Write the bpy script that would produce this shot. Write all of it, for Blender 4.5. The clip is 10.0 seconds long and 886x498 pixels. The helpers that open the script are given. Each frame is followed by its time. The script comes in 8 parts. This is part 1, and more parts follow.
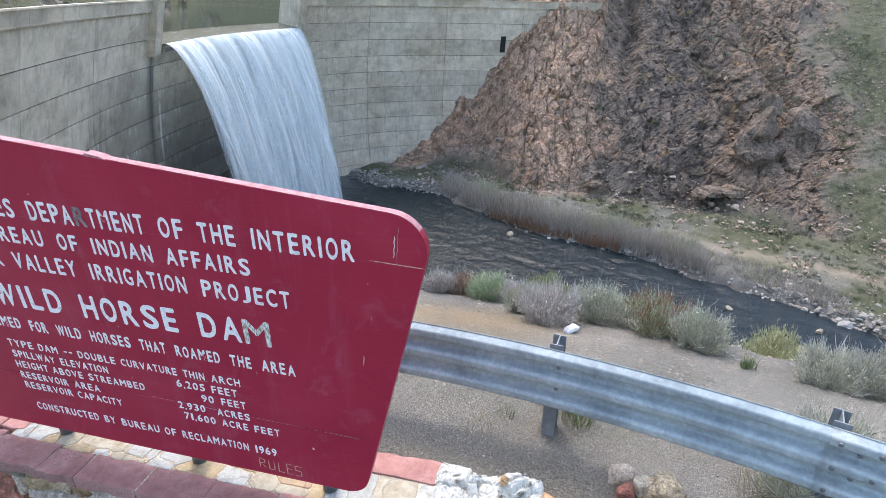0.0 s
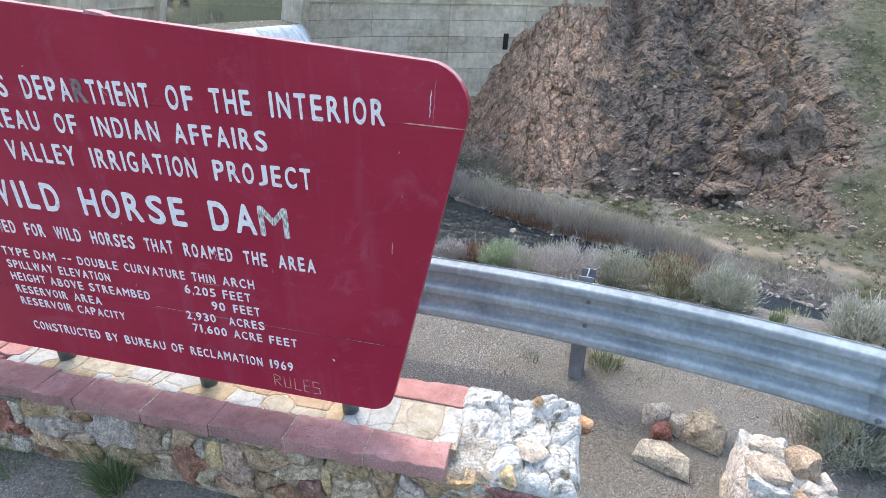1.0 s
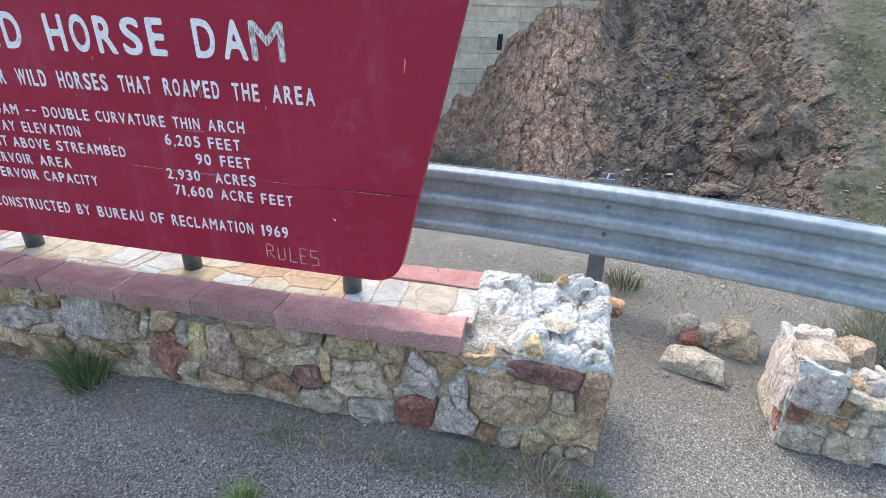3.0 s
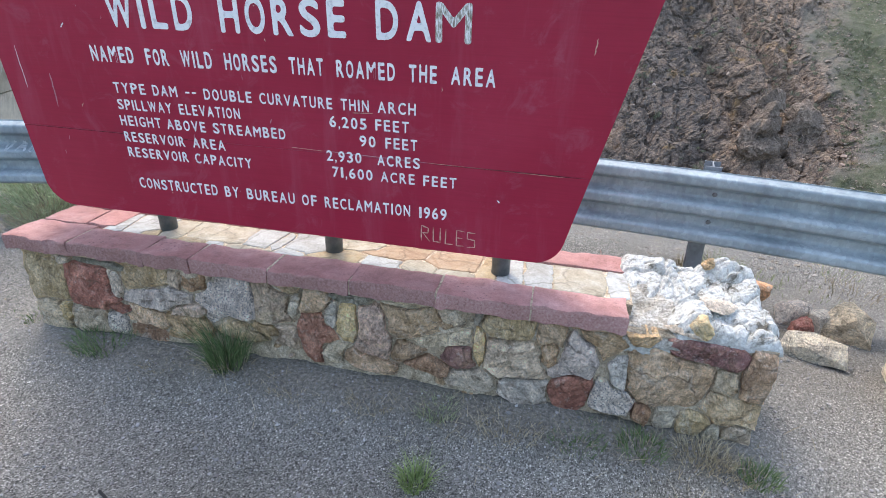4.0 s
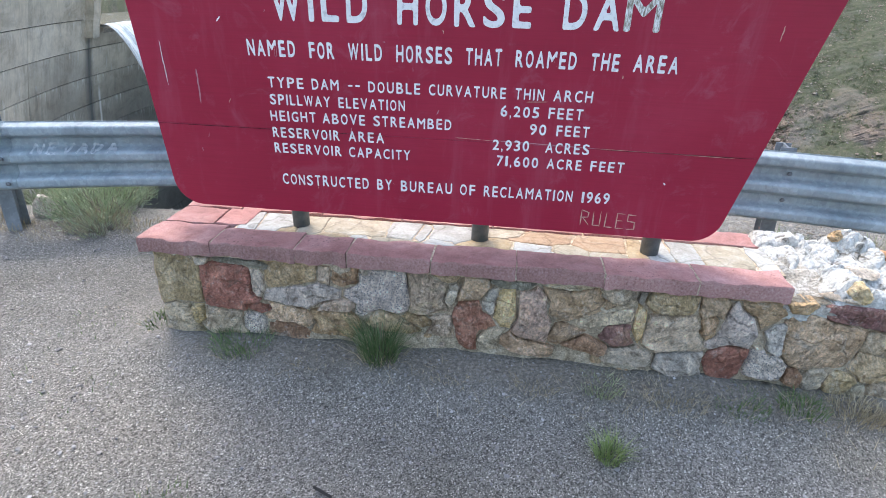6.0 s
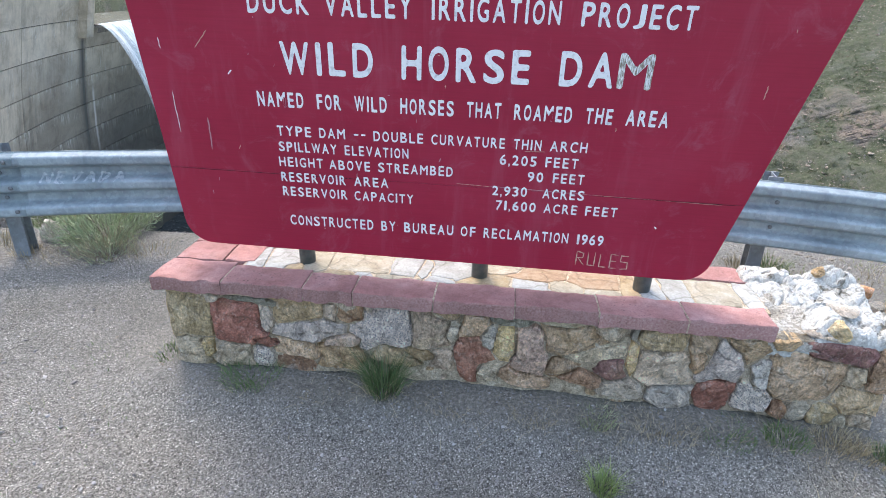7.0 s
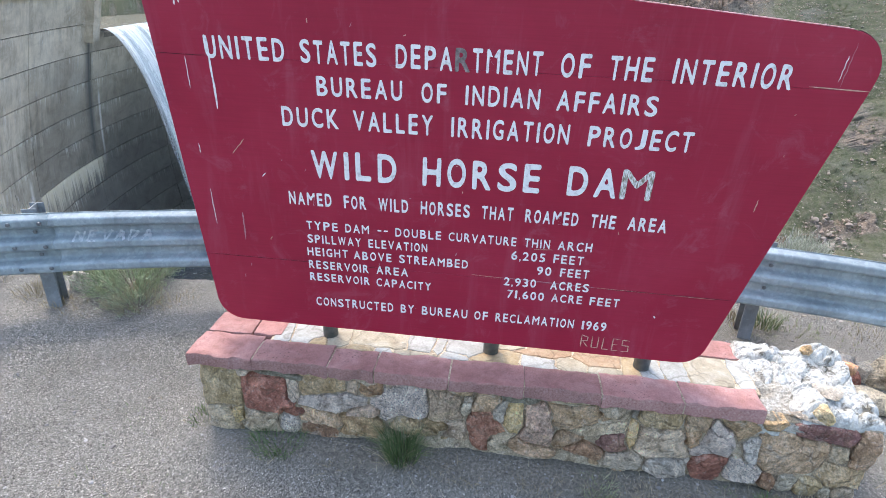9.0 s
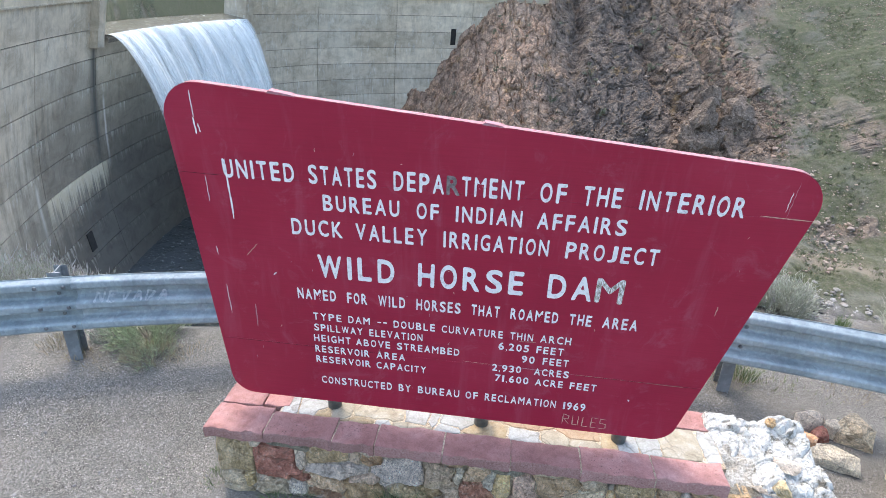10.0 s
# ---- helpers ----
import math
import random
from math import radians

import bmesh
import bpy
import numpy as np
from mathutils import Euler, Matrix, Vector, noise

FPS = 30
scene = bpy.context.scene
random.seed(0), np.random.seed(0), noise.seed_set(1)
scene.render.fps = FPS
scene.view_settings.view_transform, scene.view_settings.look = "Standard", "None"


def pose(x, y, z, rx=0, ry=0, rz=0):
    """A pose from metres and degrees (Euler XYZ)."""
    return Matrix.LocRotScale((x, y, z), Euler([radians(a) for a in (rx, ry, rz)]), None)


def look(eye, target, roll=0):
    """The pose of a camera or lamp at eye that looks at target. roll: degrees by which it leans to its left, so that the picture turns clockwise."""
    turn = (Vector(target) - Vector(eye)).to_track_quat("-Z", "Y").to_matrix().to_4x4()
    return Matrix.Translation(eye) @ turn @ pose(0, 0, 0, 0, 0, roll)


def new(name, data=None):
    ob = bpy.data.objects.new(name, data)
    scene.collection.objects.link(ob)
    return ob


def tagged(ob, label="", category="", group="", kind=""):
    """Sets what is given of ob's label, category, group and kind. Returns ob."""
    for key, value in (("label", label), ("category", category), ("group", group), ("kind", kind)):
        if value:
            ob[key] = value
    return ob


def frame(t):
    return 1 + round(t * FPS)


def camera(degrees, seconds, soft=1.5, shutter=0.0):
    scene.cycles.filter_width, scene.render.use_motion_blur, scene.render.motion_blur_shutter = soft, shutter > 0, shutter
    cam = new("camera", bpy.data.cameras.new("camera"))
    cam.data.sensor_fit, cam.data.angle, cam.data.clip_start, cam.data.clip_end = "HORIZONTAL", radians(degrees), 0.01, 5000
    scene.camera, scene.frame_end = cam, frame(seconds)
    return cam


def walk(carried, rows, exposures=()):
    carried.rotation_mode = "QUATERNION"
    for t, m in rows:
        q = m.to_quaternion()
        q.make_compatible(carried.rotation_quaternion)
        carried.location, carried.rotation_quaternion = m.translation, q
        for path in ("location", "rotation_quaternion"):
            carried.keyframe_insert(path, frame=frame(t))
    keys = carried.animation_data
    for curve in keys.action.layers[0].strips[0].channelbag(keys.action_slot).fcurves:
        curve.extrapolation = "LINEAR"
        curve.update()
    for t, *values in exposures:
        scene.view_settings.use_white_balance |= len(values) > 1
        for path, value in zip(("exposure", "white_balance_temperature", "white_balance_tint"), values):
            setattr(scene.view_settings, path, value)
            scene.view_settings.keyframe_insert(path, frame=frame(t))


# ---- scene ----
from mathutils import geometry

cam = camera(76.1, 10.0, soft=0.65)
PATH = [
    (0, (0.686, 0.537, 3.268), (0.306, 2.313, 2.430), 1.45),
    (0.3, (0.638, 0.531, 2.996), (0.257, 2.307, 2.160), 1.40),
    (0.5, (0.604, 0.541, 2.840), (0.222, 2.317, 2.003), 1.39),
    (1, (0.553, 0.515, 2.684), (0.167, 2.291, 1.848), 1.40),
    (1.5, (0.517, 0.466, 2.585), (0.130, 2.242, 1.750), 1.45),
    (2, (0.489, 0.458, 2.396), (0.097, 2.233, 1.561), 1.78),
    (3.3, (0.456, 0.515, 1.880), (0.102, 2.305, 1.060), 2.1),
    (3.5, (0.385, 0.514, 1.882), (0.033, 2.296, 1.048), 2.25),
    (3.8, (0.113, 0.422, 1.867), (-0.247, 2.203, 1.032), 2.29),
    (4, (-0.203, 0.307, 1.855), (-0.565, 2.089, 1.022), 2.15),
    (4.3, (-0.649, 0.164, 1.850), (-1.009, 1.946, 1.017), 2.23),
    (4.5, (-0.830, 0.103, 1.832), (-1.187, 1.886, 1.001), 2.28),
    (5, (-1.042, 0.054, 1.826), (-1.394, 1.836, 0.990), 2.51),
    (5.2, (-1.098, 0.045, 1.814), (-1.439, 1.830, 0.978), 2.65),
    (5.5, (-1.132, 0.046, 1.797), (-1.451, 1.833, 0.958), 2.62),
    (5.7, (-1.151, 0.067, 1.799), (-1.359, 1.872, 0.963), 2.14),
    (6.8, (-1.190, 0.066, 1.980), (-1.366, 1.861, 1.117), 1.8),
    (7, (-1.204, 0.037, 2.053), (-1.377, 1.839, 1.203), 1.99),
    (7.5, (-1.221, -0.023, 2.150), (-1.396, 1.776, 1.294), 2.04),
    (8, (-1.249, -0.023, 2.176), (-1.428, 1.773, 1.315), 2.09),
    (8.5, (-1.278, -0.020, 2.280), (-1.456, 1.785, 1.443), 2.25),
    (9, (-1.291, 0.006, 2.553), (-1.470, 1.808, 1.704), 2.28),
    (9.5, (-1.280, -0.003, 2.836), (-1.464, 1.798, 1.985), 2.31),
    (10, (-1.258, -0.046, 3.151), (-1.445, 1.753, 2.299), 2.26),
]
walk(cam, [(t, look(eye, target, roll)) for t, eye, target, roll in PATH], [(0.0, 2.07, 7000, 8.0), (2.0, 2.13, 7000, 8.0), (3.5, 2.02, 7000, 8.0), (4.5, 2.04, 7000, 8.0), (5.5, 2.11, 7000, 8.0), (7.5, 2.14, 7000, 8.0), (10.0, 2.16, 7000, 8.0)])

# ---- world, sun ----
world = bpy.data.worlds.new("sky")
scene.world = world
world.use_nodes = True
SUN_EL, SUN_AZ = radians(60), math.atan2(-0.54, 0.84)
_wn = world.node_tree.nodes
_sky = _wn.new("ShaderNodeTexSky")
_sky.sky_type = "NISHITA"
_sky.sun_disc = False
_sky.sun_elevation, _sky.sun_rotation = SUN_EL, SUN_AZ
_sky.air_density, _sky.dust_density, _sky.ozone_density = 1.0, 2.5, 1.0
_wn["Background"].inputs[1].default_value = 0.15
world.node_tree.links.new(_sky.outputs[0], _wn["Background"].inputs[0])
sun = new("sun", bpy.data.lights.new("sun", "SUN"))
sun.data.energy, sun.data.angle, sun.data.color = 0.19, radians(6.0), (1.0, 0.985, 0.965)
sun.matrix_world = look((0, 0, 30), Vector((0, 0, 30)) - Vector((-0.27, 0.42, 0.866)))

# ---- small tools ----
def mesh_of(name, verts, faces, smooth=False):
    me = bpy.data.meshes.new(name)
    me.from_pydata([tuple(v) for v in verts], [], [tuple(f) for f in faces])
    if smooth:
        me.polygons.foreach_set("use_smooth", [True] * len(me.polygons))
    me.update()
    return me


def mesh_np(name, co, quads, smooth=False):
    """A mesh from arrays of points and of faces that all have the same number of corners."""
    co, quads = np.asarray(co, np.float32), np.asarray(quads, np.int32)
    me = bpy.data.meshes.new(name)
    n, k = quads.shape
    me.vertices.add(len(co))
    me.vertices.foreach_set("co", co.ravel())
    me.loops.add(n * k)
    me.loops.foreach_set("vertex_index", quads.ravel())
    me.polygons.add(n)
    me.polygons.foreach_set("loop_start", np.arange(0, n * k, k, dtype=np.int32))
    me.polygons.foreach_set("use_smooth", np.full(n, smooth))
    me.update(calc_edges=True)
    return me


def bm_mesh(name, bm, smooth=False):
    me = bpy.data.meshes.new(name)
    bm.normal_update()
    bm.to_mesh(me)
    bm.free()
    if smooth:
        me.polygons.foreach_set("use_smooth", [True] * len(me.polygons))
    return me


def part(name, me, material, parent=None, label="", m=None):
    """Links one mesh as an object under a thing."""
    ob = new(name, me)
    if material and not me.materials:
        me.materials.append(material)
    if m is not None:
        ob.matrix_local = m
    if parent:
        ob.parent = parent
    if label:
        ob["label"] = label
    return ob


def empty(name, label, category, group="", m=None):
    ob = new(name)
    ob.empty_display_size = 0.1
    if m is not None:
        ob.matrix_world = m
    return tagged(ob, label, category, group)


def box_bm(x0, x1, y0, y1, z0, z1, bevel=0.0, seg=1):
    bm = bmesh.new()
    bmesh.ops.create_cube(bm, size=1.0, matrix=Matrix.LocRotScale(((x0 + x1) / 2, (y0 + y1) / 2, (z0 + z1) / 2), None, (x1 - x0, y1 - y0, z1 - z0)))
    if bevel:
        bmesh.ops.bevel(bm, geom=list(bm.edges), offset=bevel, segments=seg, affect="EDGES", profile=0.5)
    return bm


def cyl_bm(r, z0, z1, n=16, bevel=0.0):
    bm = bmesh.new()
    bmesh.ops.create_cone(bm, cap_ends=True, segments=n, radius1=r, radius2=r, depth=z1 - z0, matrix=Matrix.Translation((0, 0, (z0 + z1) / 2)))
    if bevel:
        bmesh.ops.bevel(bm, geom=[e for e in bm.edges if abs(e.verts[0].co.z - e.verts[1].co.z) < 1e-5], offset=bevel, segments=2, affect="EDGES", profile=0.5)
    return bm


# ---- noise on arrays ----
def _hash(ix, iy, iz, k=0):
    h = (ix.astype(np.int64) * 73856093) ^ (iy.astype(np.int64) * 19349663) ^ (iz.astype(np.int64) * 83492791) ^ (k * 2654435761)
    h &= 0xFFFFFFFF
    h = ((h ^ (h >> 16)) * 0x45D9F3B) & 0xFFFFFFFF
    h = ((h ^ (h >> 16)) * 0x45D9F3B) & 0xFFFFFFFF
    return (h ^ (h >> 16)).astype(np.float64) / 4294967295.0


def vnoise(p, k=0):
    """Smooth noise, 0 to 1, at the rows of p."""
    i = np.floor(p)
    f = p - i
    f = f * f * (3 - 2 * f)
    out = 0
    for a in (0, 1):
        for b in (0, 1):
            for c in (0, 1):
                w = (f[:, 0] if a else 1 - f[:, 0]) * (f[:, 1] if b else 1 - f[:, 1]) * (f[:, 2] if c else 1 - f[:, 2])
                out = out + w * _hash(i[:, 0] + a, i[:, 1] + b, i[:, 2] + c, k)
    return out


def fbm(p, octaves=4, k=0):
    out, amp, tot = 0, 1.0, 0
    for o in range(octaves):
        out, tot = out + amp * vnoise(p * 2.0 ** o, k + o), tot + amp
        amp *= 0.5
    return out / tot


def cells(p, k=0):
    """The nearest cell's random value, the distance to it, and the gap to the next cell."""
    i = np.floor(p)
    d1, d2, val = np.full(len(p), 9.0), np.full(len(p), 9.0), np.zeros(len(p))
    for a in (-1, 0, 1):
        for b in (-1, 0, 1):
            for c in (-1, 0, 1):
                j = i + (a, b, c)
                q = j + np.stack([_hash(j[:, 0], j[:, 1], j[:, 2], k + n) for n in (1, 2, 3)], 1)
                d = np.linalg.norm(p - q, axis=1)
                r = _hash(j[:, 0], j[:, 1], j[:, 2], k + 4)
                near = d < d1
                d2 = np.where(near, d1, np.minimum(d2, d))
                val = np.where(near, r, val)
                d1 = np.where(near, d, d1)
    return val, d1, d2 - d1


def p3(x, y, z=None):
    return np.stack([x, y, np.zeros_like(x) if z is None else z], 1)


# ---- materials ----
def nodes(name):
    m = bpy.data.materials.new(name)
    m.use_nodes = True
    t = m.node_tree
    return m, t, t.nodes["Principled BSDF"]


def add(t, kind, **kw):
    n = t.nodes.new(kind)
    for key, v in kw.items():
        if key in n.inputs:
            n.inputs[key].default_value = v
    return n


def ramp(t, src, stops, mode="LINEAR"):
    r = t.nodes.new("ShaderNodeValToRGB")
    r.color_ramp.interpolation = mode
    e = r.color_ramp.elements
    while len(e) > 1:
        e.remove(e[-1])
    e[0].position, e[0].color = stops[0][0], (*stops[0][1], 1)
    for pos, c in stops[1:]:
        n = e.new(pos)
        n.color = (*c, 1)
    t.links.new(src, r.inputs[0])
    return r.outputs[0]


def mixc(t, fac, a, b, mode="MIX"):
    n = t.nodes.new("ShaderNodeMix")
    n.data_type, n.blend_type = "RGBA", mode
    for sock, v in ((n.inputs[0], fac), (n.inputs[6], a), (n.inputs[7], b)):
        if isinstance(v, (int, float)):
            sock.default_value = v
        elif isinstance(v, tuple):
            sock.default_value = (*v, 1)
        else:
            t.links.new(v, sock)
    return n.outputs[2]


def maths(t, op, a, b=0.0, clamp=False):
    n = t.nodes.new("ShaderNodeMath")
    n.operation, n.use_clamp = op, clamp
    for sock, v in ((n.inputs[0], a), (n.inputs[1], b)):
        if isinstance(v, (int, float)):
            sock.default_value = v
        else:
            t.links.new(v, sock)
    return n.outputs[0]


def coords(t, scale=(1, 1, 1), world_space=False):
    m = t.nodes.new("ShaderNodeMapping")
    m.inputs["Scale"].default_value = scale
    if world_space:
        t.links.new(t.nodes.new("ShaderNodeNewGeometry").outputs["Position"], m.inputs[0])
    else:
        t.links.new(t.nodes.new("ShaderNodeTexCoord").outputs["Object"], m.inputs[0])
    return m.outputs[0]


def noise_tex(t, vec, scale, detail=4.0, rough=0.6, dist=0.0):
    n = add(t, "ShaderNodeTexNoise", Scale=scale, Detail=detail, Roughness=rough, Distortion=dist)
    t.links.new(vec, n.inputs["Vector"])
    return n.outputs[0]


def voro(t, vec, scale, out="Color", feature="F1", rnd=1.0):
    n = add(t, "ShaderNodeTexVoronoi", Scale=scale, Randomness=rnd)
    n.feature = feature
    t.links.new(vec, n.inputs["Vector"])
    return n.outputs[out]


def bump(t, bsdf, src, strength=0.4, dist=0.01, prev=None):
    b = add(t, "ShaderNodeBump", Strength=strength, Distance=dist)
    t.links.new(src, b.inputs["Height"])
    if prev is not None:
        t.links.new(prev, b.inputs["Normal"])
    if bsdf is not None:
        t.links.new(b.outputs[0], bsdf.inputs["Normal"])
    return b.outputs[0]


def stony(name, stops, big=3.0, fine=40.0, rough=0.85, relief=0.5, depth=0.01, spots=None, vary=0.25, space=False, veins=0.0, sat=1.0, lift=1.0, mottle=0.75, grain=0.8):
    """Stone, earth or render: colour from a broad noise, broken by fine grain and veins, with relief, and each piece a little different."""
    m, t, b = nodes(name)
    v = coords(t, world_space=space)
    n1 = noise_tex(t, v, big, 7, 0.66, 1.2)
    n2 = noise_tex(t, v, fine, 4, 0.7)
    n3 = noise_tex(t, v, big * 3.1, 6, 0.7, 0.8)
    c = ramp(t, n1, stops)
    g = ramp(t, n2, [(0.34, (0.40, 0.385, 0.37)), (0.5, (1, 1, 1)), (0.66, (1.48, 1.47, 1.45))])
    c = mixc(t, grain, c, g, "MULTIPLY")
    c = mixc(t, mottle, c, ramp(t, n3, [(0.33, (0.42, 0.38, 0.34)), (0.44, (0.86, 0.84, 0.81)), (0.54, (1.05, 1.05, 1.04)), (0.68, (1.50, 1.47, 1.42))]), "MULTIPLY")
    high = maths(t, "ADD", n1, maths(t, "ADD", maths(t, "MULTIPLY", n2, 0.3), maths(t, "MULTIPLY", n3, 0.8)))
    if veins:
        warp = t.nodes.new("ShaderNodeVectorMath")
        warp.operation = "MULTIPLY_ADD"
        nz = add(t, "ShaderNodeTexNoise", Scale=veins * 1.5, Detail=4.0)
        t.links.new(v, nz.inputs["Vector"])
        t.links.new(nz.outputs["Color"], warp.inputs[0])
        warp.inputs[1].default_value = (0.22, 0.22, 0.22)
        t.links.new(v, warp.inputs[2])
        e = voro(t, warp.outputs[0], veins, "Distance", "DISTANCE_TO_EDGE")
        line_ = ramp(t, e, [(0.0, (0, 0, 0)), (0.012, (0.2, 0.2, 0.2)), (0.05, (1, 1, 1))])
        c = mixc(t, maths(t, "MULTIPLY", maths(t, "MULTIPLY", maths(t, "SUBTRACT", 1.0, line_), maths(t, "MULTIPLY", maths(t, "SUBTRACT", n3, 0.40), 8.0, True)), 0.5), c, (0.09, 0.07, 0.05))
        high = maths(t, "ADD", high, maths(t, "MULTIPLY", line_, 0.10))
    if spots:
        s = ramp(t, voro(t, v, spots[0], "Distance"), [(0.0, (1, 1, 1)), (spots[1], (1, 1, 1)), (spots[1] + 0.06, (0, 0, 0))])
        c = mixc(t, s, c, spots[2])
    if vary:
        o = t.nodes.new("ShaderNodeObjectInfo")
        h = add(t, "ShaderNodeHueSaturation")
        t.links.new(maths(t, "ADD", maths(t, "MULTIPLY", o.outputs["Random"], vary), lift - vary / 2), h.inputs["Value"])
        h.inputs["Saturation"].default_value = sat
        t.links.new(c, h.inputs["Color"])
        c = h.outputs[0]
    t.links.new(c, b.inputs["Base Color"])
    b.inputs["Roughness"].default_value = rough
    b.inputs["Specular IOR Level"].default_value = 0.3
    bump(t, b, high, relief, depth)
    return m


def wall_stone(name, lo, mid, hi, big=7, veins=3.5, spots=None, grain=0.55, rusty=0.42):
    """Split fieldstone: bedding bands that run another way in every piece, rusty and pale stains, cracks and a broken surface."""
    m, t, b = nodes("stone_" + name)
    lo, mid, hi = ((c_[0] * 1.07, c_[1] * 0.985, c_[2] * 0.93) for c_ in (lo, mid, hi))
    o = t.nodes.new("ShaderNodeObjectInfo")
    turn = t.nodes.new("ShaderNodeVectorRotate")
    turn.rotation_type = "EULER_XYZ"
    cmb = t.nodes.new("ShaderNodeCombineXYZ")
    for i, k in enumerate((5.1, 11.7, 3.3)):
        t.links.new(maths(t, "MULTIPLY", o.outputs["Random"], k), cmb.inputs[i])
    t.links.new(coords(t), turn.inputs["Vector"])
    t.links.new(cmb.outputs[0], turn.inputs["Rotation"])
    v = turn.outputs[0]
    band_map = t.nodes.new("ShaderNodeMapping")
    band_map.inputs["Scale"].default_value = (1.0, 1.0, 4.5)
    t.links.new(v, band_map.inputs[0])
    n1 = noise_tex(t, v, big, 7, 0.66, 1.2)
    bands = noise_tex(t, band_map.outputs[0], 6.0, 6, 0.7, 1.4)
    n3 = noise_tex(t, v, big * 3.1, 6, 0.72, 0.8)
    n2 = noise_tex(t, v, 85, 4, 0.75)
    c = ramp(t, n1, [(0.30, lo), (0.5, mid), (0.70, hi)])
    c = mixc(t, 0.8, c, ramp(t, bands, [(0.33, (0.56, 0.53, 0.50)), (0.45, (0.92, 0.90, 0.88)), (0.56, (1.08, 1.07, 1.05)), (0.67, (1.42, 1.38, 1.32))]), "MULTIPLY")
    rust = maths(t, "MULTIPLY", maths(t, "SUBTRACT", noise_tex(t, v, 5.0, 5, 0.7, 1.0), 0.54), 5.0, True)
    c = mixc(t, maths(t, "MULTIPLY", rust, rusty), c, (0.33, 0.225, 0.105))
    pale = maths(t, "MULTIPLY", maths(t, "SUBTRACT", noise_tex(t, coords(t), 8.0, 6, 0.75, 0.6), 0.56), 7.0, True)
    c = mixc(t, maths(t, "MULTIPLY", pale, 0.5), c, (0.55, 0.52, 0.46))
    c = mixc(t, 0.9, c, ramp(t, n3, [(0.33, (0.46, 0.42, 0.38)), (0.44, (0.90, 0.88, 0.86)), (0.56, (1.05, 1.05, 1.04)), (0.68, (1.36, 1.34, 1.30))]), "MULTIPLY")
    c = mixc(t, grain, c, ramp(t, n2, [(0.34, (0.45, 0.43, 0.42)), (0.5, (1, 1, 1)), (0.66, (1.5, 1.48, 1.45))]), "MULTIPLY")
    high = maths(t, "ADD", maths(t, "MULTIPLY", bands, 0.9), maths(t, "ADD", maths(t, "MULTIPLY", n2, 0.20), maths(t, "MULTIPLY", n3, 0.9)))
    # bedding that weathers out as thin dark lines, here and there
    ply = maths(t, "ABSOLUTE", maths(t, "SUBTRACT", maths(t, "FRACT", maths(t, "MULTIPLY", maths(t, "ADD", bands, maths(t, "MULTIPLY", n3, 0.12)), 9.0)), 0.5))
    ply = maths(t, "MULTIPLY", maths(t, "SUBTRACT", 0.085, ply), 16.0, True)
    ply = maths(t, "MULTIPLY", ply, maths(t, "MULTIPLY", maths(t, "SUBTRACT", noise_tex(t, v, 9.0, 3, 0.6), 0.47), 9.0, True))
    c = mixc(t, maths(t, "MULTIPLY", ply, 0.62), c, mixc(t, 0.5, lo, (0.05, 0.042, 0.034)))
    high = maths(t, "SUBTRACT", high, maths(t, "MULTIPLY", ply, 0.20))
    pock = maths(t, "MULTIPLY", maths(t, "SUBTRACT", noise_tex(t, v, 42, 4, 0.75), 0.57), 9.0, True)
    c = mixc(t, maths(t, "MULTIPLY", pock, 0.40), c, mixc(t, 0.6, hi, (0.60, 0.57, 0.51)))
    hole = maths(t, "MULTIPLY", maths(t, "SUBTRACT", 0.41, noise_tex(t, v, 36, 4, 0.75)), 10.0, True)
    c = mixc(t, maths(t, "MULTIPLY", hole, 0.55), c, (0.085, 0.066, 0.048))
    high = maths(t, "SUBTRACT", high, maths(t, "MULTIPLY", hole, 0.15))
    if veins:
        wv = t.nodes.new("ShaderNodeVectorMath")
        wv.operation = "MULTIPLY_ADD"
        nz = add(t, "ShaderNodeTexNoise", Scale=veins * 1.5, Detail=4.0)
        t.links.new(v, nz.inputs["Vector"])
        t.links.new(nz.outputs["Color"], wv.inputs[0])
        wv.inputs[1].default_value = (0.22, 0.22, 0.22)
        t.links.new(v, wv.inputs[2])
        e = voro(t, wv.outputs[0], veins, "Distance", "DISTANCE_TO_EDGE")
        line_ = ramp(t, e, [(0.0, (0, 0, 0)), (0.010, (0.2, 0.2, 0.2)), (0.035, (1, 1, 1))])
        c = mixc(t, maths(t, "MULTIPLY", maths(t, "MULTIPLY", maths(t, "SUBTRACT", 1.0, line_), maths(t, "MULTIPLY", maths(t, "SUBTRACT", n3, 0.46), 8.0, True)), 0.7), c, (0.075, 0.058, 0.042))
        high = maths(t, "ADD", high, maths(t, "MULTIPLY", line_, 0.22))
    if spots:
        sp = ramp(t, voro(t, v, spots[0], "Distance"), [(0.0, (1, 1, 1)), (spots[1], (1, 1, 1)), (spots[1] + 0.06, (0, 0, 0))])
        c = mixc(t, sp, c, spots[2])
    h = add(t, "ShaderNodeHueSaturation", Saturation=1.0)
    t.links.new(maths(t, "ADD", maths(t, "MULTIPLY", maths(t, "FRACT", maths(t, "MULTIPLY", o.outputs["Random"], 7.3)), 0.026), 0.488), h.inputs["Hue"])
    t.links.new(maths(t, "ADD", maths(t, "MULTIPLY", o.outputs["Random"], 0.46), 1.46), h.inputs["Value"])
    t.links.new(c, h.inputs["Color"])
    t.links.new(h.outputs[0], b.inputs["Base Color"])
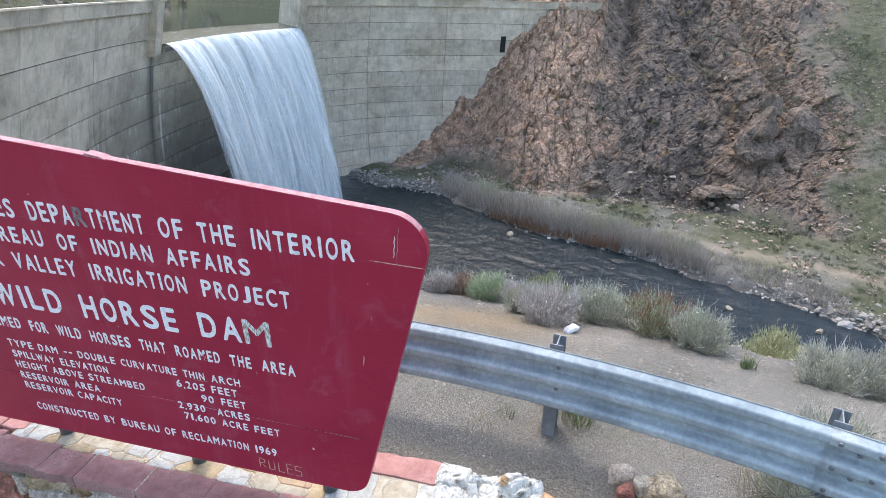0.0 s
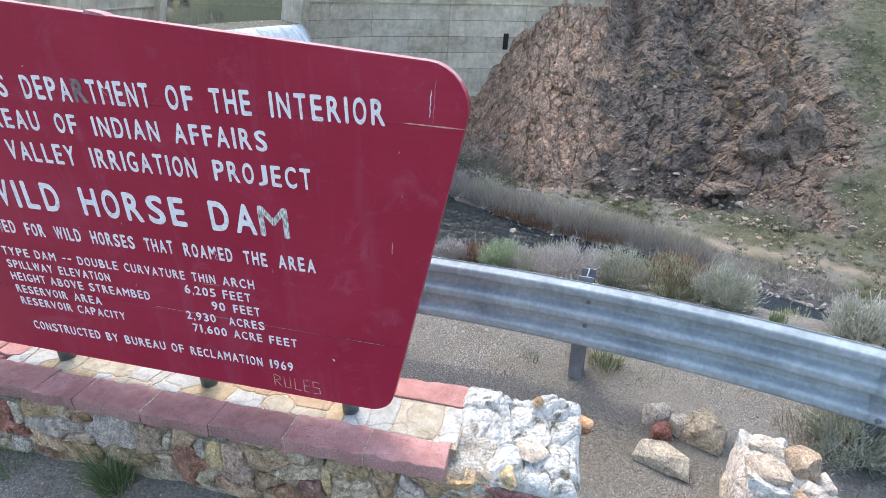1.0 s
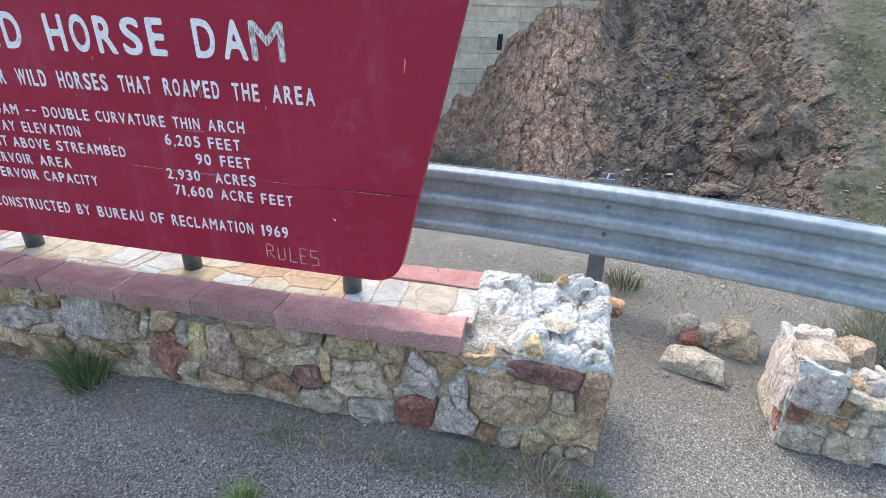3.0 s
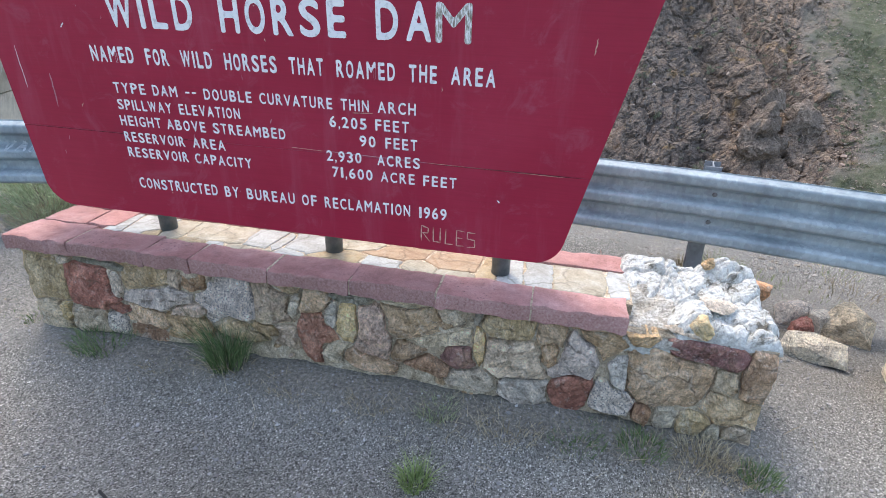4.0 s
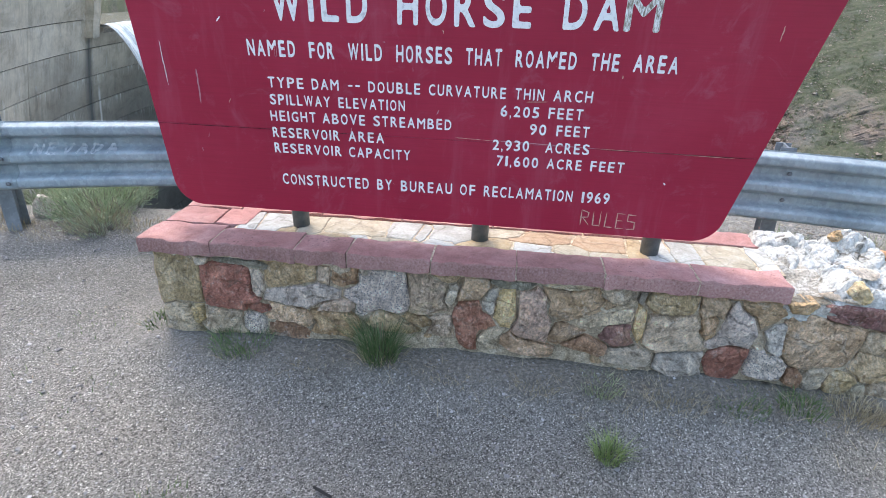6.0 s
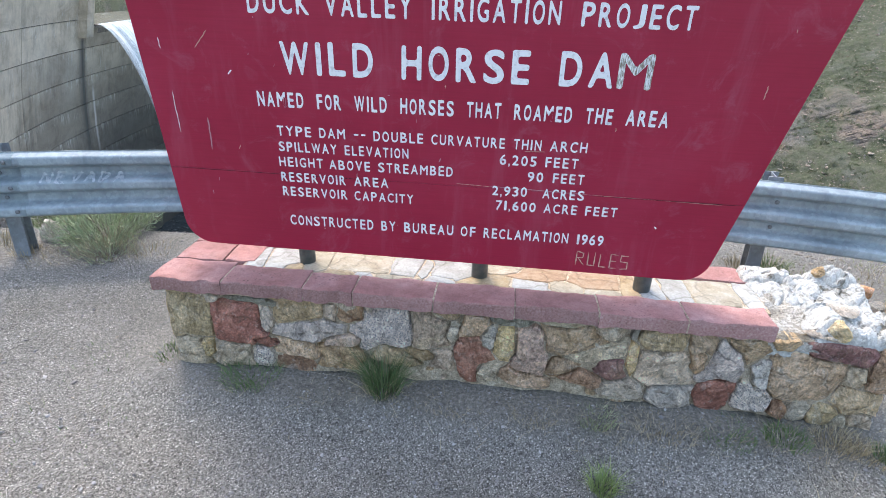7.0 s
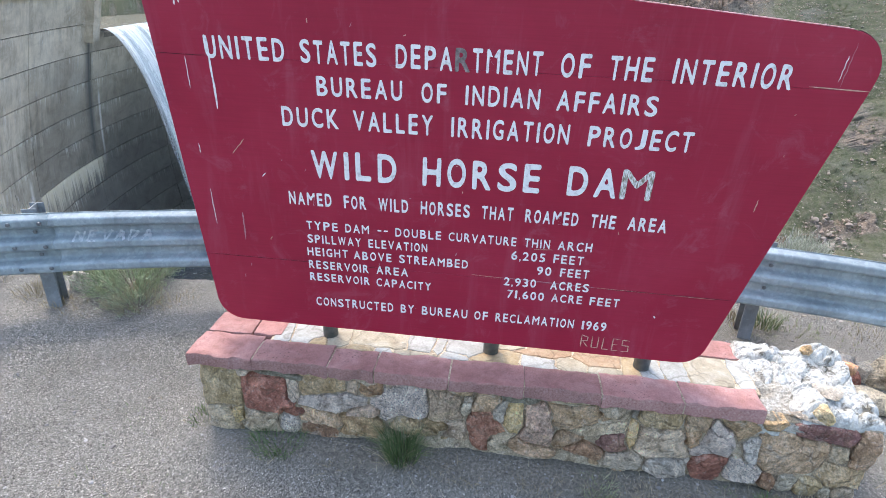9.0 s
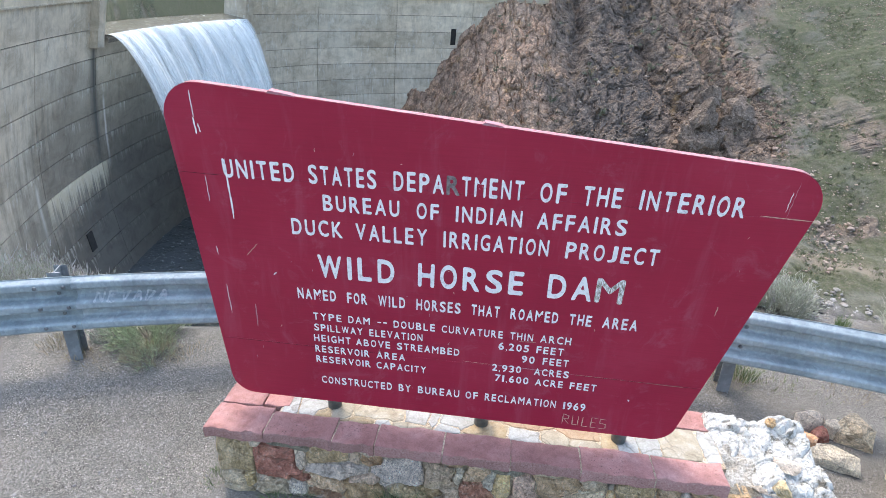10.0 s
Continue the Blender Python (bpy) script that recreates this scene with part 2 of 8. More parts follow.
    b.inputs["Roughness"].default_value = 0.85
    b.inputs["Specular IOR Level"].default_value = 0.3
    bump(t, b, high, 1.0, 0.04)
    return m


def flag_stone(name, lo, mid, hi):
    """Flat pale paving slab with broad stains and fine cracks."""
    return stony("stone_" + name, [(0.34, lo), (0.5, mid), (0.66, hi)], 6, 90, relief=0.35, depth=0.006, veins=4.0, vary=0.16, mottle=0.32, grain=0.22)


STONE = {
    "tan": wall_stone("tan", (0.24, 0.18, 0.11), (0.39, 0.31, 0.21), (0.50, 0.43, 0.33)),
    "grey": wall_stone("grey", (0.26, 0.21, 0.155), (0.40, 0.345, 0.27), (0.51, 0.455, 0.37)),
    "granite": wall_stone("granite", (0.34, 0.32, 0.29), (0.44, 0.42, 0.39), (0.55, 0.53, 0.49), 9, 0.0, (95, 0.25, (0.13, 0.13, 0.135)), 0.7, 0.0),
    "cream": wall_stone("cream", (0.31, 0.273, 0.205), (0.42, 0.387, 0.318), (0.50, 0.475, 0.415), rusty=0.15),
    "red": wall_stone("red", (0.19, 0.085, 0.065), (0.28, 0.135, 0.105), (0.36, 0.215, 0.175)),
    "ochre": wall_stone("ochre", (0.28, 0.20, 0.10), (0.43, 0.335, 0.20), (0.49, 0.43, 0.33)),
    "olive": wall_stone("olive", (0.21, 0.155, 0.09), (0.36, 0.285, 0.185), (0.47, 0.40, 0.29)),
    "brown": wall_stone("brown", (0.15, 0.095, 0.058), (0.28, 0.195, 0.125), (0.42, 0.32, 0.22), 9),
    "blue": wall_stone("blue_grey", (0.27, 0.26, 0.24), (0.40, 0.38, 0.35), (0.52, 0.49, 0.44), rusty=0.10),
    "lilac": wall_stone("lilac", (0.29, 0.215, 0.175), (0.41, 0.33, 0.27), (0.50, 0.42, 0.31), 11),
    "slate": wall_stone("slate", (0.11, 0.11, 0.095), (0.19, 0.185, 0.155), (0.28, 0.27, 0.24)),
    "plum": wall_stone("plum", (0.12, 0.07, 0.065), (0.20, 0.12, 0.11), (0.29, 0.20, 0.185)),
    "white": wall_stone("white", (0.36, 0.35, 0.325), (0.46, 0.455, 0.44), (0.54, 0.535, 0.52), 9, 2.5, rusty=0.10),
    "pale": wall_stone("pale", (0.36, 0.338, 0.28), (0.455, 0.432, 0.375), (0.53, 0.51, 0.46), 8, rusty=0.06),
    "flag": flag_stone("flag_buff", (0.29, 0.25, 0.185), (0.355, 0.315, 0.24), (0.40, 0.37, 0.31)),
    "flag_white": flag_stone("flag_white", (0.29, 0.285, 0.255), (0.355, 0.355, 0.335), (0.40, 0.405, 0.39)),
    "flag_tan": flag_stone("flag_tan", (0.28, 0.20, 0.115), (0.35, 0.27, 0.165), (0.39, 0.33, 0.24)),
    "flag_peach": flag_stone("flag_peach", (0.29, 0.19, 0.12), (0.37, 0.265, 0.175), (0.41, 0.33, 0.245)),
    "peach": wall_stone("peach", (0.34, 0.20, 0.145), (0.46, 0.30, 0.225), (0.54, 0.40, 0.32)),
    "orange": wall_stone("orange", (0.34, 0.15, 0.09), (0.45, 0.24, 0.16), (0.50, 0.34, 0.26)),
}
MORTAR = stony("mortar_grey", [(0.3, (0.28, 0.215, 0.145)), (0.5, (0.43, 0.35, 0.255)), (0.72, (0.56, 0.49, 0.39))], 9, 120, relief=0.8, depth=0.012, vary=0)
PALE_MORTAR = stony("mortar_pale", [(0.36, (0.14, 0.128, 0.105)), (0.41, (0.33, 0.318, 0.285)), (0.47, (0.50, 0.495, 0.46)), (0.58, (0.54, 0.54, 0.515))], 13, 60, relief=0.9, depth=0.010, vary=0, mottle=0.45, grain=0.4)

WORN_MORTAR = stony("mortar_worn", [(0.34, (0.24, 0.215, 0.175)), (0.5, (0.36, 0.335, 0.29)), (0.66, (0.47, 0.45, 0.41))], 11, 90, relief=0.8, depth=0.008, vary=0, mottle=0.6)


def cap_stone():
    """Dressed mauve-red coping: smooth worn top with pits and scuffs, coarse pale-flecked broken sides."""
    m, t, b = nodes("cap_red_stone")
    v = coords(t)
    n1 = noise_tex(t, v, 5.0, 6, 0.62, 0.6)
    n3 = noise_tex(t, v, 17.0, 6, 0.7)
    fine = noise_tex(t, v, 150, 3, 0.7)
    c = ramp(t, n1, [(0.32, (0.265, 0.128, 0.115)), (0.5, (0.335, 0.168, 0.152)), (0.70, (0.415, 0.238, 0.220))])
    c = mixc(t, 0.55, c, ramp(t, n3, [(0.34, (0.68, 0.64, 0.64)), (0.5, (1, 1, 1)), (0.66, (1.22, 1.22, 1.22))]), "MULTIPLY")
    c = mixc(t, 0.35, c, ramp(t, fine, [(0.35, (0.6, 0.6, 0.6)), (0.5, (1, 1, 1)), (0.65, (1.35, 1.35, 1.35))]), "MULTIPLY")
    pits = ramp(t, voro(t, v, 52, "Distance"), [(0.0, (1, 1, 1)), (0.16, (1, 1, 1)), (0.26, (0, 0, 0))])
    some = maths(t, "MULTIPLY", maths(t, "SUBTRACT", noise_tex(t, v, 2.6, 3, 0.6), 0.47), 7.0, True)
    c = mixc(t, maths(t, "MULTIPLY", maths(t, "MULTIPLY", pits, some), 0.75), c, (0.10, 0.060, 0.058))
    g = t.nodes.new("ShaderNodeNewGeometry")
    nz = t.nodes.new("ShaderNodeSeparateXYZ")
    t.links.new(g.outputs["True Normal"], nz.inputs[0])
    broken = maths(t, "SUBTRACT", 1.0, maths(t, "MULTIPLY", maths(t, "SUBTRACT", nz.outputs[2], 0.30), 2.5, True))
    flecks = ramp(t, noise_tex(t, v, 95, 3, 0.75), [(0.34, (0.16, 0.085, 0.075)), (0.48, (0.29, 0.165, 0.145)), (0.60, (0.35, 0.225, 0.20)), (0.74, (0.44, 0.35, 0.32))])
    c = mixc(t, maths(t, "MULTIPLY", broken, 0.62), c, flecks)
    o = t.nodes.new("ShaderNodeObjectInfo")
    h = add(t, "ShaderNodeHueSaturation", Saturation=1.0)
    t.links.new(maths(t, "ADD", maths(t, "MULTIPLY", o.outputs["Random"], 0.26), 0.90), h.inputs["Value"])
    t.links.new(c, h.inputs["Color"])
    t.links.new(h.outputs[0], b.inputs["Base Color"])
    b.inputs["Roughness"].default_value = 0.8
    b.inputs["Specular IOR Level"].default_value = 0.3
    coarse = maths(t, "ADD", maths(t, "MULTIPLY", fine, 0.5), maths(t, "MULTIPLY", maths(t, "SUBTRACT", 1.0, maths(t, "MULTIPLY", pits, some)), 0.6))
    bump(t, b, maths(t, "ADD", coarse, n3), 0.6, 0.008)
    return m


CAP = cap_stone()


def concrete():
    m, t, b = nodes("dam_concrete")
    v = coords(t, world_space=True)
    n1 = noise_tex(t, v, 0.12, 6, 0.6)
    n2 = noise_tex(t, v, 0.9, 7, 0.7)
    c = ramp(t, n1, [(0.34, (0.47, 0.40, 0.30)), (0.48, (0.56, 0.49, 0.385)), (0.66, (0.63, 0.57, 0.465))])
    c = mixc(t, 0.55, c, ramp(t, n2, [(0.25, (0.6, 0.6, 0.6)), (0.55, (1, 1, 1)), (0.8, (1.2, 1.2, 1.2))]), "MULTIPLY")
    # run-off: pale lime and dark streaks that hang down
    s = noise_tex(t, coords(t, (1.1, 1.1, 0.10), True), 1.0, 4, 0.7)
    dark = ramp(t, s, [(0.52, (0, 0, 0)), (0.68, (1, 1, 1))])
    c = mixc(t, maths(t, "MULTIPLY", dark, 0.34), c, (0.20, 0.175, 0.135))
    s2 = noise_tex(t, coords(t, (2.2, 2.2, 0.22), True), 1.0, 3, 0.7)
    lime = ramp(t, s2, [(0.60, (0, 0, 0)), (0.70, (1, 1, 1))])
    c = mixc(t, maths(t, "MULTIPLY", lime, 0.6), c, (0.72, 0.70, 0.65))
    # lime that bleeds out of the lift joints and hangs below each of them
    pz = t.nodes.new("ShaderNodeSeparateXYZ")
    t.links.new(v, pz.inputs[0])
    lift_ = maths(t, "FRACT", maths(t, "DIVIDE", maths(t, "SUBTRACT", pz.outputs[2], 0.6), 2.56))
    hang = maths(t, "MULTIPLY", maths(t, "SUBTRACT", lift_, 0.52), 2.2, True)
    s4_ = noise_tex(t, coords(t, (1.7, 1.7, 0.035), True), 1.0, 4, 0.75)
    grime = maths(t, "MULTIPLY", maths(t, "MULTIPLY", maths(t, "SUBTRACT", s4_, 0.47), 6.0, True), maths(t, "ADD", maths(t, "MULTIPLY", lift_, 0.75), 0.10))
    c = mixc(t, maths(t, "MULTIPLY", grime, 0.42), c, (0.235, 0.205, 0.155))
    # concrete soaked by the spray of the fall: a broad damp skirt, black and wet at its heart, with a ragged rim
    py, pzz = pz.outputs[1], pz.outputs[2]
    ragged = maths(t, "ADD", maths(t, "MULTIPLY", maths(t, "SUBTRACT", s, 0.5), 20.0), maths(t, "MULTIPLY", maths(t, "SUBTRACT", n2, 0.5), 16.0))

    def skirt(mid_y, wide, flare, soft, top, deep):
        aside = maths(t, "ABSOLUTE", maths(t, "SUBTRACT", py, mid_y))
        edge = maths(t, "SUBTRACT", maths(t, "SUBTRACT", wide, maths(t, "MULTIPLY", pzz, flare)), aside)
        rim = maths(t, "DIVIDE", maths(t, "ADD", edge, ragged), soft, True)
        return maths(t, "MULTIPLY", rim, maths(t, "MULTIPLY", maths(t, "SUBTRACT", top, pzz), deep, True))

    c = mixc(t, maths(t, "MULTIPLY", skirt(54.0, 12.0, 0.85, 9.0, -2.5, 0.14), 0.76), c, (0.195, 0.172, 0.136))
    c = mixc(t, maths(t, "MULTIPLY", skirt(54.0, -14.0, 1.7, 8.0, -11.5, 0.13), 0.80), c, (0.098, 0.090, 0.077))
    heart = skirt(60.0, 0.0, 0.85, 7.0, -4.5, 0.09)
    c = mixc(t, maths(t, "MULTIPLY", heart, 0.75), c, (0.125, 0.120, 0.108))

    s3_ = noise_tex(t, coords(t, (3.2, 3.2, 0.05), True), 1.0, 3, 0.7)
    bleed = maths(t, "MULTIPLY", maths(t, "MULTIPLY", maths(t, "SUBTRACT", s3_, 0.50), 8.0, True), hang)
    reaches = maths(t, "MULTIPLY", maths(t, "SUBTRACT", noise_tex(t, coords(t, (0.24, 0.24, 0.42), True), 1.0, 3, 0.6), 0.435), 9.0, True)
    bleed = maths(t, "MULTIPLY", maths(t, "MULTIPLY", bleed, reaches), maths(t, "SUBTRACT", 1.0, maths(t, "MULTIPLY", heart, 0.8)))
    blotch = noise_tex(t, coords(t, (0.34, 0.34, 0.55), True), 1.0, 5, 0.7, 0.6)
    c = mixc(t, 0.45, c, ramp(t, blotch, [(0.36, (0.56, 0.52, 0.46)), (0.48, (0.94, 0.92, 0.89)), (0.62, (1.26, 1.24, 1.20))]), "MULTIPLY")
    c = mixc(t, maths(t, "MULTIPLY", bleed, 0.70), c, (0.66, 0.625, 0.54))

    def streak(y0, wide, top, foot, amount, colour, base):
        across = maths(t, "SUBTRACT", 1.0, maths(t, "DIVIDE", maths(t, "ABSOLUTE", maths(t, "SUBTRACT", maths(t, "ADD", py, maths(t, "MULTIPLY", n2, 0.3)), y0)), wide), True)
        along = maths(t, "MULTIPLY", maths(t, "MULTIPLY", maths(t, "SUBTRACT", top, pzz), 1.2, True), maths(t, "MULTIPLY", maths(t, "SUBTRACT", pzz, foot), 0.35, True))
        return mixc(t, maths(t, "MULTIPLY", maths(t, "MULTIPLY", across, along), amount), base, colour)

    # the dark seep at the end of the spillway, and lime runs beside it
    c = streak(51.6, 0.9, -3.0, -14.6, 1.0, (0.10, 0.098, 0.09), c)
    c = streak(53.4, 0.28, -8.0, -15.6, 0.9, (0.60, 0.58, 0.53), c)
    c = streak(39.2, 0.40, -12.6, -18.5, 0.8, (0.60, 0.57, 0.50), c)
    # lime and rust bleeding from the sixth joint
    below = maths(t, "SUBTRACT", -14.76, pzz)
    fringe = maths(t, "MULTIPLY", maths(t, "MULTIPLY", maths(t, "SUBTRACT", noise_tex(t, coords(t, (2.3, 2.3, 0.05), True), 1.0, 4, 0.75), maths(t, "ADD", 0.30, maths(t, "MULTIPLY", below, 0.085))), 9.0, True), maths(t, "SUBTRACT", 1.0, maths(t, "MULTIPLY", below, 0.24), True))
    span_ = maths(t, "MULTIPLY", maths(t, "MULTIPLY", maths(t, "SUBTRACT", py, 40.0), 1.5, True), maths(t, "MULTIPLY", maths(t, "SUBTRACT", 53.0, py), 1.5, True))
    fringe = maths(t, "MULTIPLY", maths(t, "MULTIPLY", fringe, span_), maths(t, "GREATER_THAN", below, 0.0))
    c = mixc(t, maths(t, "MULTIPLY", fringe, 0.95), c, mixc(t, n2, (0.40, 0.31, 0.16), (0.72, 0.68, 0.57)))
    o = t.nodes.new("ShaderNodeObjectInfo")
    h = add(t, "ShaderNodeHueSaturation")
    t.links.new(maths(t, "ADD", maths(t, "MULTIPLY", o.outputs["Random"], 0.28), 0.86), h.inputs["Value"])
    t.links.new(c, h.inputs["Color"])
    t.links.new(h.outputs[0], b.inputs["Base Color"])
    b.inputs["Roughness"].default_value = 0.88
    bump(t, b, n2, 0.4, 0.05)
    return m


CONCRETE = concrete()
JOINT = stony("dam_joint", [(0.3, (0.13, 0.12, 0.10)), (0.7, (0.22, 0.20, 0.175))], 1.0, 8, vary=0, space=True)


def sign_paint():
    m, t, b = nodes("red_sign_paint")
    v = coords(t)
    n1 = noise_tex(t, v, 1.6, 5, 0.6)
    n2 = noise_tex(t, coords(t, (1.5, 60, 60)), 2.0, 3, 0.6)
    c = ramp(t, n1, [(0.3, (0.30, 0.012, 0.038)), (0.5, (0.335, 0.015, 0.044)), (0.75, (0.37, 0.025, 0.058))])
    c = mixc(t, 0.25, c, ramp(t, n2, [(0.3, (0.7, 0.7, 0.7)), (0.6, (1.1, 1.1, 1.1))]), "MULTIPLY")
    fade = ramp(t, noise_tex(t, v, 5.0, 6, 0.75, 1.0), [(0.56, (0, 0, 0)), (0.78, (1, 1, 1))])
    c = mixc(t, maths(t, "MULTIPLY", fade, 0.45), c, (0.40, 0.13, 0.17))
    rain = ramp(t, noise_tex(t, coords(t, (7.0, 0.9, 1.0)), 1.0, 5, 0.7, 0.3), [(0.54, (0, 0, 0)), (0.72, (1, 1, 1))])
    c = mixc(t, maths(t, "MULTIPLY", rain, 0.30), c, (0.40, 0.095, 0.135))
    t.links.new(c, b.inputs["Base Color"])
    b.inputs["Roughness"].default_value = 0.42
    b.inputs["Specular IOR Level"].default_value = 0.35
    bump(t, b, n2, 0.15, 0.002, bump(t, None, n1, 0.2, 0.01))
    return m


def plain(name, stops, scale=30.0, rough=0.6, metal=0.0, relief=0.15, depth=0.002, stretch=(1, 1, 1)):
    m, t, b = nodes(name)
    n = noise_tex(t, coords(t, stretch), scale, 5, 0.65)
    t.links.new(ramp(t, n, stops), b.inputs["Base Color"])
    b.inputs["Roughness"].default_value, b.inputs["Metallic"].default_value = rough, metal
    bump(t, b, n, relief, depth)
    return m


SIGN_RED = sign_paint()
LETTER = plain("white_letter_paint", [(0.34, (0.58, 0.565, 0.56)), (0.46, (0.79, 0.775, 0.765)), (0.7, (0.84, 0.825, 0.81))], 40, 0.55)
LETTER_WORN = plain("worn_letter_wood", [(0.38, (0.22, 0.18, 0.13)), (0.48, (0.46, 0.43, 0.37)), (0.57, (0.78, 0.77, 0.75))], 30, 0.8, stretch=(5, 1, 1))
LETTER_BARE = plain("bare_letter_wood", [(0.3, (0.10, 0.075, 0.075)), (0.6, (0.24, 0.20, 0.19)), (0.8, (0.42, 0.38, 0.35))], 40, 0.85)
SCRATCH = plain("scratched_wood", [(0.3, (0.36, 0.16, 0.12)), (0.6, (0.62, 0.42, 0.32))], 60, 0.9)
GAP = plain("dark_plank_gap", [(0.3, (0.05, 0.008, 0.012)), (0.7, (0.11, 0.012, 0.02))], 40, 0.9)
EDGE_PALE = plain("sun_bleached_edge", [(0.3, (0.34, 0.12, 0.14)), (0.6, (0.46, 0.24, 0.26))], 30, 0.8)
PIPE = plain("grey_painted_pipe", [(0.3, (0.10, 0.115, 0.12)), (0.7, (0.19, 0.205, 0.21))], 25, 0.55, 0.3)


def galvanised(name, lo, hi, rough=0.42):
    m, t, b = nodes(name)
    v = coords(t)
    sp = voro(t, v, 38, "Color")
    n1 = noise_tex(t, v, 2.5, 6, 0.65)
    s = noise_tex(t, coords(t, (14.0, 14.0, 2.0)), 1.5, 4, 0.7)
    base = ramp(t, n1, [(0.35, lo), (0.6, hi)])
    g = add(t, "ShaderNodeRGBToBW")
    t.links.new(sp, g.inputs[0])
    base = mixc(t, 0.36, base, ramp(t, g.outputs[0], [(0.1, (0.72, 0.73, 0.75)), (0.6, (1.0, 1.0, 1.0)), (0.85, (1.28, 1.30, 1.30))]), "MULTIPLY")
    base = mixc(t, 0.35, base, ramp(t, s, [(0.3, (0.65, 0.66, 0.68)), (0.6, (1.1, 1.1, 1.1))]), "MULTIPLY")
    t.links.new(base, b.inputs["Base Color"])
    b.inputs["Metallic"].default_value = 0.24
    t.links.new(maths(t, "MULTIPLY_ADD", n1, 0.25), b.inputs["Roughness"])
    b.inputs["Roughness"].links[0].from_node.inputs[2].default_value = rough - 0.1
    bump(t, b, n1, 0.12, 0.004)
    return m


GALV = galvanised("galvanised_steel", (0.235, 0.285, 0.305), (0.375, 0.435, 0.455), 0.58)
GALV_DARK = galvanised("weathered_post_steel", (0.17, 0.19, 0.20), (0.27, 0.29, 0.31), 0.55)
BOLT = plain("dull_bolt_steel", [(0.3, (0.12, 0.13, 0.14)), (0.7, (0.28, 0.29, 0.30))], 80, 0.5, 0.7)
RUB = plain("rubbed_pale_scrawl", [(0.40, (0.36, 0.40, 0.42)), (0.60, (0.55, 0.59, 0.60))], 25, 0.7, 0.1)


def leafy(name, a, b_, c_, rough=0.75):
    m, t, b = nodes(name)
    g = t.nodes.new("ShaderNodeNewGeometry")
    c = ramp(t, g.outputs["Random Per Island"], [(0.0, a), (0.5, b_), (1.0, c_)])
    o = t.nodes.new("ShaderNodeObjectInfo")
    h = add(t, "ShaderNodeHueSaturation")
    t.links.new(maths(t, "ADD", maths(t, "MULTIPLY", o.outputs["Random"], 0.3), 0.85), h.inputs["Value"])
    t.links.new(c, h.inputs["Color"])
    t.links.new(h.outputs[0], b.inputs["Base Color"])
    b.inputs["Roughness"].default_value = rough
    b.inputs["Specular IOR Level"].default_value = 0.2
    return m


SAGE = leafy("sage_leaf", (0.25, 0.265, 0.19), (0.37, 0.385, 0.295), (0.50, 0.51, 0.42))
SAGE_GREY = leafy("dry_sage_twig", (0.30, 0.27, 0.24), (0.44, 0.41, 0.38), (0.58, 0.55, 0.52))
GREEN = leafy("green_leaf", (0.13, 0.16, 0.06), (0.21, 0.24, 0.10), (0.31, 0.32, 0.17))
YELLOW = leafy("yellow_green_leaf", (0.25, 0.255, 0.135), (0.35, 0.35, 0.195), (0.45, 0.44, 0.28))
BRUSH_GREEN = leafy("fresh_weed_leaf", (0.20, 0.24, 0.12), (0.30, 0.34, 0.18), (0.42, 0.44, 0.28))
WEED = leafy("green_weed_leaf", (0.27, 0.35, 0.20), (0.38, 0.46, 0.28), (0.50, 0.55, 0.39))
BRIGHT_GRASS = leafy("bright_grass_blade", (0.12, 0.17, 0.05), (0.19, 0.25, 0.09), (0.30, 0.34, 0.16))
SLOPE_SAGE = leafy("slope_sage", (0.11, 0.115, 0.07), (0.17, 0.175, 0.115), (0.25, 0.25, 0.18))
SLOPE_GRASS = leafy("slope_grass", (0.085, 0.105, 0.052), (0.135, 0.155, 0.085), (0.215, 0.22, 0.14))
GRASS = leafy("grass_blade", (0.07, 0.115, 0.042), (0.125, 0.185, 0.072), (0.215, 0.26, 0.13))
STRAW = leafy("dry_grass", (0.22, 0.18, 0.11), (0.34, 0.28, 0.18), (0.46, 0.40, 0.28))
WILLOW = leafy("bare_willow_twig", (0.26, 0.235, 0.20), (0.38, 0.345, 0.30), (0.50, 0.46, 0.41))
WILLOW_RED = leafy("rusty_willow_twig", (0.22, 0.13, 0.08), (0.31, 0.19, 0.125), (0.40, 0.27, 0.19))
WILLOW_GREEN = leafy("budding_willow_twig", (0.27, 0.27, 0.19), (0.37, 0.37, 0.27), (0.46, 0.45, 0.35))
WOOD = plain("grey_twig", [(0.3, (0.16, 0.13, 0.11)), (0.7, (0.30, 0.27, 0.23))], 40, 0.85)
PAPER = plain("white_plastic", [(0.3, (0.75, 0.75, 0.75)), (0.7, (0.84, 0.84, 0.84))], 10, 0.5)
BLACK = plain("dark_hollow", [(0.3, (0.012, 0.012, 0.012)), (0.7, (0.03, 0.028, 0.026))], 3, 0.9)

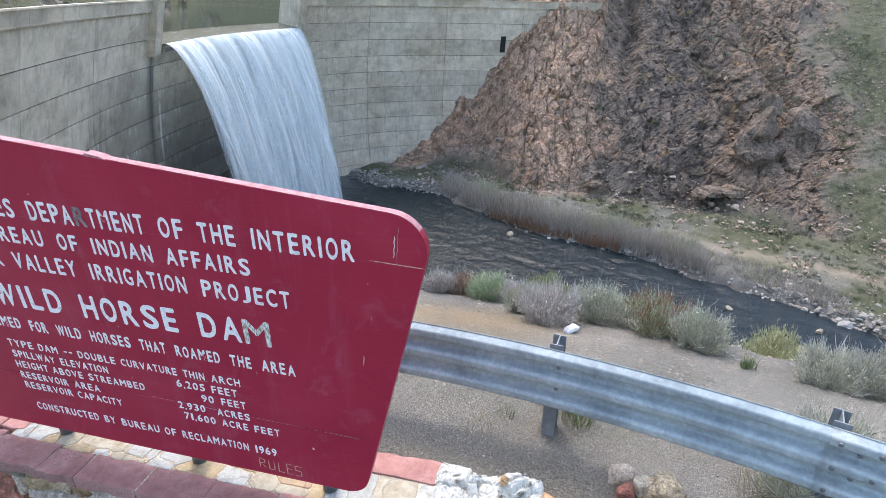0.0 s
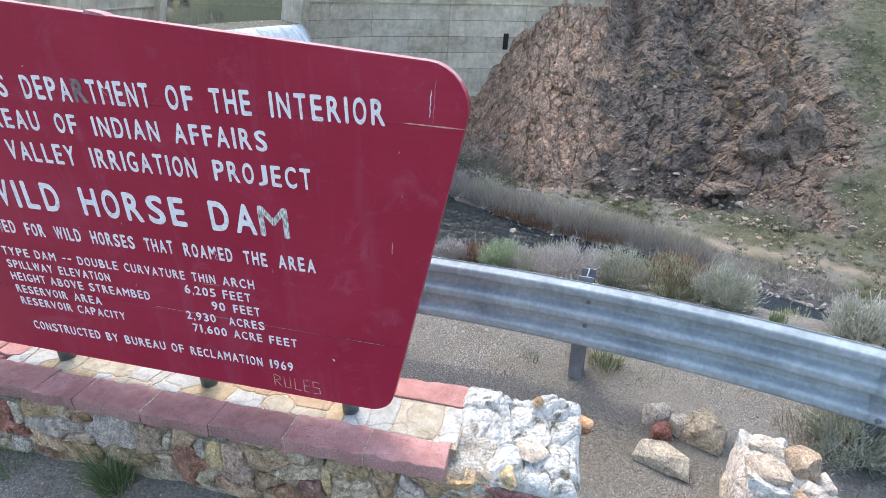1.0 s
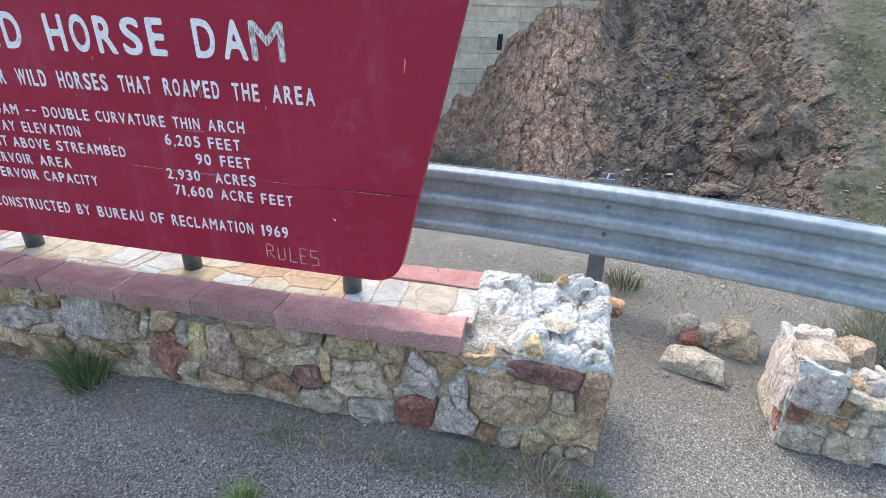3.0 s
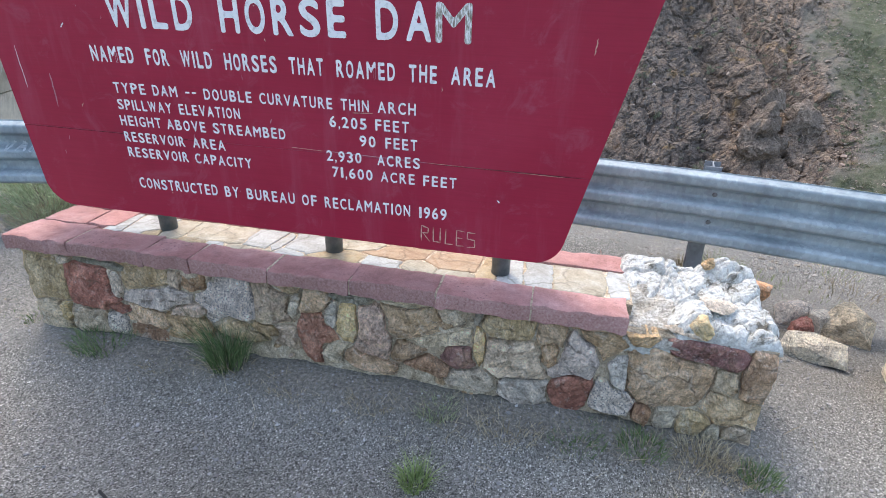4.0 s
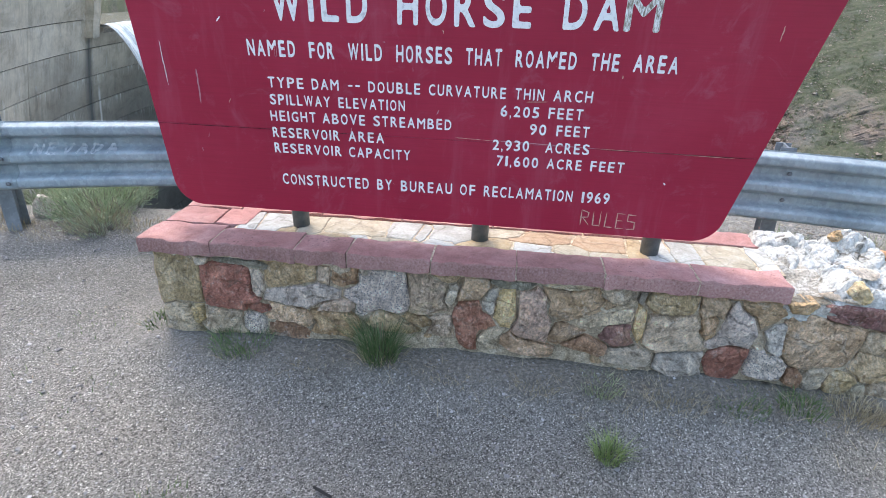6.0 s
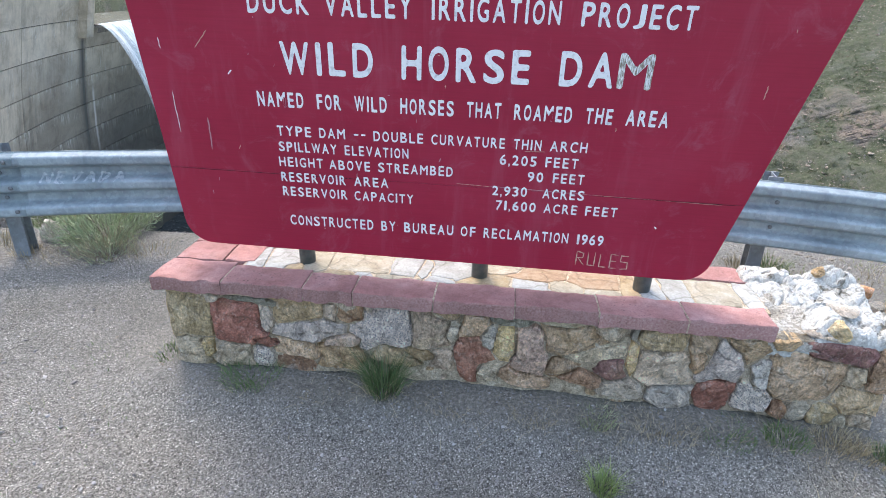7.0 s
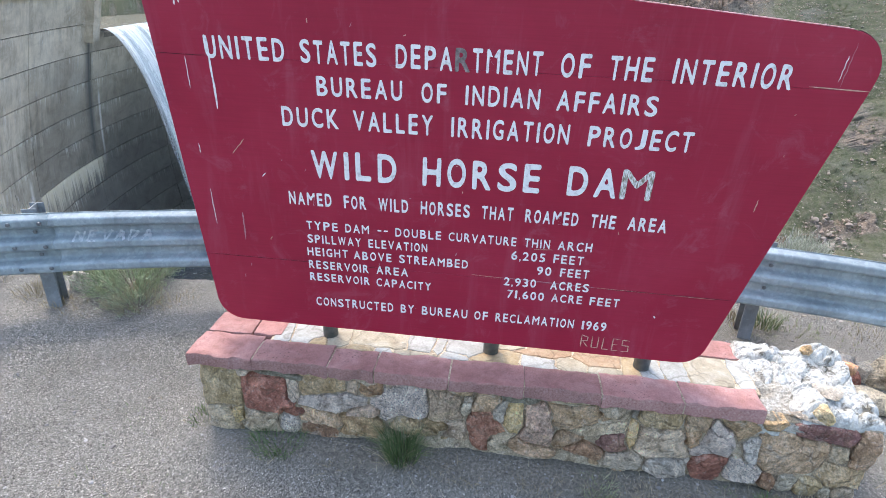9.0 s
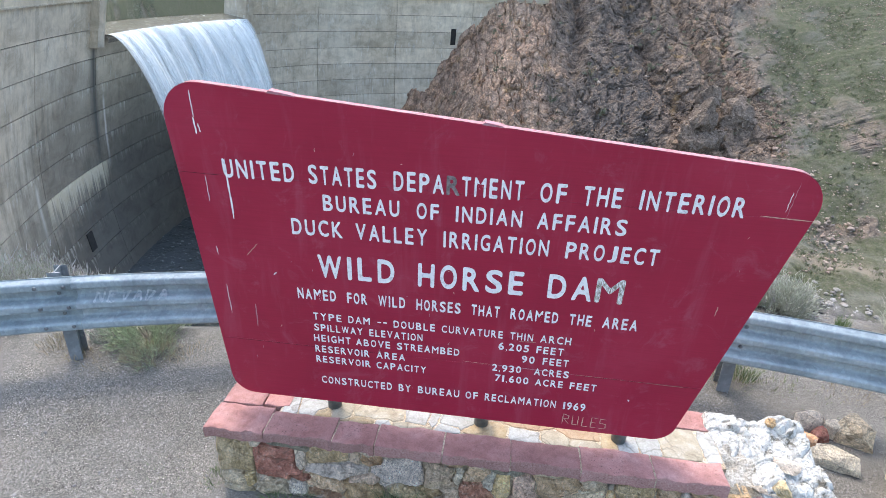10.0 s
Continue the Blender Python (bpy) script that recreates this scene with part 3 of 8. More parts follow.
# ---- the lie of the land ----
RIVER_Z, LAKE_Z, LIP_Z = -26.5, -1.9, -2.4
FAR_SHORE = np.array([(-120, 112), (-60, 98), (-40, 91), (-30.7, 86), (-17.5, 83.2), (-8.4, 75.9), (-2.4, 72.2), (6.4, 69), (13, 66.7), (17.7, 63.4), (26, 59.7), (32.9, 54.4), (60, 36), (140, -20)], float)
NEAR_EDGE = np.array([(-160, -70), (-22, -7), (-10, 1.9), (-7.5, 3.45), (-5.9, 3.96), (-4.4, 4.13), (-3.0, 4.29), (-2.3, 6.3), (-1.6, 8.0), (0, 8.9), (2.2, 7.9), (3.2, 6.7), (4.4, 6.4), (6, 6.0), (10, 4.4), (30, -6), (160, -80)], float)
DAM_LINE = np.array([(-12, -10), (-19, 4.5), (-25.5, 17), (-30.7, 28), (-35.2, 39), (-38.6, 50.5), (-40.4, 65), (-38.6, 79), (-33, 88.2), (-24.4, 94.6), (-11, 100), (4, 103.5)], float)


def side_of(line, x, y):
    """Distance from a line of points, positive on its left."""
    best, sign = np.full(x.shape, 1e9), np.ones(x.shape)
    for (ax, ay), (bx, by) in zip(line[:-1], line[1:]):
        ex, ey = bx - ax, by - ay
        k = np.clip(((x - ax) * ex + (y - ay) * ey) / (ex * ex + ey * ey), 0, 1)
        d = np.hypot(x - ax - k * ex, y - ay - k * ey)
        s = np.where(ex * (y - ay) - ey * (x - ax) > 0, 1.0, -1.0)
        near = d < best
        best, sign = np.where(near, d, best), np.where(near, s, sign)
    return best * sign


def step(a, b, x):
    k = np.clip((x - a) / (b - a), 0, 1)
    return k * k * (3 - 2 * k)


def bench_width(x):
    return np.interp(x, [-34, -26, -19, -12, -4, 6, 20, 60], [7, 9.5, 11, 10.5, 10.5, 15, 17, 18])


def land(x, y):
    """Height of the land, and how far up the far bank, over the near edge and upstream of the dam each place lies."""
    d = side_of(FAR_SHORE, x, y)
    e = side_of(NEAR_EDGE, x, y)
    u = side_of(DAM_LINE, x, y)
    bench = bench_width(x)
    rise = np.interp(x, [-22, -17, -12, -7.5, -4, 2, 8, 22, 34, 45, 70], [1.2, 1.65, 1.88, 2.08, 2.16, 1.8, 1.3, 0.95, 0.74, 0.62, 0.55])
    dd = np.maximum(d, 0)
    far = RIVER_Z + 0.7 * step(0, 1.2, d) + 0.085 * np.minimum(dd, bench) + rise * np.maximum(dd - bench, 0)
    far = np.where(d > 0, far, RIVER_Z - 0.35 * np.minimum(-d, 4))
    far = np.where(far > 18, 18 + (far - 18) * 0.35, far)
    flat = -0.235 * np.maximum(y - 4.7, 0) ** 1.25 * step(-12, -3, x) - 0.02 * np.maximum(x - 3, 0)
    near = np.where(e < 0, flat, np.maximum(flat, -1.45 * step(-12, -3, x)) - 0.60 * np.maximum(e - 0.15, 0) * (1 + 0.43 * step(-3, -12, x)))
    near = np.maximum(near, RIVER_Z - 1.4)
    lake = np.where(u > 9, -12 + 0.42 * np.maximum(u - 48, 0), -60.0)
    h = np.maximum(np.maximum(far, near), np.minimum(lake, 30))
    return h, d, e, u


def height(x, y):
    return float(land(np.array([float(x)]), np.array([float(y)]))[0][0])


def spans(*runs):
    out = []
    for a, b, s in runs:
        out += list(np.arange(a, b - s * 0.5, s))
    return np.array(out + [runs[-1][1]])


gx = spans((-900, -140, 95), (-140, -40, 5), (-40, -20, 0.6), (-20, -8, 0.3), (-8, 6, 0.14), (6, 46, 0.28), (46, 70, 1.0), (70, 150, 8), (150, 900, 100))
gy = spans((-600, -20, 60), (-20, -4, 2), (-4, 9, 0.13), (9, 20, 0.7), (20, 56, 1.2), (56, 72, 0.45), (72, 80, 0.24), (80, 112, 0.13), (112, 124, 0.3), (124, 160, 3), (160, 900, 70))
GX, GY = np.meshgrid(gx, gy)
X, Y = GX.ravel(), GY.ravel()
H, D_, E_, U_ = land(X, Y)
bench_ = bench_width(X)
# rock face on the far bank, thinning out into a grassy slope
edge_ = fbm(p3(X / 9, Y / 9), 4, 5)
rock = step(-1.5, 2.5, D_ - bench_ + (edge_ - 0.5) * 9) * (1 - step(35, 41, X - 0.10 * (Y - 80) + (edge_ - 0.5) * 16))
rock = np.maximum(rock, 0.8 * step(0.60, 0.68, fbm(p3(X / 6, Y / 6), 4, 15)) * step(-3, 3, D_ - bench_) * step(100, 80, Y))
rock *= (U_ < 6) | (X > -8)
near_ = (E_ < 0.5) & (X > -15) & (X < 15)
P = p3(X, Y, H)


def facets(p, k):
    """Broken rock: each cell a flat, tilted facet; returns its height and the gap to the next cell."""
    i = np.floor(p)
    d1, d2, val = np.full(len(p), 9.0), np.full(len(p), 9.0), np.zeros(len(p))
    for a in (-1, 0, 1):
        for b in (-1, 0, 1):
            for c in (-1, 0, 1):
                j = i + (a, b, c)
                rr = [_hash(j[:, 0], j[:, 1], j[:, 2], k + n) for n in range(7)]
                off = p - (j + np.stack(rr[:3], 1))
                d = np.einsum("ij,ij->i", off, off)
                v = rr[3] - 0.5 + 1.1 * ((rr[4] - 0.5) * off[:, 0] + (rr[5] - 0.5) * off[:, 1] + (rr[6] - 0.5) * off[:, 2])
                near = d < d1
                d2 = np.where(near, d1, np.minimum(d2, d))
                val = np.where(near, v, val)
                d1 = np.where(near, d, d1)
    return val, np.sqrt(d2) - np.sqrt(d1)


warp = np.zeros((len(X), 3))
face = np.zeros(len(X))
sel = (rock > 0.01) & (Y > 50) & (Y < 130) & (np.abs(X) < 75)
ps = P[sel]
warp[sel] = np.stack([fbm(ps / 2.6, 3, k) for k in (20, 30, 40)], 1) - 0.5
q = ps + warp[sel] * 1.6
ribs = 1 - np.abs(2 * fbm(p3(q[:, 0] / 7.0, q[:, 2] / 26.0, q[:, 1] / 26.0), 4, 51) - 1)
f1, g1 = facets(q / np.array([2.9, 6.5, 5.0]), 60)
f2, g2 = facets(q / np.array([1.3, 3.0, 2.2]), 70)
f3, g3 = facets(q / np.array([0.62, 1.4, 1.0]), 80)
face[sel] = 2.4 * (ribs - 0.75) + 0.62 * f1 + 0.46 * f2 + 0.27 * f3 - 0.26 * step(0.09, 0.0, g1) - 0.18 * step(0.12, 0.0, g2) - 0.07 * step(0.14, 0.0, g3)
face *= rock
# steep dark gullies between the buttresses
for line_, wd_, dp_ in ((((13, 118), (16.3, 110), (19.3, 103.8), (22.7, 96.6), (27.0, 90.5)), 1.6, 2.2), (((5, 116), (9.1, 110), (9.6, 103), (9.2, 97.5)), 1.1, 1.8), (((24, 118), (27, 108), (30, 101), (33.5, 94)), 1.2, 1.8)):
    near_line = np.abs(side_of(np.array(line_, float), X + 1.6 * warp[:, 0], Y))
    face -= dp_ * np.exp(-(near_line / wd_) ** 2) * rock
# the rounded crag that stands out of the slope
for cx, cy, r, hgt in ((28.0, 88.5, 3.0, 1.6), (33.2, 90.5, 2.6, 1.2)):
    w = np.exp(-(((X - cx) ** 2 + (Y - cy) ** 2) / (r * r)) ** 1.6)
    face += hgt * w * (0.75 + 0.5 * fbm(P / 1.6, 4, 91)) + 0.35 * w * (cells(P / 1.3, 95)[0] - 0.5)
    rock = np.maximum(rock, w)
slope = np.array([0.0, -0.80, 0.60])
lift = np.where(near_, 0.02 * (fbm(p3(X / 0.8, Y / 0.8), 4, 3) - 0.5) + 0.03 * (fbm(p3(X / 3, Y / 3), 2, 9) - 0.5), (fbm(p3(X / 4, Y / 4), 5, 3) - 0.5) * np.where(D_ > 0.5, 1.5, 0.9) * step(-0.2, 2.0, np.where(E_ > 0, E_, np.where(D_ > 0, D_, 0))))
small = (fbm(p3(X / 0.9, Y / 0.9), 3, 13) - 0.5) * 0.45 * (D_ > 0.6)
# soil heaped against the foot of the stone wall
def heap_at(x, y):
    crest = 0.085 + 0.05 * step(-2.75, -2.4, x) * step(0.25, -0.2, x) * fbm(p3(x / 0.4, y / 0.9), 3, 66)
    return crest * np.exp(-(np.maximum(np.abs(y - 2.72) - 0.30, 0) / 0.20) ** 2) * step(-3.3, -2.9, x) * step(1.1, 0.7, x)


heap = heap_at(X, Y)
co = np.stack([X, Y, H + lift + small * (1 - rock) + heap], 1) + face[:, None] * slope
nx, ny = len(gx), len(gy)
idx = np.arange(nx * ny).reshape(ny, nx)
quads = np.stack([idx[:-1, :-1], idx[:-1, 1:], idx[1:, 1:], idx[1:, :-1]], -1).reshape(-1, 4)
ground_me = mesh_np("ground", co, quads)
flat_rock = rock[quads].mean(1) > 0.5
ground_me.polygons.foreach_set("use_smooth", ~flat_rock)
trail_line = np.array([(80, 40), (52, 56), (36.5, 64.5), (30.9, 67.6), (23, 68.6), (15, 72.5), (8, 76)], float)
trail = 0.8 * np.exp(-(side_of(trail_line, X, Y) / (1.1 + 0.5 * edge_)) ** 2) * (D_ > 1)
grassy = np.maximum((0.34 + 0.20 * step(32, 36, X) + (0.58 - 0.20 * step(32, 36, X)) * step(0.28, 0.52, fbm(p3(X / 5, Y / 5), 5, 25))) * (D_ > 1.2), 0.9 * (U_ > 4)) * (1 - rock)
# foot: brown litter along the wall; soil-coloured patches behind tone down brightly lit gravel
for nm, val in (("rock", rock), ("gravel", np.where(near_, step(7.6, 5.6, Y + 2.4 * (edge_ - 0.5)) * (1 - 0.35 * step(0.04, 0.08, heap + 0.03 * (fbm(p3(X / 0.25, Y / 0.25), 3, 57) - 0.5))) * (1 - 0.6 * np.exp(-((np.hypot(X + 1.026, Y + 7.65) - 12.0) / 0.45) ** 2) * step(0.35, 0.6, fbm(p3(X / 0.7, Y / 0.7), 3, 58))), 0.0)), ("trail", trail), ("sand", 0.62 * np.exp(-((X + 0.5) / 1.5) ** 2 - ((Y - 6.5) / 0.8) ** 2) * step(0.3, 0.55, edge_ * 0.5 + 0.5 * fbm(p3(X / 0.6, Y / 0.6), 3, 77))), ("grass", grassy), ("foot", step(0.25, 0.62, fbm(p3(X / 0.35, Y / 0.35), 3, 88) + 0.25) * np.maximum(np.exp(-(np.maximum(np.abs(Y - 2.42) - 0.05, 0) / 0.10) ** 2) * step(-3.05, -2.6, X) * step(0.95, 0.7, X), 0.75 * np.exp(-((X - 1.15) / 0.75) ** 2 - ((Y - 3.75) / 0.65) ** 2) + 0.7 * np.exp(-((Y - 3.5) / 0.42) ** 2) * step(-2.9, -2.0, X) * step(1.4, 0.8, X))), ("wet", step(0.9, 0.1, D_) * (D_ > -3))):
    ground_me.attributes.new(nm, "FLOAT", "POINT").data.foreach_set("value", np.asarray(val, np.float32))


def ground_material():
    m, t, b = nodes("canyon_ground")
    v = coords(t, world_space=True)

    def attr(n):
        a = t.nodes.new("ShaderNodeAttribute")
        a.attribute_name = n
        return a.outputs["Fac"]

    # near: grey crushed gravel
    big = noise_tex(t, v, 0.9, 5, 0.6)
    chips = voro(t, v, 195, "Color")
    bw = add(t, "ShaderNodeRGBToBW")
    t.links.new(chips, bw.inputs[0])
    grit = noise_tex(t, v, 260, 3, 0.7)
    bw2 = add(t, "ShaderNodeRGBToBW")
    t.links.new(voro(t, v, 84, "Color"), bw2.inputs[0])
    gravel = ramp(t, bw.outputs[0], [(0.13, (0.046, 0.045, 0.041)), (0.36, (0.128, 0.125, 0.115)), (0.62, (0.203, 0.199, 0.184)), (0.82, (0.325, 0.318, 0.296)), (0.93, (0.62, 0.605, 0.565))])
    gravel = mixc(t, 0.35, gravel, ramp(t, bw2.outputs[0], [(0.2, (0.7, 0.7, 0.7)), (0.5, (1, 1, 1)), (0.85, (1.2, 1.18, 1.15)), (0.95, (1.7, 1.68, 1.65))]), "MULTIPLY")
    gravel = mixc(t, 0.6, gravel, ramp(t, grit, [(0.32, (0.50, 0.50, 0.50)), (0.6, (1.27, 1.25, 1.21))]), "MULTIPLY")
    gravel = mixc(t, 0.8, gravel, ramp(t, big, [(0.36, (0.74, 0.735, 0.70)), (0.5, (1, 0.995, 0.985)), (0.64, (1.14, 1.11, 1.08))]), "MULTIPLY")
    # bank: sandy tan soil
    soil = ramp(t, noise_tex(t, v, 0.8, 7, 0.65), [(0.3, (0.140, 0.135, 0.126)), (0.5, (0.192, 0.185, 0.174)), (0.7, (0.252, 0.244, 0.231))])
    soil = mixc(t, 0.5, soil, ramp(t, noise_tex(t, v, 3.5, 6, 0.8), [(0.36, (0.6, 0.58, 0.56)), (0.5, (1, 1, 1)), (0.64, (1.3, 1.28, 1.24))]), "MULTIPLY")
    soil = mixc(t, 0.6, soil, ramp(t, noise_tex(t, v, 22, 5, 0.75), [(0.3, (0.6, 0.6, 0.6)), (0.55, (1, 1, 1)), (0.75, (1.3, 1.3, 1.28))]), "MULTIPLY")
    soil = mixc(t, ramp(t, voro(t, v, 14, "Distance"), [(0.0, (1, 1, 1)), (0.10, (1, 1, 1)), (0.16, (0, 0, 0))]), soil, (0.38, 0.36, 0.33))
    # grass on the far bank
    green = ramp(t, noise_tex(t, v, 1.5, 8, 0.8), [(0.34, (0.038, 0.049, 0.021)), (0.46, (0.065, 0.077, 0.037)), (0.55, (0.094, 0.094, 0.060)), (0.68, (0.155, 0.137, 0.103))])
    green = mixc(t, 0.6, green, ramp(t, noise_tex(t, v, 4.5, 6, 0.85), [(0.36, (0.35, 0.36, 0.35)), (0.5, (1, 1, 1)), (0.62, (1.6, 1.55, 1.45))]), "MULTIPLY")
    # rock: rusty buff to dark grey-brown bands
    pv = t.nodes.new("ShaderNodeSeparateXYZ")
    t.links.new(v, pv.inputs[0])
    band = maths(t, "ADD", maths(t, "MULTIPLY", pv.outputs[0], 0.027), maths(t, "MULTIPLY", noise_tex(t, v, 0.11, 5, 0.65, 0.8), 0.62))
    rk = ramp(t, band, [(0.0, (0.42, 0.288, 0.212)), (0.24, (0.46, 0.33, 0.245)), (0.40, (0.34, 0.242, 0.180)), (0.52, (0.185, 0.150, 0.125)), (0.86, (0.130, 0.110, 0.096)), (1.0, (0.20, 0.155, 0.122))])
    lump_ = add(t, "ShaderNodeRGBToBW")
    t.links.new(voro(t, v, 0.75, "Color"), lump_.inputs[0])
    rk = mixc(t, 0.7, rk, ramp(t, lump_.outputs[0], [(0.2, (0.72, 0.70, 0.70)), (0.45, (0.98, 0.98, 0.98)), (0.65, (1.12, 1.02, 0.94)), (0.85, (1.30, 1.24, 1.18))]), "MULTIPLY")
    rk = mixc(t, 0.75, rk, ramp(t, noise_tex(t, v, 1.1, 7, 0.7, 0.5), [(0.34, (0.50, 0.47, 0.45)), (0.5, (1, 1, 1)), (0.66, (1.5, 1.46, 1.40))]), "MULTIPLY")
    rk = mixc(t, 0.75, rk, ramp(t, noise_tex(t, v, 5.0, 6, 0.8), [(0.36, (0.45, 0.43, 0.42)), (0.5, (1.02, 1.02, 1.02)), (0.64, (1.65, 1.62, 1.56))]), "MULTIPLY")
    rk = mixc(t, ramp(t, noise_tex(t, v, 0.35, 4, 0.6), [(0.60, (0, 0, 0)), (0.72, (0.6, 0.6, 0.6))]), rk, (0.36, 0.23, 0.10))
    bent = t.nodes.new("ShaderNodeVectorMath")
    bent.operation = "MULTIPLY_ADD"
    nb = add(t, "ShaderNodeTexNoise", Scale=0.5, Detail=5.0)
    t.links.new(v, nb.inputs["Vector"])
    t.links.new(nb.outputs["Color"], bent.inputs[0])
    bent.inputs[1].default_value = (1.6, 1.6, 1.6)
    t.links.new(v, bent.inputs[2])
    split = None
    for sc, wd in ((0.42, 0.05), (1.05, 0.06)):
        edge = ramp(t, voro(t, bent.outputs[0], sc, "Distance", "DISTANCE_TO_EDGE"), [(0.0, (0, 0, 0)), (wd, (1, 1, 1))])
        split = edge if split is None else maths(t, "MULTIPLY", split, edge)
    # shade of the cracks between blocks, put into the colour as dark lines
    rk = mixc(t, maths(t, "MULTIPLY", maths(t, "SUBTRACT", 1.0, split), 0.45), rk, (0.055, 0.045, 0.038))
    soil = mixc(t, 0.7, soil, ramp(t, bw2.outputs[0], [(0.2, (0.6, 0.6, 0.6)), (0.5, (1, 1, 1)), (0.85, (1.25, 1.25, 1.24)), (0.95, (1.6, 1.6, 1.6))]), "MULTIPLY")
    soil = mixc(t, 0.6, soil, ramp(t, bw.outputs[0], [(0.2, (0.65, 0.65, 0.65)), (0.5, (1, 1, 1)), (0.9, (1.35, 1.35, 1.34))]), "MULTIPLY")
    soil = mixc(t, attr("sand"), soil, (0.34, 0.235, 0.115))
    c = mixc(t, attr("grass"), soil, green)
    c = mixc(t, attr("trail"), c, (0.25, 0.213, 0.168))
    c = mixc(t, attr("rock"), c, rk)
    c = mixc(t, attr("gravel"), c, gravel)
    # wall-foot litter, and the lowered brightness of the gravel behind, put into the colour
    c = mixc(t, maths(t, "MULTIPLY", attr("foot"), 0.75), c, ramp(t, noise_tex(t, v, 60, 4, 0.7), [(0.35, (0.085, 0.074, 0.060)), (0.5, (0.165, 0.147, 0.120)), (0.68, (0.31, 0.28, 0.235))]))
    c = mixc(t, maths(t, "MULTIPLY", attr("wet"), 0.7), c, (0.06, 0.055, 0.05))
    t.links.new(c, b.inputs["Base Color"])
    b.inputs["Roughness"].default_value = 0.92
    b.inputs["Specular IOR Level"].default_value = 0.25
    n_fine = bump(t, None, maths(t, "ADD", bw.outputs[0], bw2.outputs[0]), 1.0, 0.009)
    crack = maths(t, "ADD", noise_tex(t, v, 1.4, 9, 0.75), maths(t, "MULTIPLY", voro(t, v, 2.2, "Distance"), 0.5))
    mix_h = maths(t, "MULTIPLY", maths(t, "ADD", crack, maths(t, "MULTIPLY", split, 0.45)), attr("rock"))
    bump(t, b, mix_h, 0.6, 0.3, n_fine)
    return m


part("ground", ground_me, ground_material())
tagged(bpy.data.objects["ground"], "grey gravel pullout and rocky canyon banks with sparse grass", "ground", kind="structure")


# ---- water ----
def river_material():
    m, t, b = nodes("river_water")
    v = coords(t, (1.0, 1.0, 1.0), True)
    b.inputs["Base Color"].default_value = (0.012, 0.018, 0.018, 1)
    b.inputs["Roughness"].default_value = 0.12
    b.inputs["IOR"].default_value = 1.33
    rot = t.nodes.new("ShaderNodeMapping")
    rot.inputs["Rotation"].default_value = (0, 0, radians(28))
    rot.inputs["Scale"].default_value = (0.8, 2.2, 1)
    t.links.new(v, rot.inputs[0])
    w1 = noise_tex(t, rot.outputs[0], 0.9, 6, 0.65, 0.6)
    w2 = noise_tex(t, rot.outputs[0], 4.0, 3, 0.6)
    bump(t, b, maths(t, "ADD", w1, maths(t, "MULTIPLY", w2, 0.40)), 0.5, 0.25)
    # broken white water under the fall
    foam = ramp(t, noise_tex(t, rot.outputs[0], 2.2, 6, 0.75), [(0.60, (0, 0, 0)), (0.72, (1, 1, 1))])
    px = t.nodes.new("ShaderNodeSeparateXYZ")
    t.links.new(v, px.inputs[0])
    near_fall = maths(t, "MULTIPLY", maths(t, "ADD", maths(t, "MULTIPLY", px.outputs[0], -1.0), -21.0), 0.08, True)
    f = maths(t, "MULTIPLY", foam, maths(t, "ADD", near_fall, 0.03), True)
    churn = maths(t, "MULTIPLY", maths(t, "MULTIPLY", maths(t, "SUBTRACT", -29.0, px.outputs[0]), 0.12, True), 0.16)
    f = maths(t, "ADD", f, churn, True)
    c = mixc(t, f, (0.007, 0.015, 0.021), (0.55, 0.60, 0.62))
    t.links.new(c, b.inputs["Base Color"])
    t.links.new(maths(t, "ADD", maths(t, "MULTIPLY", f, 0.6), 0.12), b.inputs["Roughness"])
    return m


def lake_material():
    m, t, b = nodes("reservoir_water")
    b.inputs["Base Color"].default_value = (0.03, 0.04, 0.028, 1)
    b.inputs["Roughness"].default_value = 0.08
    b.inputs["IOR"].default_value = 1.33
    bump(t, b, noise_tex(t, coords(t, (1, 1, 1), True), 1.2, 4, 0.6), 0.12, 0.05)
    return m


RIVER_MAT, LAKE_MAT = river_material(), lake_material()


def spline(pts, n):
    """A smooth line through pts, n steps between neighbours."""
    pts = np.vstack([2 * pts[0] - pts[1], pts, 2 * pts[-1] - pts[-2]])
    out = []
    for a, b, c, d in zip(pts[:-3], pts[1:-2], pts[2:-1], pts[3:]):
        for k in np.arange(n) / n:
            out.append(0.5 * ((2 * b) + (c - a) * k + (2 * a - 5 * b + 4 * c - d) * k * k + (3 * b - a - 3 * c + d) * k ** 3))
    return np.array(out + [pts[-2]])


dam_curve = spline(DAM_LINE, 24)
seg = np.linalg.norm(np.diff(dam_curve, axis=0), axis=1)
dam_s = np.concatenate([[0], np.cumsum(seg)])
DAM_LEN = dam_s[-1]


def dam_at(s):
    """Point on the crest at arc length s, and the level way upstream there."""
    p = np.array([np.interp(s, dam_s, dam_curve[:, 0]), np.interp(s, dam_s, dam_curve[:, 1])])
    a = np.array([np.interp(s - 0.5, dam_s, dam_curve[:, 0]), np.interp(s - 0.5, dam_s, dam_curve[:, 1])])
    b = np.array([np.interp(s + 0.5, dam_s, dam_curve[:, 0]), np.interp(s + 0.5, dam_s, dam_curve[:, 1])])
    t = (b - a) / max(np.linalg.norm(b - a), 1e-6)
    return p, np.array([-t[1], t[0]])


def s_near(x, y):
    return float(dam_s[np.argmin(np.hypot(dam_curve[:, 0] - x, dam_curve[:, 1] - y))])


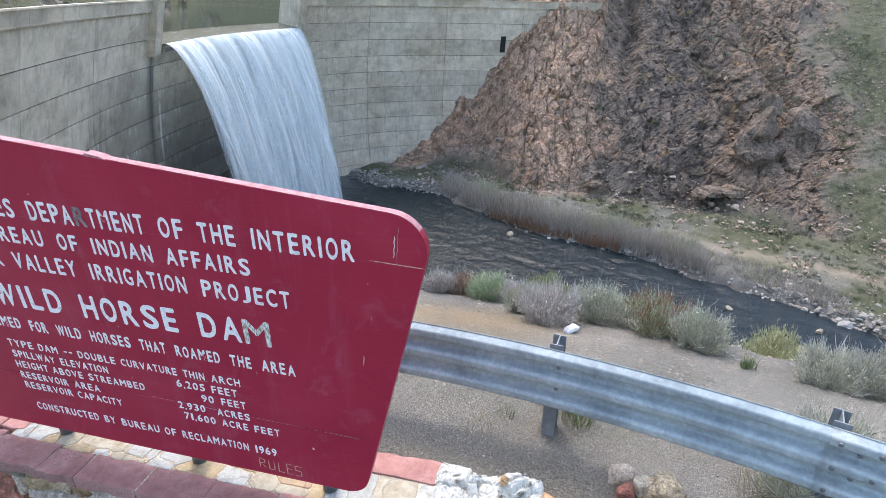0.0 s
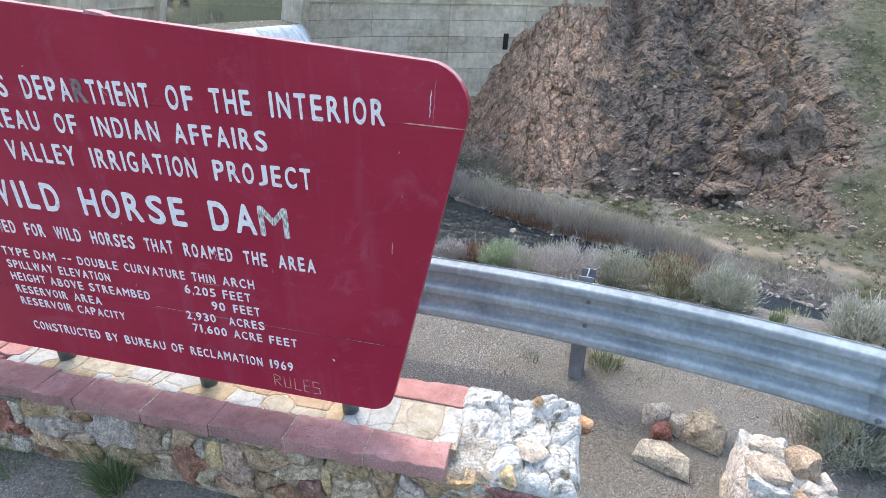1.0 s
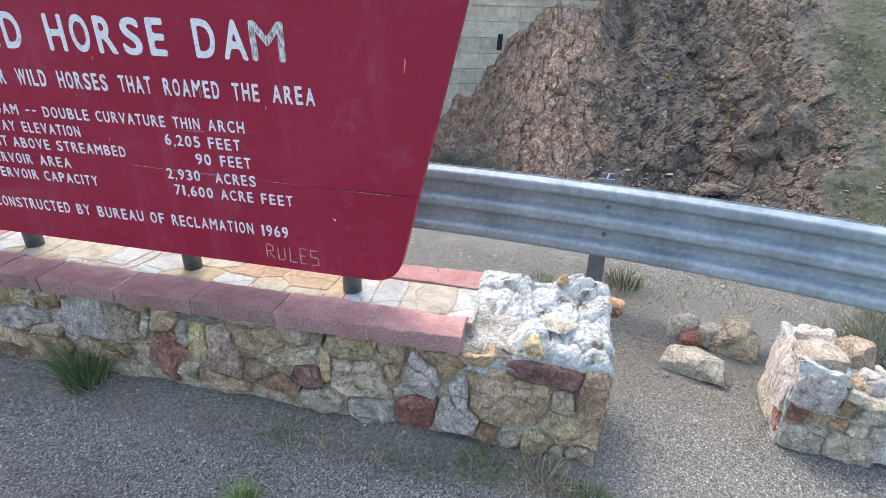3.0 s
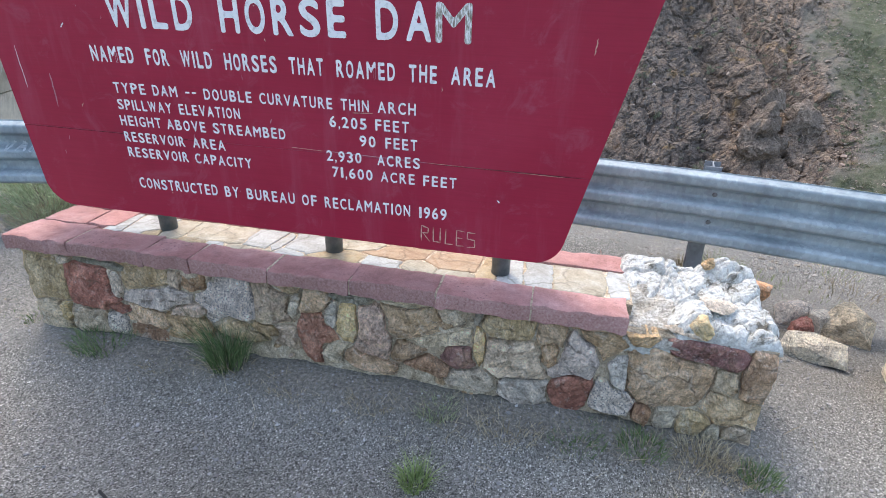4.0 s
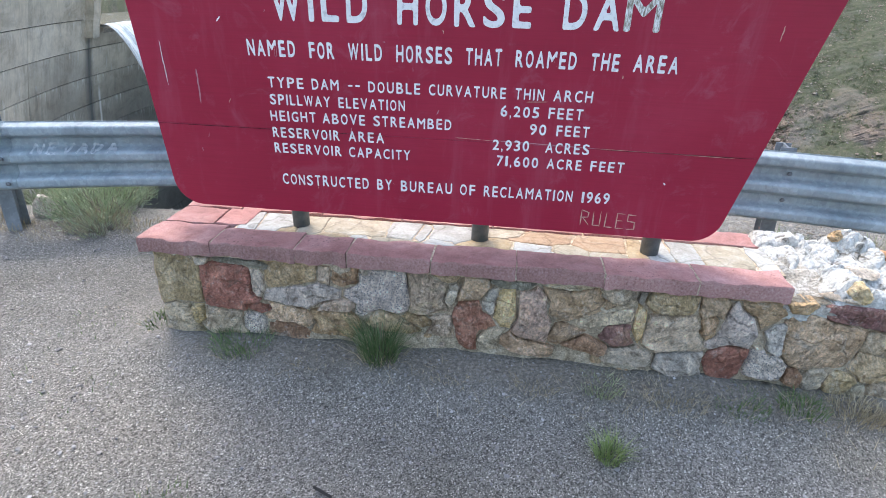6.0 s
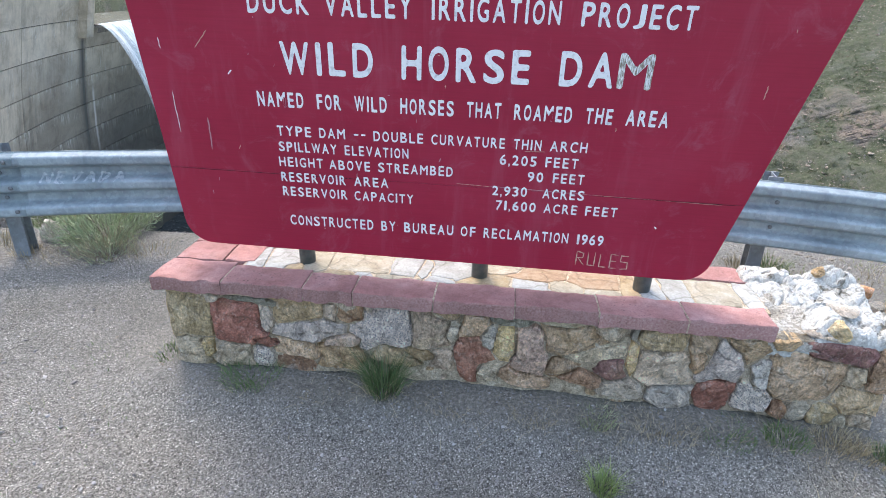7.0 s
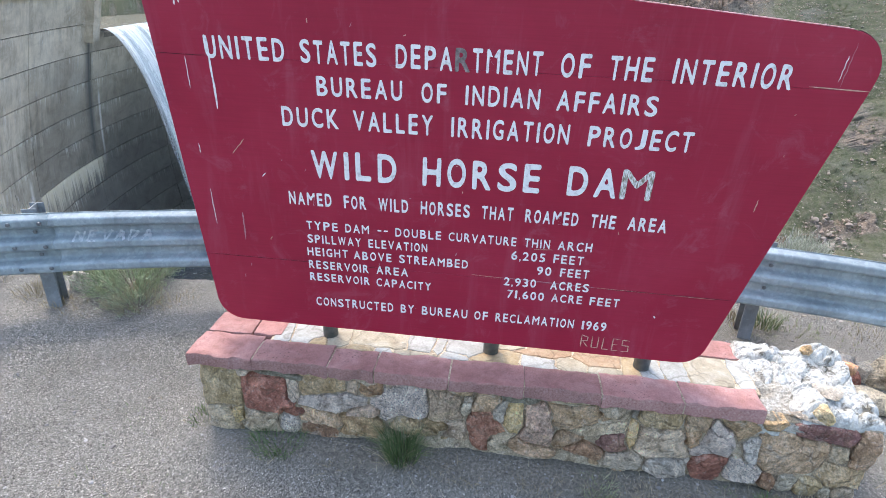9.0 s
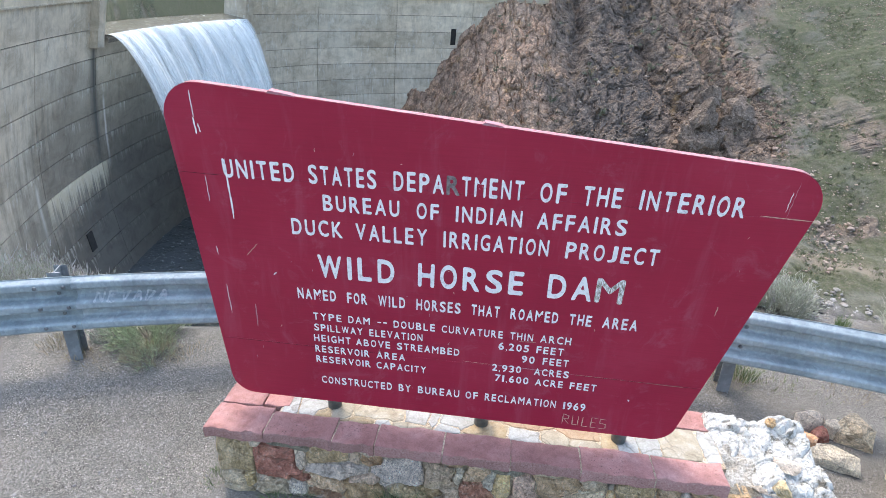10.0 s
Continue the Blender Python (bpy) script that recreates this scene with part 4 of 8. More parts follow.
def face_at(s, z, back=0.0):
    """A point of the dam's downstream face; the face leans out towards its crest."""
    p, up = dam_at(s)
    lean = 3.2 * math.sin(math.pi * min(max(1.5 - z, 0), 30) / 37)
    q = p + up * (lean + back)
    return (q[0], q[1], z)


S_L, S_R = s_near(-39.4, 52.3), s_near(-38.2, 80.2)

rx, ry = spans((-60, -42, 6), (-42, 46, 0.30), (46, 160, 19)), spans((-30, 48, 6), (48, 92, 0.30), (92, 130, 9.5))
RX, RY = (q_.ravel() for q_ in np.meshgrid(rx, ry))
along, across_ = RX * 0.88 - RY * 0.47, RX * 0.47 + RY * 0.88
wave = 1 - np.abs(2 * fbm(p3(along / 2.6, across_ / 1.1), 3, 141) - 1)
wave = 0.26 * (wave - 0.7) + 0.10 * (fbm(p3(along / 0.9, across_ / 0.6), 2, 144) - 0.5)
ridx = np.arange(len(RX)).reshape(len(ry), len(rx))
water = part("river", mesh_np("river", np.stack([RX, RY, RIVER_Z + wave], 1), np.stack([ridx[:-1, :-1], ridx[:-1, 1:], ridx[1:, 1:], ridx[1:, :-1]], -1).reshape(-1, 4), True), RIVER_MAT)
tagged(water, "dark rippled river below the dam", "river", kind="structure")
lake_pts = [dam_at(s)[0] + dam_at(s)[1] * 4.25 for s in np.linspace(2, DAM_LEN - 2, 60)]
lake_out = [dam_at(s)[0] + dam_at(s)[1] * 190.0 for s in np.linspace(2, DAM_LEN - 2, 60)]
lake_me = mesh_of("lake", [(*p, LAKE_Z) for p in lake_pts + lake_out], [(i, i + 1, 61 + i, 60 + i) for i in range(59)])
tagged(part("reservoir", lake_me, LAKE_MAT), "dark green reservoir water brimming over the spillway", "reservoir", kind="structure")

# ---- the dam ----
dam = empty("concrete_dam", "tall weathered grey concrete arch dam with lift lines", "dam", m=Matrix.Translation((-38, 60, RIVER_Z)))
DAM_INV = Matrix.Translation((38, -60, -RIVER_Z))


def dam_part(name, verts, faces, material, label="", smooth=False, parent=None):
    me = mesh_of(name, [DAM_INV @ Vector(v) for v in verts], faces, smooth)
    return part(name, me, material, parent or dam, label)


def shell(s0, s1, z0, z1, front, back, n):
    """Points and faces of a curved slab between two depths behind the face."""
    verts, faces = [], []
    ss = np.linspace(s0, s1, n + 1)
    for s in ss:
        verts += [face_at(s, z0, front), face_at(s, z1, front), face_at(s, z1, back), face_at(s, z0, back)]
    for i in range(n):
        a, b = 4 * i, 4 * i + 4
        faces += [(a, a + 1, b + 1, b), (a + 1, a + 2, b + 2, b + 1), (a + 2, a + 3, b + 3, b + 2), (a + 3, a, b, b + 3)]
    faces += [(0, 3, 2, 1), (4 * n, 4 * n + 1, 4 * n + 2, 4 * n + 3)]
    return verts, faces


LIFT, TOP = 2.56, 0.6
levels = [TOP - LIFT * k for k in range(14)]
for a, b, ztop in ((0, S_L, TOP), (S_L, S_R, LIP_Z - 0.25), (S_R, DAM_LEN, TOP)):
    v, f = [], []
    zs = [z for z in [ztop] + [z for z in levels if z < ztop - 0.1] + [RIVER_Z - 3]]
    n = max(4, int((b - a) / 2.5))
    ss = np.linspace(a, b, n + 1)
    for z in zs:
        v += [face_at(s, z, 0.14) for s in ss]
    w = n + 1
    for r in range(len(zs) - 1):
        f += [(r * w + i, (r + 1) * w + i, (r + 1) * w + i + 1, r * w + i + 1) for i in range(n)]
    o = len(v)
    v += [face_at(s, ztop, 2.2) for s in ss]
    f += [(i, i + 1, o + i + 1, o + i) for i in range(n)]
    dam_part("core", v, f, JOINT)
rng = random.Random(4)
for a, b, spill in ((0.0, S_L, False), (S_L, S_R, True), (S_R, DAM_LEN, False)):
    nb = max(1, round((b - a) / 11.6))
    for k in range(13):
        z1, z0 = levels[k] - 0.034, levels[k + 1] + 0.034
        top = min(z1, LIP_Z - 0.3) if spill else z1
        if top - z0 < 0.3:
            continue
        for i in range(nb):
            lo, hi = a + (b - a) * i / nb, a + (b - a) * (i + 1) / nb
            verts, faces = shell(lo + 0.028, hi - 0.028, z0, top, rng.uniform(-0.02, 0.02), 0.3, max(3, int((hi - lo) / 1.6)))
            dam_part("concrete_panel", verts, faces, CONCRETE)
# parapet in panels, a little proud
for a, b in ((0, S_L), (S_R, DAM_LEN)):
    n = int((b - a) / 2.4)
    for i in range(n):
        lo, hi = a + (b - a) * i / n, a + (b - a) * (i + 1) / n
        verts, faces = shell(lo + 0.025, hi - 0.025, TOP, 1.5, -0.18, 0.12, 3)
        dam_part("parapet_panel", verts, faces, CONCRETE)
    verts, faces = shell(a, b, 1.5, 1.62, -0.26, 0.2, n)
    dam_part("parapet_coping", verts, faces, CONCRETE)
    verts, faces = shell(a, b, TOP - 0.10, TOP + 0.02, -0.25, 1.9, n)
    dam_part("walkway", verts, faces, CONCRETE)
# piers at the ends of the spillway and its rounded lip
for s0, s1 in ((S_L - 1.3, S_L + 0.05), (S_R - 0.05, S_R + 1.3)):
    verts, faces = shell(s0, s1, LIP_Z - 1.1, 1.5, -0.75, 3.4, 3)
    dam_part("pier", verts, faces, CONCRETE)
    verts, faces = shell(s0 - 0.1, s1 + 0.1, 1.5, 1.75, -0.85, 3.5, 3)
    dam_part("pier_cap", verts, faces, CONCRETE)
verts, faces = [], []
prof = [(-1.1, -0.75), (-1.15, -0.35), (-0.8, -0.12), (0.0, 0.0), (1.4, -0.1), (2.4, -0.7)]
ss = np.linspace(S_L, S_R, 25)
for s in ss:
    verts += [face_at(s, LIP_Z + dz, bk) for bk, dz in prof]
for i in range(24):
    for j in range(len(prof) - 1):
        a = i * len(prof) + j
        faces.append((a, a + 1, a + 1 + len(prof), a + len(prof)))
dam_part("spillway_lip", verts, faces, JOINT, "dark wet rounded concrete lip")
# dark slot and pipe on the far wing, dark opening low on the near wing
for s, z0, z1, w in ((s_near(-10.9, 100.0), -6.5, -3.9, 0.42), (62.4, -21.9, -20.1, 0.55)):
    verts, faces = shell(s - w, s + w, z0, z1, -0.10, 0.2, 2)
    dam_part("dark_opening", verts, faces, BLACK, "dark recessed opening")


# ---- the waterfall ----
def fall_material():
    m, t, b = nodes("falling_water")
    v = coords(t, (1, 1, 1))
    st = noise_tex(t, coords(t, (0.05, 1.1, 0.06)), 1.0, 6, 0.62, 0.2)
    fine = noise_tex(t, coords(t, (0.1, 9.0, 0.5)), 1.0, 5, 0.75)
    drops = noise_tex(t, coords(t, (3.0, 9.0, 4.0)), 1.0, 4, 0.75)
    mixv = maths(t, "ADD", maths(t, "MULTIPLY", st, 0.55), maths(t, "ADD", maths(t, "MULTIPLY", fine, 0.15), maths(t, "MULTIPLY", drops, 0.30)))
    t.links.new(ramp(t, mixv, [(0.38, (0.48, 0.60, 0.68)), (0.47, (0.74, 0.86, 0.92)), (0.56, (0.93, 0.97, 0.98))]), b.inputs["Base Color"])
    b.inputs["Roughness"].default_value = 0.5
    a = t.nodes.new("ShaderNodeAttribute")
    a.attribute_name = "thick"
    alpha = maths(t, "ADD", maths(t, "MULTIPLY", mixv, 3.4), -1.45)
    al = maths(t, "ADD", alpha, a.outputs["Fac"], True)
    # the sun behind the fall shines through the broken water
    glow = t.nodes.new("ShaderNodeBsdfTranslucent")
    glow.inputs["Color"].default_value = (0.88, 0.96, 0.99, 1)
    body = t.nodes.new("ShaderNodeMixShader")
    body.inputs[0].default_value = 0.42
    t.links.new(b.outputs[0], body.inputs[1])
    t.links.new(glow.outputs[0], body.inputs[2])
    clear = t.nodes.new("ShaderNodeBsdfTransparent")
    mix_ = t.nodes.new("ShaderNodeMixShader")
    t.links.new(al, mix_.inputs[0])
    t.links.new(clear.outputs[0], mix_.inputs[1])
    t.links.new(body.outputs[0], mix_.inputs[2])
    t.links.new(mix_.outputs[0], t.nodes["Material Output"].inputs[0])
    bump(t, b, mixv, 0.6, 0.25)
    return m


FALL_MAT = fall_material()
FALL = empty("waterfall", "white sheet of water falling from the spillway", "waterfall", m=Matrix.Translation((-36, 66, RIVER_Z)))


def fall_sheet(name, v0, spread, seed, thick):
    nu, nv = 90, 60
    pts, th = [], []
    for j in range(nv + 1):
        tt = 2.22 * j / nv
        for i in range(nu + 1):
            k = i / nu
            s = S_L + 0.15 + (S_R - S_L - 0.3) * k
            p, up = dam_at(s)
            lip = p + up * (-0.95 + 3.2 * math.sin(math.pi * 3.9 / 37))
            v = v0 * (1 + 0.05 * math.sin(9 * k + seed) + 0.03 * math.sin(31 * k + 2 * seed))
            q = lip - up * (v * tt)
            z = LIP_Z + 0.02 - 4.9 * tt * tt - 0.3 * tt
            wob = spread * tt * (math.sin(40 * k + 3 * tt + seed) + math.sin(23 * k - 5 * tt + 2 * seed)) * 0.5
            pts.append((q[0] - up[0] * wob + 36, q[1] - up[1] * wob - 66, max(z, RIVER_Z + 0.05) - RIVER_Z))
            edge = min(k, 1 - k)
            th.append(thick * (1 - 0.25 * tt / 2.22) - 0.55 * max(0, 1 - edge / (0.015 + 0.05 * tt / 2.22)))
    q4 = [(j * (nu + 1) + i, j * (nu + 1) + i + 1, (j + 1) * (nu + 1) + i + 1, (j + 1) * (nu + 1) + i) for j in range(nv) for i in range(nu)]
    me = mesh_of(name, pts, q4, True)
    me.attributes.new("thick", "FLOAT", "POINT").data.foreach_set("value", np.array(th, np.float32))
    return part(name, me, FALL_MAT, FALL)


fall_sheet("water_sheet", 3.1, 0.12, 0.0, 0.66)
fall_sheet("water_veil", 3.35, 0.30, 1.7, 0.22)
# smooth water gliding over the lip
verts, faces = [], []
prof = [(3.2, LAKE_Z - LIP_Z - 0.02), (1.6, 0.32), (0.5, 0.18), (-0.4, 0.10), (-1.0, -0.02)]
for s in ss:
    p, up = dam_at(s)
    off = 3.2 * math.sin(math.pi * 3.9 / 37)
    verts += [(*(p + up * (off + bk)), LIP_Z + dz) for bk, dz in prof]
for i in range(24):
    for j in range(len(prof) - 1):
        a = i * len(prof) + j
        faces.append((a, a + 1, a + 1 + len(prof), a + len(prof)))
GLIDE = plain("gliding_shallow_water", [(0.35, (0.05, 0.048, 0.032)), (0.54, (0.10, 0.095, 0.065)), (0.70, (0.42, 0.43, 0.41))], 1.2, 0.2, stretch=(1.6, 1.6, 1))
me = mesh_of("lip_water", [Vector(v) - Vector((-36, 66, RIVER_Z)) for v in verts], faces, True)
part("lip_water", me, GLIDE, FALL, "thin brown-green water sliding over the lip")

# ---- the guardrail ----
ARC_C, ARC_R, RAIL_Z = Vector((-1.026, -7.65, 0.0)), 11.87, 0.592
POST_STEP = math.degrees(1.905 / ARC_R)
POST_ANGLES = [81.2 + POST_STEP * k for k in range(-4, 6)]


def on_arc(deg, r, z):
    a = radians(deg)
    return Vector((ARC_C.x + r * math.cos(a), ARC_C.y + r * math.sin(a), z))


def rail_depth(z):
    """How far the sheet lies behind its crests, at height z from the beam's middle."""
    w = 0.5 - 0.5 * math.cos(2 * math.pi * z / 0.194)
    k = min(max((w - 0.16) / 0.68, 0), 1)
    return 0.083 * (k * k * (3 - 2 * k)) if abs(z) < 0.235 else 0.083 * 0.62 + (abs(z) - 0.235) * 0.9


guardrail = empty("guardrail", "galvanised three-ridged steel guardrail on steel posts", "guardrail", m=Matrix.Translation((-1, 4.1, 0)))
G_INV = Matrix.Translation((1, -4.1, 0))


def beam(a0, a1, lift):
    zs = [-0.253 + 0.506 * i / 44 for i in range(45)]
    n = max(4, int((a1 - a0) / 1.0))
    verts, faces = [], []
    for layer in (0.0, 0.004):
        for i in range(n + 1):
            a = a0 + (a1 - a0) * i / n
            verts += [G_INV @ on_arc(a, ARC_R + rail_depth(z) + layer - lift, RAIL_Z + z) for z in zs]
    w, o = 45, 45 * (n + 1)
    for i in range(n):
        for j in range(44):
            p = i * w + j
            faces += [(p, p + 1, p + w + 1, p + w), (o + p, o + p + w, o + p + w + 1, o + p + 1)]
        for j in (0, 44):
            p = i * w + j
            faces.append((p, p + w, o + p + w, o + p))
    for i in (0, n):
        faces += [(i * w + j, i * w + j + 1, o + i * w + j + 1, o + i * w + j) for j in range(44)]
    me = mesh_of("beam", verts, faces, True)
    return part("beam", me, GALV, guardrail)


half = math.degrees(0.16 / ARC_R)
s3, sL = POST_ANGLES[3], POST_ANGLES[7]
# panels lap at every fourth post
beam_right = beam(s3 - 4 * POST_STEP, s3 + half, 0.0045)
beam_mid = beam(s3 - half, sL + half, 0.0)
beam_left = beam(sL - half, sL + 2.6 * POST_STEP, 0.0045)


def i_section(z0, z1, flange, depth, tf=0.008, tw=0.007):
    f, d = flange / 2, depth / 2
    ring = [(-f, -d), (f, -d), (f, -d + tf), (tw / 2, -d + tf), (tw / 2, d - tf), (f, d - tf), (f, d), (-f, d), (-f, d - tf), (-tw / 2, d - tf), (-tw / 2, -d + tf), (-f, -d + tf)]
    n = len(ring)
    verts = [(x, y, z0) for x, y in ring] + [(x, y, z1) for x, y in ring]
    faces = [(i, (i + 1) % n, n + (i + 1) % n, n + i) for i in range(n)] + [tuple(range(n - 1, -1, -1)), tuple(range(n, 2 * n))]
    return verts, faces


v, f = i_section(-0.25, 0.865, 0.10, 0.15)
post_me = mesh_of("post", v, f)
bm = cyl_bm(0.016, 0.0, 0.012, 10, 0.004)
bolt_me = bm_mesh("bolt", bm, True)
bolt_me.materials.append(BOLT)
for k, ang in enumerate(POST_ANGLES):
    lean_ = (1.5, -2, 0.5, 0.0, -1)[k % 5]
    if ang < s3 - 4 * POST_STEP + 1 or ang > sL + 2.5 * POST_STEP:
        continue
    rot = Matrix.Rotation(radians(ang - 90), 4, "Z")
    tilt = Matrix.Rotation(radians(lean_), 4, "Y")
    part("post", post_me, GALV_DARK, guardrail, m=Matrix.Translation(G_INV @ on_arc(ang + (0.5 if k == 3 else 0), ARC_R + 0.083 + 0.004 + 0.018 + 0.077, 0)) @ rot @ tilt)
    face = rot @ Matrix.Rotation(radians(90), 4, "X")
    for z in (-0.097, 0.097):
        part("bolt", bolt_me, BOLT, beam_right if k <= 3 else beam_left if k >= 7 else beam_mid, m=Matrix.Translation(G_INV @ on_arc(ang - 0.12, ARC_R + 0.083 - 0.004, RAIL_Z + z)) @ face)
    if k in (3, 7):
        for side in (-1, 1):
            for z in (-0.186, 0.0, 0.194):
                part("bolt", bolt_me, BOLT, beam_right if k <= 3 else beam_left if k >= 7 else beam_mid, m=Matrix.Translation(G_INV @ on_arc(ang + side * math.degrees(0.105 / ARC_R), ARC_R - 0.006, RAIL_Z + z)) @ face)
# a faint word rubbed by hand on the beam
SCRAWL = {"N": (((0, 0), (0.1, 1)), ((0.1, 1), (0.8, 0)), ((0.8, 0), (0.9, 1))), "E": (((0, 0), (0.1, 1)), ((0.1, 1), (0.9, 1)), ((0.05, 0.5), (0.7, 0.5)), ((0, 0), (0.8, 0))), "V": (((0.05, 1), (0.4, 0)), ((0.4, 0), (0.95, 1))), "A": (((0, 0), (0.5, 1)), ((0.5, 1), (0.9, 0)), ((0.2, 0.4), (0.8, 0.4))), "D": (((0, 0), (0.1, 1)), ((0.1, 1), (0.9, 0.6)), ((0.9, 0.6), (0, 0)))}
for i, letter in enumerate("NEVADA"):
    verts, faces = [], []
    for (u0, w0), (u1, w1) in SCRAWL[letter]:
        n = 6
        du, dw = (u1 - u0) * 0.075, (w1 - w0) * 0.055
        ln = math.hypot(du, dw)
        for k in range(n + 1):
            for side in (-1, 1):
                wd = side * (0.0075 + 0.003 * math.sin(k * 2.1 + i))
                u = (0.10 * i + (u0 + (u1 - u0) * k / n) * 0.075) - wd * dw / ln
                z = 0.030 + (w0 + (w1 - w0) * k / n) * 0.055 + wd * du / ln
                verts.append(G_INV @ on_arc(sL - 1.45 - math.degrees(u / ARC_R), ARC_R + rail_depth(z) - 0.0022, RAIL_Z + z))
            if k:
                b_ = len(verts) - 4
                faces.append((b_, b_ + 1, b_ + 3, b_ + 2))
    part("rubbed_letter", mesh_of("rubbed_letter", verts, faces, True), RUB, beam_mid, "faint pale letter rubbed on by hand")

# ---- the sign ----
S_O, S_U, S_V, S_N = Vector((-1.4193, 2.6200, 1.4511)), Vector((0.99991, -0.01355, 0)), Vector((-0.00075, -0.05559, 0.99845)), Vector((-0.01353, -0.99836, -0.05559))
SIGN_M = Matrix.Translation(S_O) @ Matrix((S_U, S_V, S_N)).transposed().to_4x4()
sign = empty("dam_sign", "large dark red painted wooden sign with white routed lettering", "sign", m=SIGN_M)


def rounded(corners, n=8):
    """Outline of a polygon whose corners (u, v, radius) are rounded."""
    out = []
    for i, (u, w, r) in enumerate(corners):
        p = Vector((u, w))
        a = (Vector(corners[i - 1][:2]) - p).normalized()
        b = (Vector(corners[(i + 1) % len(corners)][:2]) - p).normalized()
        ang = a.angle(b)
        t = r / math.tan(ang / 2)
        c = p + (a + b).normalized() * (r / math.sin(ang / 2))
        p0, p1 = p + a * t, p + b * t
        a0 = math.atan2(p0.y - c.y, p0.x - c.x)
        da = (math.atan2(p1.y - c.y, p1.x - c.x) - a0 + math.pi) % (2 * math.pi) - math.pi
        out += [(c.x + r * math.cos(a0 + da * k / n), c.y + r * math.sin(a0 + da * k / n)) for k in range(n + 1)]
    return out


OUTLINE = rounded([(-1.415, -0.708, 0.14), (1.255, -0.702, 0.135), (1.650, 0.982, 0.165), (-1.537, 1.246, 0.185)])


def clip_band(poly, lo, hi):
    """The part of a polygon between two heights."""
    for sgn, lim in ((1, lo), (-1, -hi)):
        out = []
        for i, p in enumerate(poly):
            q = poly[i - 1]
            ip, iq = sgn * p[1] >= lim, sgn * q[1] >= lim
            if ip != iq:
                k = (sgn * lim - q[1]) / (p[1] - q[1])
                out.append((q[0] + (p[0] - q[0]) * k, q[1] + (p[1] - q[1]) * k))
            if ip:
                out.append(p)
        poly = out
    return poly


BOARD_T = 0.045
cuts_v = [-2, -0.283, 0.766, 3]
planks = []
for k in range(3):
    poly = clip_band(OUTLINE, cuts_v[k] + 0.0004, cuts_v[k + 1] - 0.0004)
    bm = bmesh.new()
    fr = bm.faces.new([bm.verts.new((u, w, 0)) for u, w in poly])
    ex = bmesh.ops.extrude_face_region(bm, geom=[fr])
    for vv in [g for g in ex["geom"] if isinstance(g, bmesh.types.BMVert)]:
        vv.co.z = -BOARD_T
    bmesh.ops.recalc_face_normals(bm, faces=bm.faces)
    rim = [e for e in bm.edges if all(abs(x.co.z) < 1e-6 for x in e.verts)]
    bmesh.ops.bevel(bm, geom=rim, offset=0.0010, segments=1, affect="EDGES", profile=0.5)
    me = bm_mesh("plank", bm)
    planks.append(part("plank", me, SIGN_RED, sign))
# bleached top edge: a thin strip along the upper outline, and two proud slivers
top = [p for p in OUTLINE if p[1] > 0.93]
top.sort(key=lambda p: p[0])
v, f = [], []
for u, w in top:
    v += [(u, w + 0.003, -0.002), (u, w + 0.003, -BOARD_T + 0.002)]
f = [(2 * i, 2 * i + 2, 2 * i + 3, 2 * i + 1) for i in range(len(top) - 1)]
part("top_edge", mesh_of("top_edge", v, f), EDGE_PALE, sign, "pinkish sun-bleached top edge")
for u0, u1 in ((-0.98, -0.84), (0.05, 0.16)):
    w0, w1 = 1.2115 - 0.0818 * (u0 + 1.139), 1.2115 - 0.0818 * (u1 + 1.139)
    rr = 0.03 if u1 > 1.5 else 0
    bm = bmesh.new()
    lo = [bm.verts.new((u, w, z)) for u, w, z in ((u0, w0, 0.001), (u1, w1 - rr, 0.001), (u1, w1 - rr, -BOARD_T), (u0, w0, -BOARD_T))]
    hi = [bm.verts.new((u, w, z)) for u, w, z in ((u0 + 0.012, w0 + 0.014, 0.001), (u1 - 0.02, w1 + 0.010 - rr, 0.001), (u1 - 0.02, w1 + 0.010 - rr, -BOARD_T), (u0 + 0.012, w0 + 0.014, -BOARD_T))]
    for q in ((lo[0], lo[1], hi[1], hi[0]), (lo[1], lo[2], hi[2], hi[1]), (lo[2], lo[3], hi[3], hi[2]), (lo[3], lo[0], hi[0], hi[3]), tuple(hi)):
        bm.faces.new(q)
    part("edge_sliver", bm_mesh("edge_sliver", bm), EDGE_PALE, sign, "proud bleached sliver")


GLYPHS = {}
LETTER_WIDTH = {"I": 0.26, "M": 1.22, "W": 1.42, "A": 1.08, "E": 0.88, "F": 0.84, "L": 0.84, "T": 0.94, "J": 0.86, "Y": 1.02, "V": 1.06, "1": 0.40, ",": 0.22, "-": 0.62, "N": 1.02}


